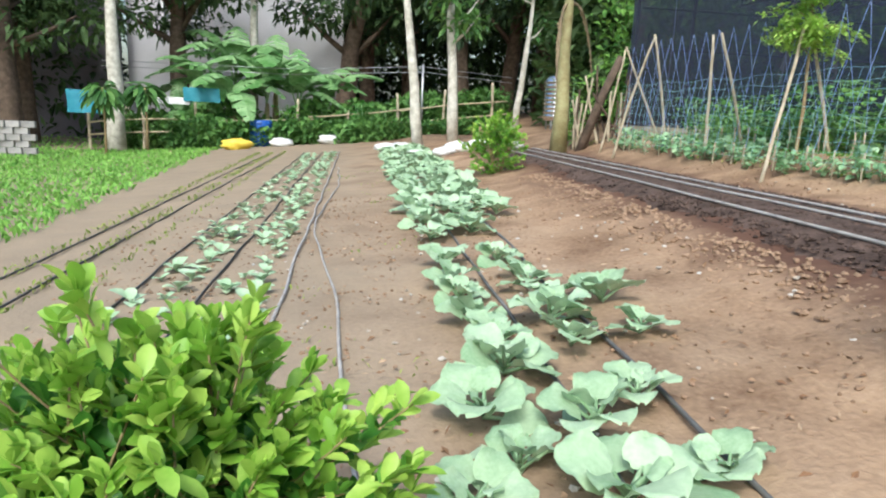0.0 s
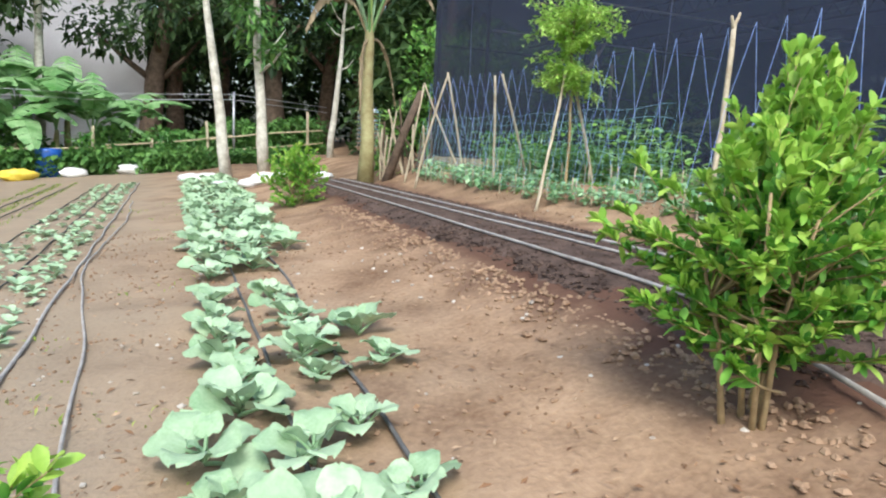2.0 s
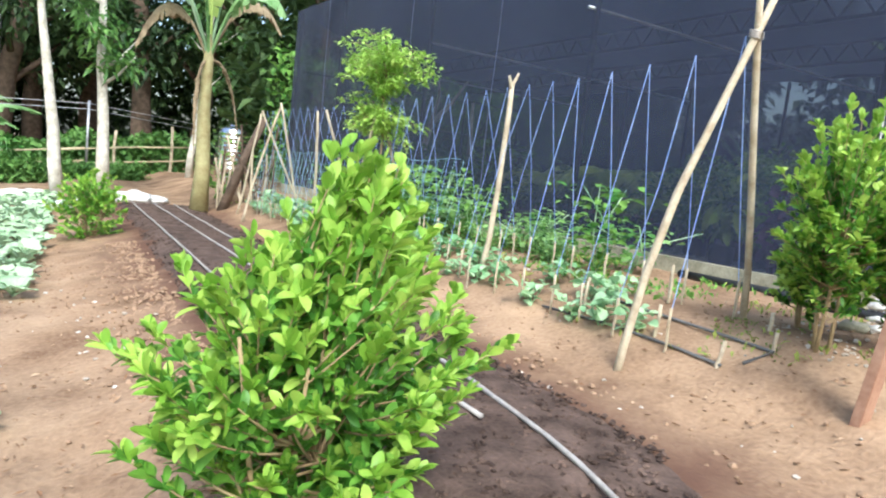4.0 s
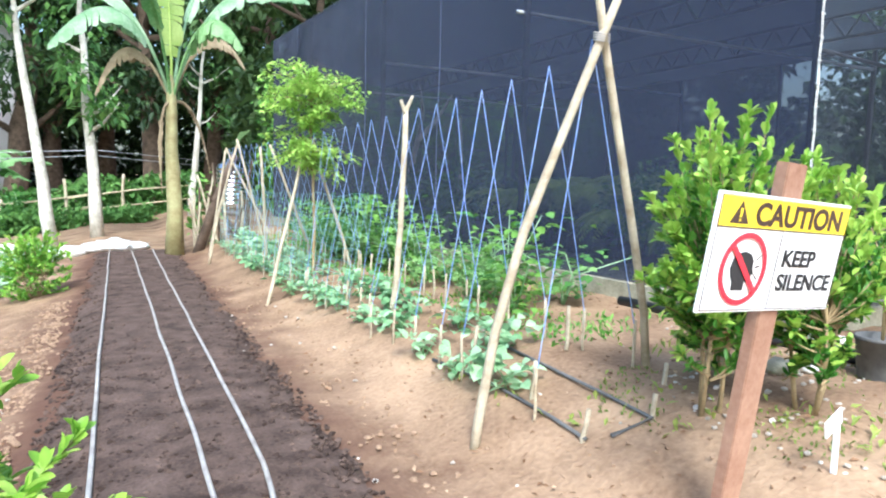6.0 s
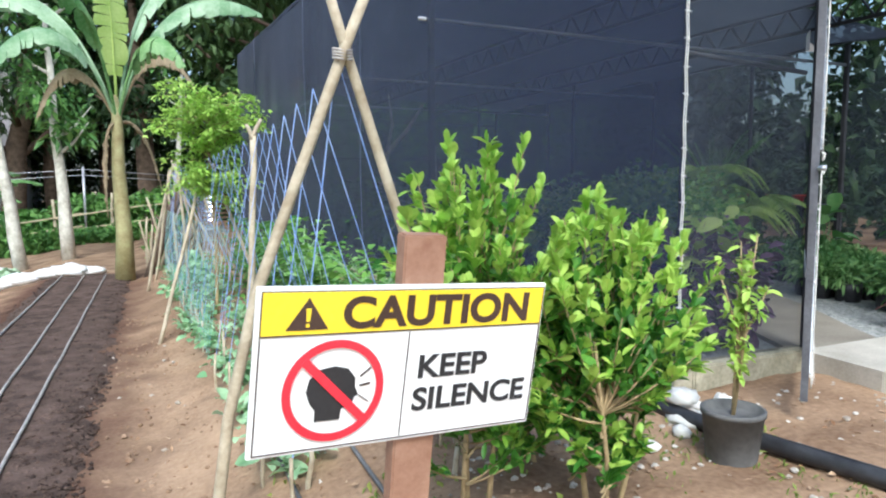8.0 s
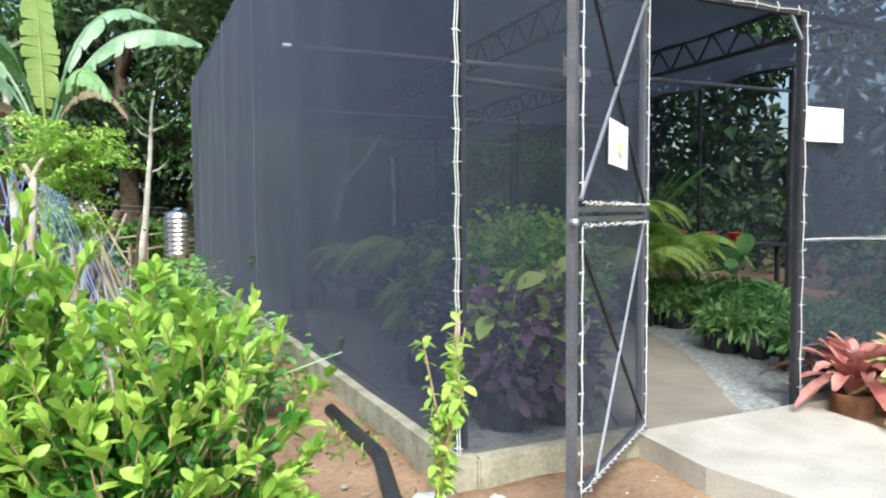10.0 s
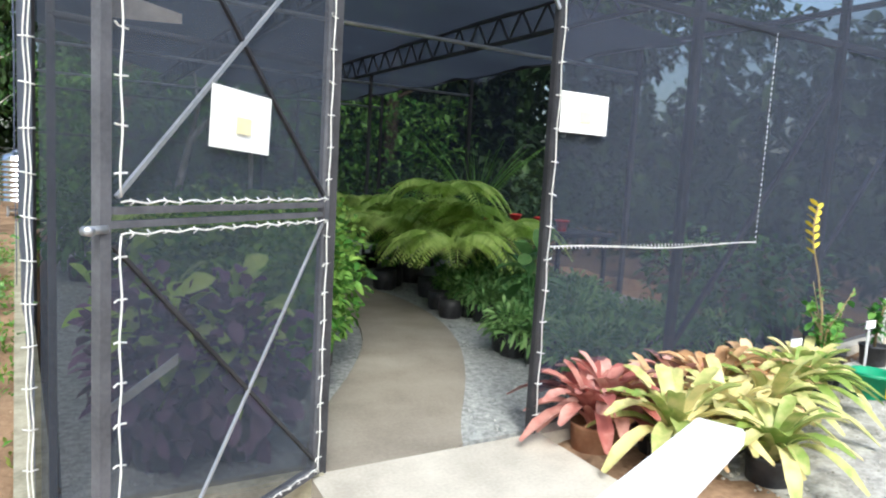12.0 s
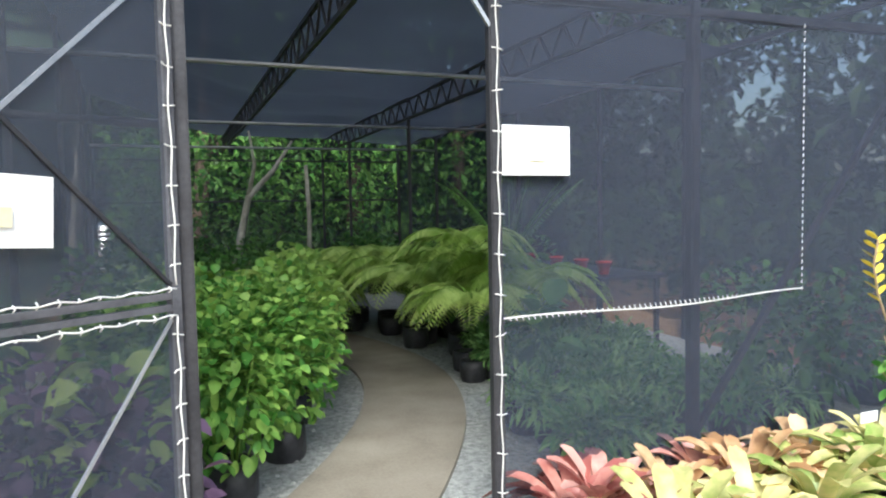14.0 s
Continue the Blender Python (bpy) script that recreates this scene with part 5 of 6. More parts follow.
for i in range(40):
    nn = np.array([tn[i][1], -tn[i][0]])
    for s, z in ((-0.40, 0.05), (-0.40, 0.145), (0.40, 0.145), (0.40, 0.05)):
        pv.append((cx[i] + nn[0] * s, max(2.466, cy[i] + nn[1] * s), z))
    if i:
        a = (i - 1) * 4
        pf += [(a + j, a + 4 + j, a + 5 + j, a + 1 + j) for j in range(3)]
solid("garden_path", make_mesh("garden_path", pv, pf, PATH_MAT), "winding pale concrete path through the nursery", "path", kind="structure")
geo = Geo()
for _ in range(2200):
    x, y = rng.uniform(7.6, 12.5), rng.uniform(2.6, 8)
    if np.min((cx - x) ** 2 + (cy - y) ** 2) < 0.17:
        continue
    vv, ff = lump(rng.uniform(0.008, 0.02), 0.7, 0.3, 3, 5)
    geo.add(np.array(vv) + (x, y, 0.118), ff)
solid("gravel", geo.mesh("gravel", GRAVEL), "loose grey gravel beside the path", "gravel", kind="stuff")


# ---- nursery plants ----
def bag(r=0.13, h=0.2):
    prof = [(r * 0.85, 0), (r, 0.03), (r * 1.03, h * 0.6), (r * 0.96, h), (r * 0.88, h), (r * 0.86, h * 0.9), (0.001, h * 0.9)]
    v, f = lathe(prof, 14)
    return make_mesh("grow_bag", [(x * (1 + 0.05 * math.sin(7 * z * 9 + x * 30)), y, z) for x, y, z in v], f, BLACK_PLASTIC, True)


BAG = bag()


def fronds(n, length, w, z0, m, arch=0.55, pinnae=20, name="fronds", rise=0.5):
    """A rosette of arching feathered fronds."""
    gm = Geo()
    P, D, L = [], [], []
    for k in range(n):
        a = 2 * math.pi * k / n + rng.uniform(-0.3, 0.3)
        ln_ = length * rng.uniform(0.75, 1.1)
        d = np.array([math.cos(a), math.sin(a), 0])
        s = np.linspace(0, 1, 9)
        pts = np.outer(s, d) * ln_ + np.stack([0 * s, 0 * s, z0 + ln_ * (rise * 1.8 * s - arch * 1.8 * s * s)], 1)
        gm.add(*tube(pts, np.linspace(0.008, 0.003, 9), 5, 0, False))
        side = np.array([-d[1], d[0], 0])
        for q in np.linspace(0.12, 0.99, pinnae):
            c = np.array([np.interp(q, s, pts[:, j]) for j in range(3)])
            for sg in (-1, 1):
                P.append(c)
                D.append(side * sg + d * 0.5 + (0, 0, -0.12))
                L.append(w * math.sin(math.pi * (0.12 + 0.84 * q)) ** 0.7)
    v, f = leaves(P, D, L, np.array(L) * 0.22, False, 0.3, 0.1, up=np.tile(np.array([0, 0, 1.0]), (len(P), 1)))
    gm.add(v, f)
    return gm.mesh(name, m)


def cloud(n, size, leaf, m, name="foliage", ratio=0.6, z0=0.0):
    P, d = blob_points(n, (0, 0, size[2] + z0), size, 0.35)
    D = d + rng.normal(0, 0.6, (n, 3)) + (0, 0, 0.2)
    L = leaf * rng.uniform(0.6, 1.2, n)
    v, f = leaves(P, D, L, L * ratio, True, 0.3)
    gm = Geo().add(v, f)
    for k in range(4):
        gm.add(*tube([(0, 0, -0.02), tuple(P[k] * 0.5), tuple(P[k])], (0.008, 0.006, 0.003), 5))
    return gm.mesh(name, m, True)


FERNS = [fronds(15, 0.72, 0.22, 0.25, FERN, 0.80, 26, rise=0.70) for _ in range(3)]
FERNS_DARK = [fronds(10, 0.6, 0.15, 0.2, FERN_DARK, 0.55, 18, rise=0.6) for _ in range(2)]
LOWS = [cloud(150, (0.22, 0.22, 0.14), 0.13, LOW_LEAF, ratio=0.24) for _ in range(3)]
TALLS = [cloud(900, (0.36, 0.36, 0.50), 0.068, YELLOW_SHRUB, ratio=0.72, z0=0.05) for _ in range(3)]
PURPLES = [cloud(300, (0.30, 0.25, 0.42), 0.12, PURPLE, ratio=0.6) for _ in range(2)]
BROADS = [cloud(44, (0.20, 0.20, 0.28), 0.20, FERN, ratio=0.45, z0=0.1) for _ in range(2)]
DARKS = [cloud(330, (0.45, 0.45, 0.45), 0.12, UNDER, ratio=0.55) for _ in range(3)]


def nursery(kind_name, label, meshes, x, y, k=1.0, lift=0.16, group=""):
    ob = thing(kind_name, label, "potted plant", (x, y, 0.115), group)
    part("grow_bag", BAG, ob, "black plastic grow bag").scale = (k, k, k)
    q = part("foliage", meshes[int(rng.integers(0, len(meshes)))], ob)
    q.matrix_basis = pose(0, 0, lift, 0, 0, rng.uniform(0, 360)) @ Matrix.Scale(k, 4)
    return ob


def off_path(x, y, d):
    return np.min((cx - x) ** 2 + (cy - y) ** 2) > d * d


for x, y in ((8.62, 3.62), (8.98, 4.15), (8.25, 3.9), (8.55, 4.45), (9.15, 4.85), (8.2, 4.8), (9.3, 5.5)):
    nursery("leafy_pot_plant", "tall bushy potted plant with heart-shaped green leaves", TALLS, x, y, rng.uniform(1.05, 1.2), 0.12, "bushy potted plants")
for x, y in ((7.80, 2.92), (8.15, 2.90), (7.80, 3.4), (8.1, 3.3)):
    nursery("purple_pot_plant", "potted plant with dark purple leaves behind the net", PURPLES, x, y, rng.uniform(0.9, 1.05), 0.04, "purple potted plants")
for x, y in ((7.80, 3.0), (8.12, 2.95), (7.75, 4.1)):
    nursery("broad_leaf_pot_plant", "potted plant with broad pale green leaves", BROADS, x, y, 1.0, 0.25, "broad-leaved potted plants")
for k in range(120):
    x, y = rng.uniform(10.0, 12.4), rng.uniform(3.0, 6.6)
    if off_path(x, y, 0.78) and x + 0.75 * y > 12.75:
        nursery("low_pot_plant", "low leafy plant in a black grow bag", LOWS, x, y, rng.uniform(0.75, 1.0), 0.14, "low plants in grow bags")
for x, y in ((9.3, 7.3), (8.7, 6.7), (9.1, 6.0), (8.6, 5.6), (10.9, 7.0), (11.2, 6.4), (10.9, 7.9), (11.5, 7.4), (9.3, 8.6), (8.5, 8.0), (10.8, 9.0), (11.8, 8.4), (11.6, 5.7), (9.9, 9.6), (10.5, 8.4), (11.0, 8.3), (9.0, 7.0), (10.4, 9.3), (9.9, 8.2), (9.6, 7.8), (11.1, 7.2)):
    nursery("tree_fern", "large fern with arching yellow-green fronds", FERNS, x, y, rng.uniform(1.0, 1.3), rng.uniform(0.15, 0.6), "large ferns")
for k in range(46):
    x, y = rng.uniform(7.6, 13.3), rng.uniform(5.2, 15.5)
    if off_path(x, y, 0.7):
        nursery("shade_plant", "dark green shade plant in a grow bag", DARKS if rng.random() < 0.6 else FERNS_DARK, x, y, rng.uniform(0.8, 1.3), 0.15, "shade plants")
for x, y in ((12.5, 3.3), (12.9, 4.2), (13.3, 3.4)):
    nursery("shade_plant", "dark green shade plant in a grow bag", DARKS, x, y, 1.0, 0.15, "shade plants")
ob = nursery("fan_fern", "tall fern with upright toothed fronds", [fronds(16, 0.75, 0.09, 0.1, FERN_DARK, 0.25, 24, rise=0.85)], 11.9, 6.6, 1.1, 0.85)
ob = nursery("big_leaf_plant", "plant with large rounded yellow-green leaves", [cloud(18, (0.16, 0.16, 0.26), 0.30, LOW_LEAF, ratio=0.66, z0=0.2)], 10.78, 4.0, 0.9, 0.25)
for x, y, up in ((10.95, 5.75, 0.95), (10.85, 5.35, 0.45), (11.35, 6.1, 0.7)):
    nursery("tree_fern", "raised fern with flat arching lime-green fronds", FERNS, x, y, 0.95, up, "large ferns")
ob = nursery("variegated_plant", "plant with rounded cream and green leaves", [cloud(70, (0.28, 0.28, 0.2), 0.16, CABBAGE, ratio=0.75)], 11.95, 5.95, 1.0, 0.55)
table = thing("plant_bench", "long dark metal plant bench", "bench", (12.6, 7.5, 0.115))
part("top", Geo().add(*box(-0.4, 0.4, -2.2, 2.2, 0.82, 0.86, 0.005)).mesh("top", STEEL), table)
for x in (-0.35, 0.35):
    for y in (-2.1, 0, 2.1):
        part("leg", Geo().add(*bar((x, y, 0), (x, y, 0.83), 0.04)).mesh("leg", STEEL), table)
for y in (5.6, 6.0, 6.5, 7.1):
    ob = thing("red_flower_pot", "small red plastic flower pot on the bench", "flower pot", (12.45, y, 0.975), "red flower pots")
    part("pot", make_mesh("pot", *lathe([(0.05, 0), (0.075, 0.11), (0.085, 0.11), (0.085, 0.13), (0.07, 0.13), (0.06, 0.05), (0.001, 0.05)], 14), RED_POT, True), ob)
# a bare pale tree behind the nursery plants
ob = thing("pale_tree", "crooked pale-barked tree seen through the net house", "tree", (9.6, 14.6, 0.1))
gm = Geo().add(*tube([(0, 0, 0), (0.15, 0, 1.0), (0.35, 0, 1.9), (0.9, 0, 2.5), (1.3, 0, 3.1)], (0.09, 0.08, 0.07, 0.05, 0.03), 9, 0.08)).add(*tube([(0.35, 0, 1.9), (0.5, 0, 2.6), (0.4, 0, 3.3)], (0.05, 0.04, 0.02), 8, 0.08)).add(*tube([(1.6, 0.1, 0), (1.65, 0.1, 1.4), (1.6, 0.1, 2.6)], (0.06, 0.05, 0.04), 8, 0.08))
part("trunk", gm.mesh("trunk", WHITE_BARK, True), ob)


# ---- bromeliads and pots in front ----
def strap_leaves(n, length, w, m, z0, rise=0.8, arch=0.75):
    v, f = [], []
    for k in range(n):
        a = k * 2.39996 + rng.uniform(-0.2, 0.2)
        t = k / n
        ln_ = length * rng.uniform(0.75, 1.1) * (0.6 + 0.4 * (1 - t))
        d, side = np.array([math.cos(a), math.sin(a), 0]), np.array([-math.sin(a), math.cos(a), 0])
        b = len(v)
        for i in range(8):
            s = i / 7
            c = d * ln_ * s * (0.55 + 0.5 * s) * (1 - 0.45 * t) + np.array([0, 0, z0 + ln_ * ((rise + 0.5 * t) * s - arch * (1 - 0.6 * t) * s ** 2.2)])
            ww = w * (0.75 + 0.45 * s) * (1 if s < 0.8 else max(0.12, (1 - ((s - 0.8) / 0.2) ** 2)) ** 0.5)
            v += [c - side * ww / 2 + (0, 0, ww * 0.25), c, c + side * ww / 2 + (0, 0, ww * 0.25)]
            if i:
                q = b + i * 3
                f += [(q - 3, q - 2, q + 1, q), (q - 2, q - 1, q + 2, q + 1)]
    return make_mesh("leaves", v, f, m, True)


def bromeliad(x, y, k, m, label, potm=BLACK_PLASTIC):
    ob = thing("bromeliad", label, "potted plant", g(x, y, -0.05), "potted bromeliads")
    v, f = lathe([(0.09, 0), (0.11, 0.02), (0.125, 0.17), (0.13, 0.19), (0.115, 0.19), (0.11, 0.16), (0.001, 0.16)], 16)
    part("pot", make_mesh("pot", v, f, potm, True), ob)
    q = part("leaves", strap_leaves(34, 0.50 * k, 0.066 * k, m, 0.12, 1.12, 1.12), ob)
    q.rotation_euler = (0, 0, rng.uniform(0, 6))
    return ob


RED_L, YEL_L, ORA_L = "potted bromeliad with dark red strap leaves", "potted bromeliad with yellow-green strap leaves", "potted bromeliad with orange-tinted leaves"
for x, y, k, m, lab in ((9.93, 2.30, 1.15, BROM_RED, RED_L), (10.10, 2.34, 1.1, BROM_RED, RED_L), (10.10, 1.90, 1.2, BROM_YELLOW, YEL_L), (10.38, 2.22, 1.0, BROM_ORANGE, ORA_L), (10.50, 1.90, 1.1, BROM_YELLOW, YEL_L), (10.42, 1.56, 1.0, BROM_YELLOW, YEL_L), (10.78, 2.2, 1.05, BROM_ORANGE, ORA_L), (10.88, 1.90, 1.1, BROM_YELLOW, YEL_L), (11.15, 2.2, 1.0, BROM_ORANGE, ORA_L), (11.30, 1.98, 1.05, BROM_YELLOW, YEL_L), (10.68, 2.36, 0.9, BROM_RED, RED_L), (10.24, 2.10, 0.9, BROM_ORANGE, ORA_L), (11.55, 2.1, 0.9, BROM_YELLOW, YEL_L)):
    bromeliad(x, y, k, m, lab, TERRACOTTA if m is BROM_RED else BLACK_PLASTIC)
for x, y, h in ((11.9, 2.15, 0.35), (12.2, 2.3, 0.3), (12.6, 2.2, 0.4), (13.0, 2.2, 0.35)):
    ob = pot(g(x, y), 0.10, 0.17, BLACK_PLASTIC, "small_pot_plant", "small green plant in a black nursery pot")
    upright_plant(ob, 0.15, h, 60, 0.09, 0.14, SHRUB, 4)
ob = pot(g(11.75, 2.12), 0.10, 0.17, BLACK_PLASTIC, "flowering_plant", "tall plant with a hanging chain of yellow bracts")
upright_plant(ob, 0.15, 0.62, 80, 0.08, 0.20, SHRUB, 5)
chain = [(0.0, 0, 0.15), (-0.04, 0, 0.55), (-0.13, 0, 0.80), (-0.22, 0, 0.98), (-0.25, 0, 1.12), (-0.22, 0, 1.24)]
gm = Geo().add(*tube(chain, 0.006, 6))
part("flower_stalk", gm.mesh("flower_stalk", TWIG, True), ob)
P, D = [], []
for i, s in enumerate(np.linspace(0.55, 1, 13)):
    c = np.array([np.interp(s * 5, range(6), [q[j] for q in chain]) for j in range(3)])
    P.append(c), D.append((1 if i % 2 else -1, 0.2, 0.5))
for p, d in zip(P, D):
    v, f = leaves([p], [d], 0.085, 0.03, True, -0.1)
    part("bract", make_mesh("bract", v, f, FLOWER, True), ob, "yellow bract")
planter = thing("green_planter", "green plastic planter with a yellow label", "planter", g(11.95, 1.88))
part("tub", make_mesh("tub", *lathe([(0.10, 0), (0.13, 0.16), (0.14, 0.16), (0.14, 0.18), (0.12, 0.18), (0.11, 0.12), (0.001, 0.12)], 18), GREEN_PLASTIC, True), planter)
part("label", Geo().add(*box(-0.09, 0.05, -0.142, -0.132, 0.05, 0.12)).mesh("label", SIGN_YELLOW), planter, "yellow label")
for x, y, z in ((12.3, 2.1, 0.36), (12.7, 2.2, 0.45), (11.6, 2.2, 0.32)):
    ob = thing("plant_label", "small white plant label on a thin stake", "sign", g(x, y), "plant labels")
    v, f = box(-0.06, 0.06, -0.004, 0.004, z, z + 0.055, 0.001)
    part("plate", make_mesh("plate", v, f, SIGN_WHITE), ob)
    part("stake", Geo().add(*bar((0, 0.007, -0.04), (0, 0.007, z + 0.01), 0.015, 0.006)).mesh("stake", SIGN_WHITE), ob)
rail = thing("white_rail", "low white-painted wooden rail on two posts beside the slab", "rail", (7.97, 0.28, 0), kind="")
rail.rotation_euler = (0, 0, math.atan2(0.26, 0.66))
part("board", Geo().add(*box(-0.52, 0.50, -0.045, 0.045, 1.065, 1.10, 0.004)).mesh("board", SIGN_WHITE), rail)
for x in (-0.4, 0.2):
    part("post", Geo().add(*box(x - 0.03, x + 0.03, -0.025, 0.025, -0.05, 1.064, 0.004)).mesh("post", SIGN_WHITE), rail)
gv, gf = [], []
for j in range(24):
    for i in range(48):
        x, y = 10.15 + i * 0.12, -0.4 + j * 0.118
        edge = min(1, i / 3, j / 3) * 0.03 - 0.012
        gv.append((x + 0.06 * noise.noise(Vector((x * 3, y * 3, 1))), y, zg(x, y) + 0.004 + edge + 0.012 * noise.noise(Vector((x * 8, y * 8, 4)))))
gf = [(j * 48 + i, j * 48 + i + 1, (j + 1) * 48 + i + 1, (j + 1) * 48 + i) for j in range(23) for i in range(47)]
solid("gravel_strip", make_mesh("gravel_strip", gv, gf, PALE_GRAVEL, True), "pale grey gravel strip in front of the net house", "gravel", kind="structure")
geo = Geo()
for _ in range(2600):
    x, y = rng.uniform(10.2, 14), rng.uniform(0.2, 2.35)
    vv, ff = lump(rng.uniform(0.006, 0.014), 0.6, 0.3, 3, 5)
    geo.add(np.array(vv) + g(x, y, 0.022), ff)
solid("front_gravel", geo.mesh("front_gravel", PALE_GRAVEL), "pale gravel in front of the net house", "gravel", kind="stuff")


# ---- banana plants ----
def banana(at, h, n, length, label, droop=1.0, stem_r=0.13, dry=3, material=BANANA, name="banana_plant"):
    ob = thing(name, label, "banana plant", at)
    pts = [(0, 0, -0.1), (0.02, 0, h * 0.3), (0.0, 0.02, h * 0.7), (0.02, 0, h)]
    part("stem", Geo().add(*tube(pts, (stem_r * 1.2, stem_r, stem_r * 0.8, stem_r * 0.55), 12, 0.06)).mesh("stem", BANANA_STEM, True), ob)
    for k in range(n + dry):
        is_dry = k >= n
        a = math.pi / 2 + k * 2.39996 + (rng.uniform(-0.3, 0.3) if k else 0)
        ln_ = length * rng.uniform(0.8, 1.1) * (0.7 if is_dry else 1)
        d, side = np.array([math.cos(a), math.sin(a), 0]), np.array([-math.sin(a), math.cos(a), 0])
        up = (rng.uniform(1.2, 1.8) if not is_dry else 0.25) * (0.75 if k == 0 else 1)
        dr = (rng.uniform(1.1, 1.55) if not is_dry else 1.5) * droop * (0.35 if k == 0 else 1)
        v, f = [], []
        m_ = 22
        mid = []
        for i in range(m_ + 1):
            s = i / m_
            mid.append(d * ln_ * (0.25 * s + 0.55 * s * s) * (0.25 if k == 0 else 1) + np.array([0, 0, h - 0.05 + ln_ * (up * s - dr * s * s)]))
        for sg in (-1, 1):
            for i in range(5, m_):
                s0, s1 = i / m_, (i + 0.99) / m_
                tear = rng.uniform(0.0, 0.05) if rng.random() < 0.8 else 0.12
                b = len(v)
                for s, c in ((s0, mid[i]), (s1, mid[i] * 0.01 + mid[i + 1] * 0.99)):
                    w = 0.32 * ln_ / 1.9 * math.sin(math.pi * min(1, max(0.02, (s - 0.2) / 0.82))) ** 0.55 * (0.35 if is_dry else 1)
                    e = c + side * sg * w + np.array([0, 0, -w * (0.18 + tear * 3)])
                    v += [c, (c + e) / 2 + (0, 0, 0.05 * w), e]
                f += [(b, b + 1, b + 4, b + 3), (b + 1, b + 2, b + 5, b + 4)]
        gm_ = Geo().add(v, f).add(*tube(mid, np.linspace(0.028, 0.005, m_ + 1), 6, 0, False))
        part("leaf", gm_.mesh("leaf", BANANA_DRY if is_dry else material, True), ob, "dry hanging leaf" if is_dry else "")
    return ob


def arching_banana(at, h, fans, label):
    """A banana with given leaves: crest and tip of each midrib from the foot, half-width, surface, how far the halves hang."""
    ob = thing("banana_plant", label, "banana plant", at)
    pts = [(0, 0, -0.1), (0.03, 0, h * 0.3), (-0.02, 0.02, h * 0.7), (0.0, 0, h), (-0.02, 0, h + 0.5)]
    part("stem", Geo().add(*tube(pts, (0.19, 0.15, 0.12, 0.10, 0.05), 12, 0.06)).mesh("stem", BANANA_STEM, True), ob)
    for crest, tip, width, m, hang in fans:
        a, b, c = np.array([0, 0, h - 0.02]), np.array(crest, float), np.array(tip, float)
        n_ = 34
        s = np.linspace(0, 1, n_ + 1)[:, None]
        mid = (1 - s) ** 2 * a + 2 * s * (1 - s) * b + s * s * c
        tang = unit(np.gradient(mid, axis=0))
        v, f = [], []
        for sg in (-1, 1):
            i = 9
            while i < n_:
                run = min(n_ - i, int(rng.integers(1, 4)))
                sag = hang + rng.uniform(-0.12, 0.25)
                base = len(v)
                for q in range(run + 1):
                    k = i + q
                    e = (k - 9) / (n_ - 9)
                    w = width * math.sin(math.pi * min(0.985, 0.04 + 0.96 * e)) ** 0.5 * (0.97 if 0 < q < run else 0.90)
                    side = unit(np.cross(tang[k], (0.05, -0.1, 1.0))) * sg
                    p1 = mid[k] + side * w * 0.55 * (1 - 0.3 * sag) - np.array([0, 0, w * 0.30 * sag])
                    p2 = mid[k] + side * w * (1 - 0.55 * sag) - np.array([0, 0, w * 0.95 * sag]) + rng.normal(0, 0.012, 3)
                    v += [mid[k], p1, p2]
                for q in range(run):
                    o = base + q * 3
                    f += [(o, o + 1, o + 4, o + 3), (o + 1, o + 2, o + 5, o + 4)]
                i += run
        part("leaf", Geo().add(v, f).add(*tube(mid, np.linspace(0.036, 0.006, n_ + 1), 6, 0, False)).mesh("leaf", m, True), ob, "dry hanging leaf" if m is BANANA_DRY else "")
    return ob


arching_banana(g(4.21, 13.45), 2.95, [
    ((0.02, -0.05, 4.6), (-0.08, 0.05, 6.2), 0.36, BANANA_NEW, 0.0),
    ((-0.75, -0.3, 5.6), (-2.0, -0.5, 3.7), 0.46, BANANA_PALE, 0.8),
    ((-0.9, 0.5, 6.4), (-3.0, 0.9, 4.7), 0.46, BANANA_PALE, 0.7),
    ((0.8, -0.2, 6.0), (2.7, 0.1, 5.2), 0.40, BANANA_PALE, 0.8),
    ((0.5, -0.6, 5.3), (1.15, -1.0, 3.9), 0.42, BANANA, 0.85),
    ((0.5, 0.7, 6.6), (1.9, 1.4, 5.9), 0.34, BANANA_PALE, 0.6),
    ((-0.4, -0.9, 5.9), (-1.2, -2.3, 4.6), 0.34, BANANA, 0.7),
    ((0.65, -0.1, 5.0), (1.35, -0.1, 3.7), 0.20, BANANA_DRY, 0.9),
    ((-0.75, 0.1, 4.8), (-1.3, 0.1, 3.0), 0.26, BANANA_DRY, 0.9),
    ((0.5, 0.3, 3.2), (0.75, 0.4, 1.6), 0.10, BANANA_DRY, 0.8),
    ((-0.3, -0.2, 3.0), (-0.22, -0.3, 1.2), 0.08, BANANA_DRY, 0.8)], "banana plant with torn arching leaves beside the dark bed")
for x, y, h, ln_ in ((-4.4, 27.4, 1.3, 3.0), (-3.2, 28.0, 1.6, 3.2), (-5.6, 28.4, 1.5, 3.0), (-2.0, 27.8, 1.2, 3.0), (-4.6, 29.2, 2.4, 3.2), (-1.0, 28.6, 1.0, 2.8), (-3.0, 29.6, 2.2, 3.0), (-6.6, 28.0, 0.8, 2.4)):
    banana(g(x, y), h, 8, ln_, "broad-leaved banana plant beside the fence", 0.9, 0.12, 1, UNDER if rng.random() < 0.2 else BANANA)

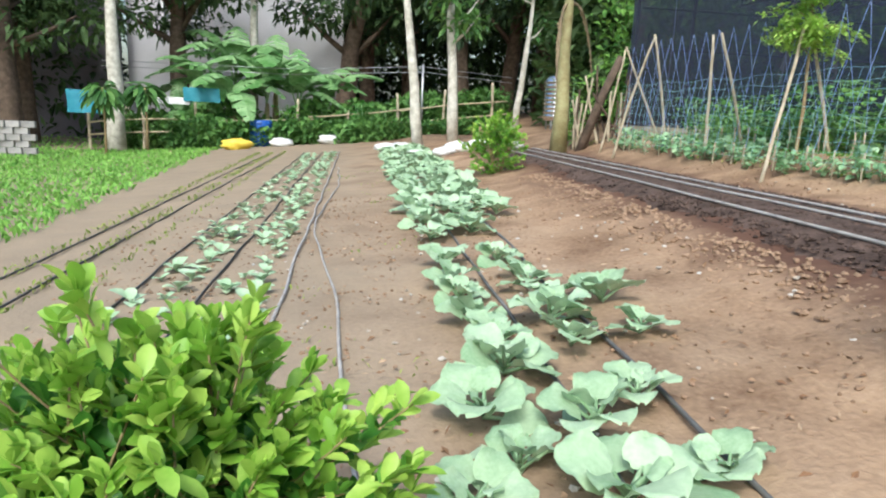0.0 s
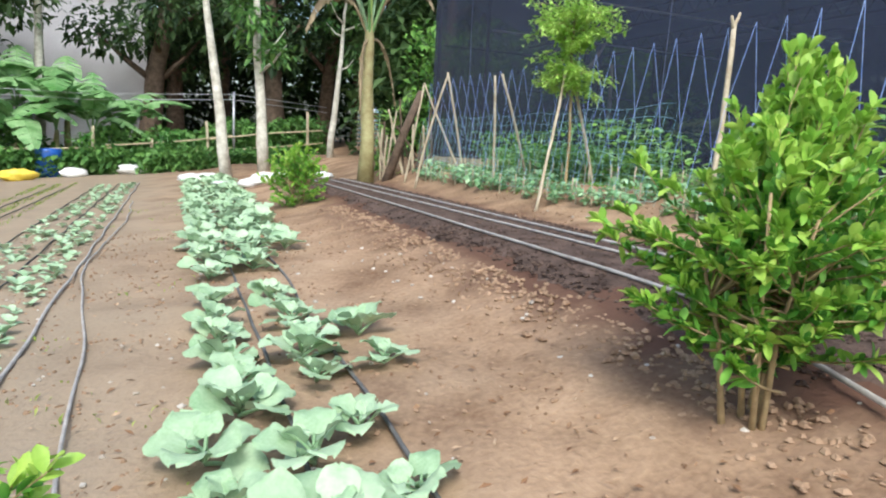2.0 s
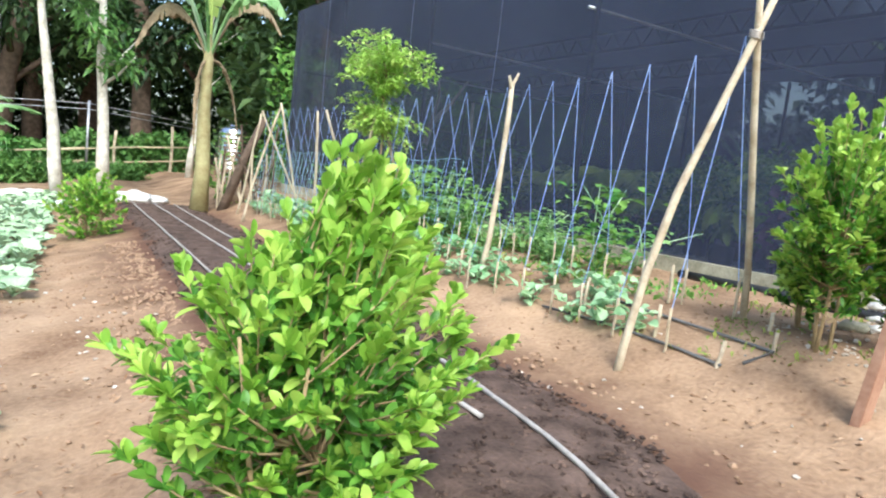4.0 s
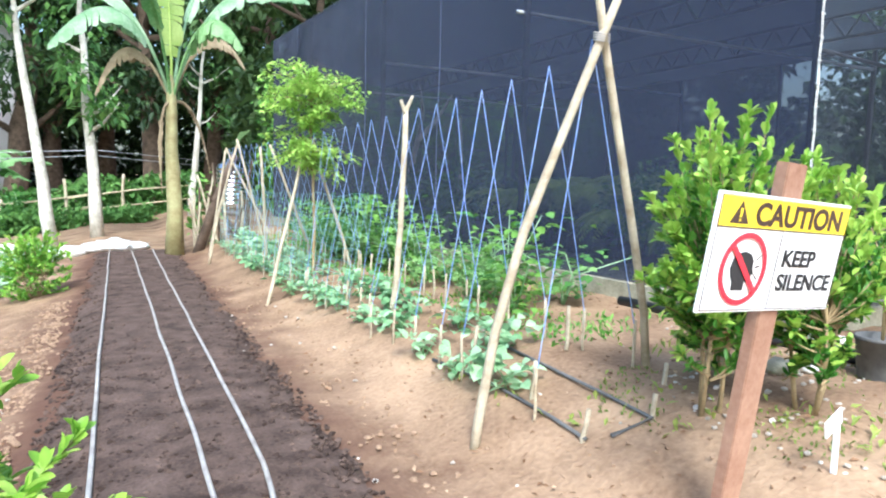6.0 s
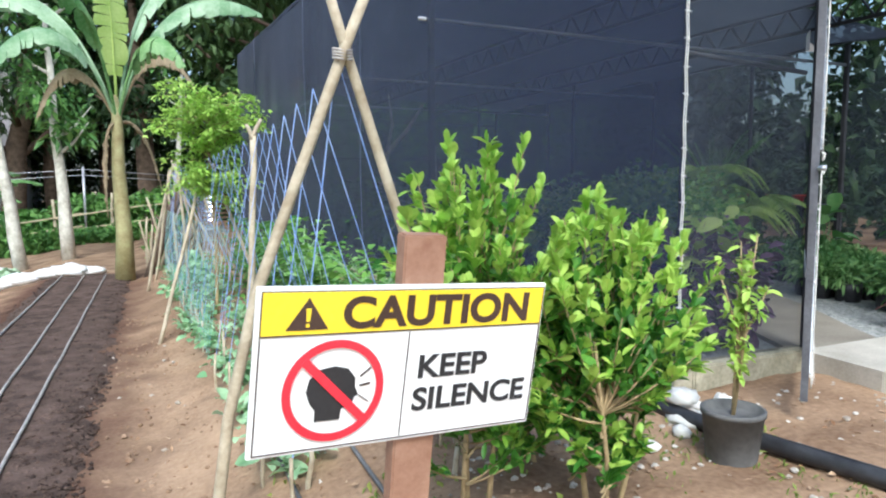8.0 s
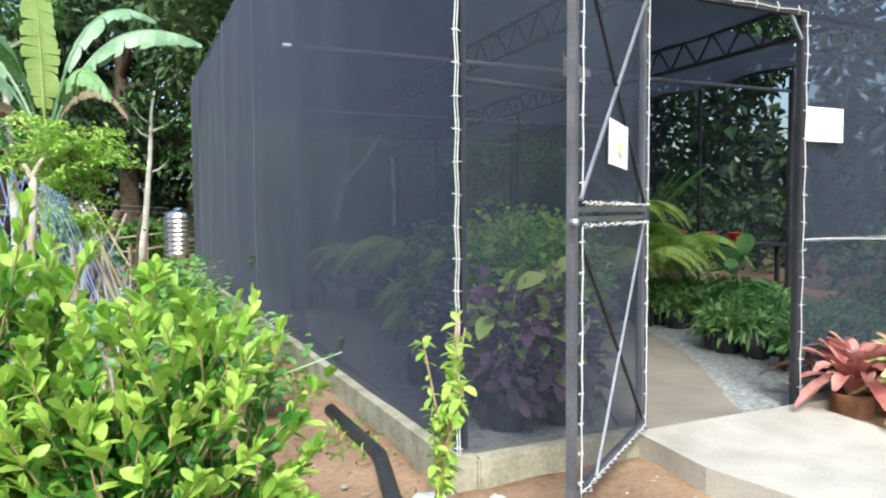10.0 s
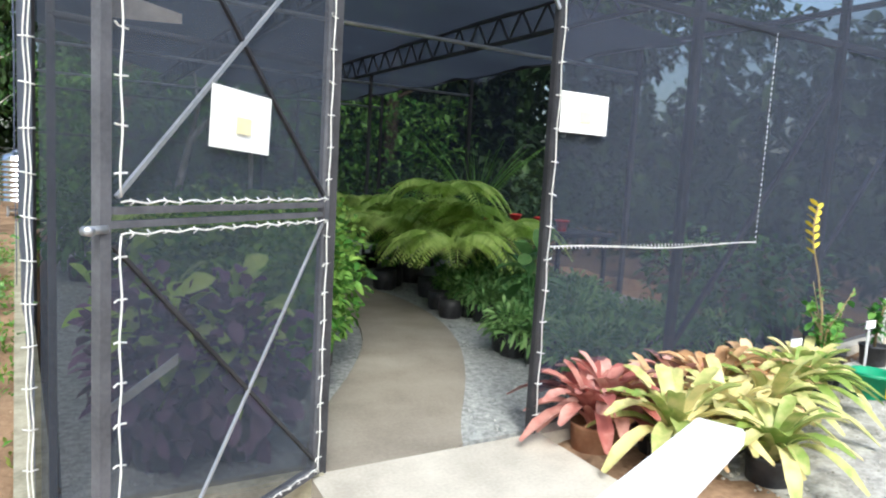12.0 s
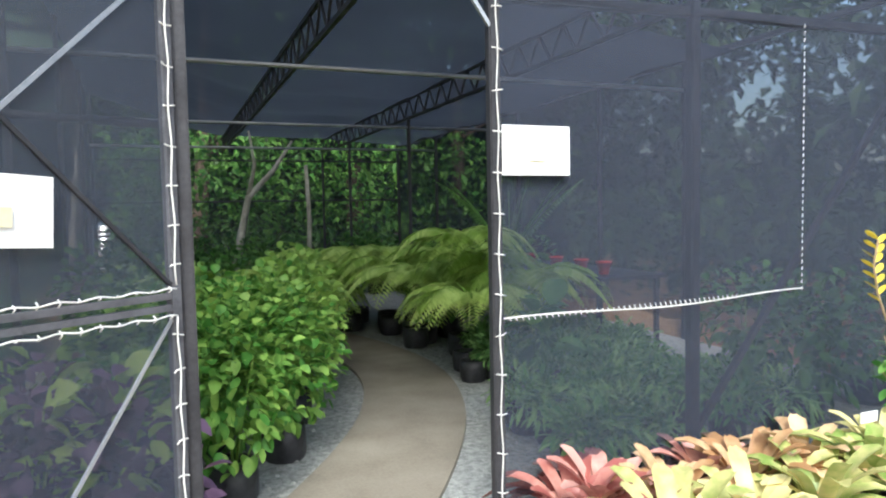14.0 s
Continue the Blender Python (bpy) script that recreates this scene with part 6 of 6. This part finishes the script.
# ---- water tank ----
tank = thing("water_tank", "ribbed stainless steel water tank on a stand", "water tank", g(6.7, 21.4))
prof = [(0.001, 0.26), (0.40, 0.26), (0.44, 0.30)]
for i in range(9):
    z = 0.36 + i * 0.135
    prof += [(0.44, z), (0.475, z + 0.03), (0.475, z + 0.07), (0.44, z + 0.10)]
prof += [(0.44, 1.60), (0.30, 1.70), (0.16, 1.74), (0.16, 1.79), (0.001, 1.80)]
part("drum", make_mesh("drum", *lathe(prof, 32), STAINLESS, True), tank)
for k in range(4):
    a = math.pi / 4 + k * math.pi / 2
    part("leg", Geo().add(*bar((0.38 * math.cos(a), 0.38 * math.sin(a), -0.1), (0.36 * math.cos(a), 0.36 * math.sin(a), 0.27), 0.045)).mesh("leg", STEEL_PALE), tank)
for k in range(4):
    a, b = math.pi / 4 + k * math.pi / 2, math.pi / 4 + (k + 1) * math.pi / 2
    part("stretcher", Geo().add(*bar((0.37 * math.cos(a), 0.37 * math.sin(a), 0.14), (0.37 * math.cos(b), 0.37 * math.sin(b), 0.14), 0.03)).mesh("stretcher", STEEL_PALE), tank)

# ---- dead stump and stacked sticks beside the banana ----
stump = thing("leaning_log", "dry brown log leaning among stacked sticks", "log", g(4.75, 13.3))
into(stump, "log", Geo().add(*tube([g(4.62, 13.3, -0.05), (5.0, 13.33, 0.6), (5.37, 13.36, 1.45)], (0.10, 0.09, 0.08), 10, 0.12)), BARK)
for k in range(16):
    x, y = rng.uniform(4.6, 5.7), rng.uniform(13.1, 13.9)
    into(stump, "stick", Geo().add(*crooked(g(x, y, -0.05), (x + rng.normal(0, 0.25), y + rng.normal(0, 0.1), rng.uniform(0.5, 1.4)), 0.03, 0.02, 0.03)), POLE if k % 2 else BARK)


# ---- background ----
def tree_(at, h, r, crown, n, leaf, label, bark=BARK, lean=(0, 0), m=FOREST, limbs_=7, clear_to=0.4, name="tree"):
    ob = thing(name, label, "tree", at)
    gm_ = Geo()
    top = np.array([lean[0], lean[1], h])
    s = np.linspace(0, 1, 9)[:, None]
    trunk = s * top + np.concatenate([[[0, 0, -0.2]], rng.normal(0, 0.02 * h / 6, (8, 3)) * (1, 1, 0)])
    gm_.add(*tube(trunk, np.linspace(r * 1.25, r * 0.35, 9), 10, 0.08))
    P, D = [], []
    for k in range(limbs_):
        s0 = rng.uniform(clear_to, 0.95)
        b = s0 * top
        a = rng.uniform(0, 6.28)
        e = b + np.array([math.cos(a) * crown * rng.uniform(0.5, 1), math.sin(a) * crown * rng.uniform(0.5, 1), rng.uniform(0.2, 1.0) * crown])
        gm_.add(*tube([b, (b + e) / 2 + (0, 0, -0.1), e], (r * 0.4, r * 0.25, r * 0.08), 6, 0.1))
        for _ in range(3):
            c = b + (e - b) * rng.uniform(0.5, 1.1) + rng.normal(0, crown * 0.15, 3)
            p, d = blob_points(max(4, n // (limbs_ * 3)), c, np.array([0.42, 0.42, 0.27]) * crown, 0.25)
            P.append(p), D.append(d + rng.normal(0, 0.7, p.shape))
    part("trunk", gm_.mesh("trunk", bark, True), ob)
    if n:
        P, D = np.concatenate(P), np.concatenate(D)
        L = leaf * rng.uniform(0.6, 1.25, len(P))
        v, f = leaves(P, D, L, L * 0.5, False, 0.3)
        tagged(part("crown", make_mesh("crown", v, f, m), ob), kind="stuff")
    return ob


# pale trunks near the fence
tree_(g(-8.3, 26.0), 8.5, 0.26, 1.6, 900, 0.3, "pale-barked forked tree beside the grass", WHITE_BARK, (0.0, 0), UNDER, 5, 0.75)
tree_(g(-4.1, 30.2), 9.5, 0.2, 1.6, 700, 0.3, "pale slender tree trunk behind the banana leaves", WHITE_BARK, (0.3, 0), UNDER, 4, 0.8)
tree_(g(1.9, 18.7), 6.6, 0.13, 1.3, 800, 0.25, "white-barked tree leaning beside the rows", WHITE_BARK, (-0.75, 0), UNDER, 5, 0.8)
tree_(g(2.9, 19.0), 6.4, 0.14, 1.2, 900, 0.28, "grey-barked slender tree beside the rows", WHITE_BARK, (-0.3, 0.3), UNDER, 9, 0.35)
tree_(g(5.6, 22.5), 5.5, 0.1, 0.9, 200, 0.25, "crooked slender tree beside the net", WHITE_BARK, (0.5, 0), UNDER, 4, 0.4)
# dark woods behind
wood = [(-12.0, 26.5, 9, 0.35), (-7.0, 30.5, 11, 0.35), (-0.3, 33, 12, 0.42), (1.2, 37, 12, 0.4), (5.2, 31, 11, 0.4), (7.6, 33, 12, 0.35), (9.5, 28, 11, 0.35), (12.5, 26, 12, 0.35), (15.5, 29, 11, 0.3), (18.5, 25, 12, 0.3), (20, 20, 11, 0.3), (-13, 30, 11, 0.4), (-17, 25, 10, 0.35), (-20, 18, 10, 0.35), (3.4, 38, 13, 0.4), (10.5, 36, 13, 0.4), (16, 36, 13, 0.4), (24, 28, 13, 0.4), (-23, 32, 12, 0.4), (14, 21, 10, 0.25), (9.2, 21.5, 9, 0.22), (17, 19.5, 9, 0.22)]
for x, y, h, r in wood:
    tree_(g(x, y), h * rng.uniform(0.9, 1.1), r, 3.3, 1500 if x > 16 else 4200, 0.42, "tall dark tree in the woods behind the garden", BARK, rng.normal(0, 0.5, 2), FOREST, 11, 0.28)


def thicket(name, label, n, fx, leaf, m, category="undergrowth"):
    P = np.array([fx() for _ in range(n)])
    D = rng.normal(0, 1, (n, 3)) + (0, -0.4, 0.5)
    L = leaf * rng.uniform(0.5, 1.3, n)
    v, f = leaves(P, D, L, L * 0.5, False, 0.3)
    return solid(name, make_mesh(name, v, f, m), label, category, kind="stuff")


def wall_pt(x0, x1, y, depth, top, power=1.0):
    def fx():
        x = rng.uniform(x0, x1)
        yy = y + rng.uniform(0, depth)
        lim = top * (0.65 + 0.5 * noise.noise(Vector((x * 0.5, y, 0))))
        return (x, yy, zg(x, yy) + max(0.05, lim) * rng.random() ** power)
    return fx


thicket("undergrowth", "low leafy undergrowth along the fence", 9000, wall_pt(-9, 6.6, 27.0, 2.0, 2.2), 0.34, UNDER)
thicket("undergrowth", "tangled plants at the foot of the fence", 2600, wall_pt(-0.5, 4.6, 24.6, 1.6, 0.8), 0.26, UNDER)
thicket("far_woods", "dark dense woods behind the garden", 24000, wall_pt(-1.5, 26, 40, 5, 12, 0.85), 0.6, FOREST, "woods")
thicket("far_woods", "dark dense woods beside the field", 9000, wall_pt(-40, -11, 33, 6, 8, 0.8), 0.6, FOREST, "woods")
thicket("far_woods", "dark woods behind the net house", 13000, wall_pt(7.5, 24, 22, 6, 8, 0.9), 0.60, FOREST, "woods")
def clumped_woods():
    """Crowns in dense clumps, with ragged gaps of sky between the trunks and a falling skyline to the south."""
    while True:
        x, y, z = 18.5 + rng.uniform(0, 7), rng.uniform(-10, 26), 0.3 + 10.5 * rng.random()
        u = 0.77 * y - 0.64 * (x - 21.5)
        near_gap = math.exp(-((u - 9.5) / 4.2) ** 2 - ((z - 4.4) / 1.7) ** 2)
        top = 4.6 + 1.6 * noise.noise(Vector((y * 0.35, 3, 0))) + 0.55 * max(0, y - 8)
        if z < top and noise.noise(Vector((u * 0.5, z * 0.6, 7))) + 0.65 * noise.noise(Vector((u * 1.9, z * 2.2, 2))) > -0.62 + 0.64 * near_gap:
            return (x, y, z)


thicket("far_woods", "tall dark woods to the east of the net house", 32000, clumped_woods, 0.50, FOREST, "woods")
thicket("hedge", "green shrubs behind the net house", 6000, lambda: (rng.uniform(7, 19), rng.uniform(17.2, 20), zg(12, 18) + 3.6 * rng.random() ** 1.2), 0.30, SHRUB)
thicket("undergrowth", "leafy plants before the fence", 4200, wall_pt(-6.5, 0.6, 25.4, 1.1, 1.5), 0.30, UNDER)
thicket("hedge", "low dark shrubs outside the east net", 5000, lambda: (14.4 + rng.uniform(0, 3.6), rng.uniform(-1, 17), 0.35 + 1.3 * rng.random() ** 1.4), 0.28, FOREST)
thicket("hedge", "dark bushes beside the net house", 7000, lambda: (18.5 + rng.uniform(0, 3), rng.uniform(-4, 22), 0.4 + 1.6 * rng.random()), 0.4, FOREST)

# fence of bamboo rails
fence = thing("bamboo_fence", "low fence of bamboo rails on posts", "fence", g(0, 26.6), kind="structure")
for k in range(2):
    for x0 in (-9.5, -5.5, -1.5, 2.0):
        into(fence, "rail", Geo().add(*crooked((x0, 26.6, zg(x0, 26.6) + 0.55 + 0.45 * k), (x0 + 4.3, 26.6, zg(x0 + 4.3, 26.6) + 0.5 + 0.45 * k + rng.normal(0, 0.05)), 0.032, 0.028, 0.06)), BAMBOO)
for x in np.arange(-9.5, 6.5, 1.9):
    into(fence, "post", Geo().add(*crooked(g(x, 26.75, -0.2), g(x, 26.75, 1.7 if int(x) % 2 else 1.2), 0.06, 0.05, 0.02)), POLE)
wires = thing("fence_wires", "thin wires strung between poles before the woods", "wire", g(2.6, 26.9))
for dz in (2.55, 2.75):
    into(wires, "wire", Geo().add(*tube([(-9, 26.9, zg(-9, 26.9) + dz + 0.5), (-2, 26.9, 1.2 + dz - 2.45), (2.9, 26.9, 1.5 + dz - 2.4), (6.5, 26.9, 1.05 + dz - 2.2)], 0.012, 5)), STEEL_PALE)
into(wires, "pole", Geo().add(*bar(g(2.9, 26.9, -0.2), (2.9, 26.9, 1.95), 0.08)), STEEL_PALE)

# building
house = thing("building", "grey plastered building behind the trees", "building", (-9, 36, 0))
into(house, "wall", Geo().add(*box(-10.4, -0.2, 35, 35.3, -2, 8)), WALL_GREY, "", False)
into(house, "wall", Geo().add(*box(-10.4, -10.1, 35.3, 44, -2, 8)), WALL_GREY, "", False)
into(house, "wall", Geo().add(*box(-0.5, -0.2, 35.3, 44, -2, 8)), WALL_GREY, "", False)
into(house, "annex_wall", Geo().add(*box(-16.5, -10.45, 34, 34.3, -2, 7.5)), WALL_DARK, "dark grey cladding", False)
into(house, "roof", Geo().add([(-17, 33.5, 7.8), (0.4, 33.5, 8.0), (0.4, 44, 10), (-17, 44, 10), (-17, 33.5, 7.95), (0.4, 33.5, 8.15), (0.4, 44, 10.15), (-17, 44, 10.15)], [(3, 2, 1, 0), (4, 5, 6, 7), (0, 1, 5, 4), (1, 2, 6, 5), (2, 3, 7, 6), (3, 0, 4, 7)]), ROOFING, "", False)
wnd = into(house, "window", Geo().add(*box(-8.7, -6.9, 34.93, 34.98, 3.3, 4.9)), GLASS_DARK, "window with white bars", False)
for x in np.linspace(-8.7, -6.9, 7):
    into(house, "window_bar", Geo().add(*box(x - 0.03, x + 0.03, 34.86, 34.92, 3.3, 4.9)), SIGN_WHITE, "", False)
for z in (3.3, 3.85, 4.4, 4.9):
    into(house, "window_bar", Geo().add(*box(-8.7, -6.9, 34.80, 34.85, z - 0.03, z + 0.03)), SIGN_WHITE, "", False)

# block wall, sheets, drums and sacks
bw = thing("block_wall", "low wall of bare grey concrete blocks", "wall", g(-12.5, 21.5), kind="structure")
BLK = make_mesh("block", *box(-0.195, 0.195, -0.08, 0.08, 0, 0.19, 0.01), BLOCK)
for j in range(6):
    for i in range(12):
        q = part("block", BLK, bw)
        q.location = (-1.8 + i * 0.4 + (0.2 if j % 2 else 0), 0.9 * (i / 12), j * 0.2 - 0.1)
for x, y, w, h, z, m, lab in ((-9.9, 25.9, 1.5, 0.8, 1.35, TEAL, "teal plastic sheet hung on the fence"), (-6.0, 26.2, 1.3, 0.5, 1.75, TEAL, "pale blue sheet on the fence"), (-7.0, 26.3, 1.2, 0.25, 1.7, WHITE_BAG, "white sack over the fence rail")):
    nn = 8
    v = [(w * i / nn, 0.05 * math.sin(i * 1.7 + j), h * j / 4) for j in range(5) for i in range(nn + 1)]
    f = [(j * (nn + 1) + i, j * (nn + 1) + i + 1, (j + 1) * (nn + 1) + i + 1, (j + 1) * (nn + 1) + i) for j in range(4) for i in range(nn)]
    ob = solid("plastic_sheet", make_mesh("plastic_sheet", v, f, m, True), lab, "sheet")
    ob.location = (x, y, zg(x, y) + z)
drum = thing("blue_drum", "blue plastic drum among the plants", "drum", g(-3.2, 25.9))
part("body", make_mesh("body", *lathe([(0.001, 0), (0.36, 0), (0.40, 0.05), (0.42, 0.3), (0.40, 0.33), (0.42, 0.36), (0.42, 0.62), (0.40, 0.65), (0.42, 0.68), (0.40, 0.92), (0.36, 0.96), (0.001, 0.96)], 24), BLUE, True), drum)
for x, y, r, m, lab in ((-3.85, 24.4, 0.38, YELLOW_BAG, "full yellow sack lying on the soil"), (-0.6, 25.3, 0.34, WHITE_BAG, "white plastic sack at the end of the rows"), (2.0, 14.6, 0.2, WHITE_BAG, "white plastic sack at the end of the rows"), (2.35, 14.75, 0.24, WHITE_BAG, "white plastic sack at the end of the rows"), (2.8, 14.9, 0.2, WHITE_BAG, "white plastic sack at the end of the rows"), (3.2, 14.9, 0.26, WHITE_BAG, "white plastic sack at the end of the rows"), (3.6, 14.85, 0.18, WHITE_BAG, "white plastic sack at the end of the rows"), (1.5, 14.9, 0.2, WHITE_BAG, "white plastic sack at the end of the rows"), (1.0, 18.3, 0.24, WHITE_BAG, "white plastic sack behind the cabbages"), (1.45, 18.4, 0.22, WHITE_BAG, "white plastic sack behind the cabbages"), (-2.4, 25.2, 0.3, WHITE_BAG, "white plastic sack at the end of the rows")):
    v, f = lump(r, 0.55, 0.2, 8, 11)
    ob = solid("sack", make_mesh("sack", [(q[0] * 1.5, q[1], q[2]) for q in v], f, m, True), lab, "sack", "sacks at the rows' end")
    ob.matrix_basis = pose(*g(x, y, r * 0.42), 0, 0, rng.uniform(-40, 40))
for x, y in ((-8.0, 23.8), (-6.9, 24.6)):
    ob = thing("papaya_sapling", "young papaya with drooping leaves on a thin trunk", "tree", g(x, y))
    part("trunk", Geo().add(*tube([(0, 0, -0.1), (0.03, 0, 1.0), (0, 0, 2.2)], (0.05, 0.04, 0.03), 8)).mesh("trunk", TWIG, True), ob)
    P, d = blob_points(60, (0, 0, 2.1), (0.25, 0.25, 0.2), 0.4)
    v, f = leaves(P, d * (1, 1, 0.3), 0.6, 0.2, True, 0.7)
    tagged(part("crown", make_mesh("crown", v, f, UNDER, True), ob), kind="stuff")
for x, y in ((-2.2, 26.2), (0.4, 26.0), (4.9, 14.5)):
    plant_out(TALL, x, y, 1.9)
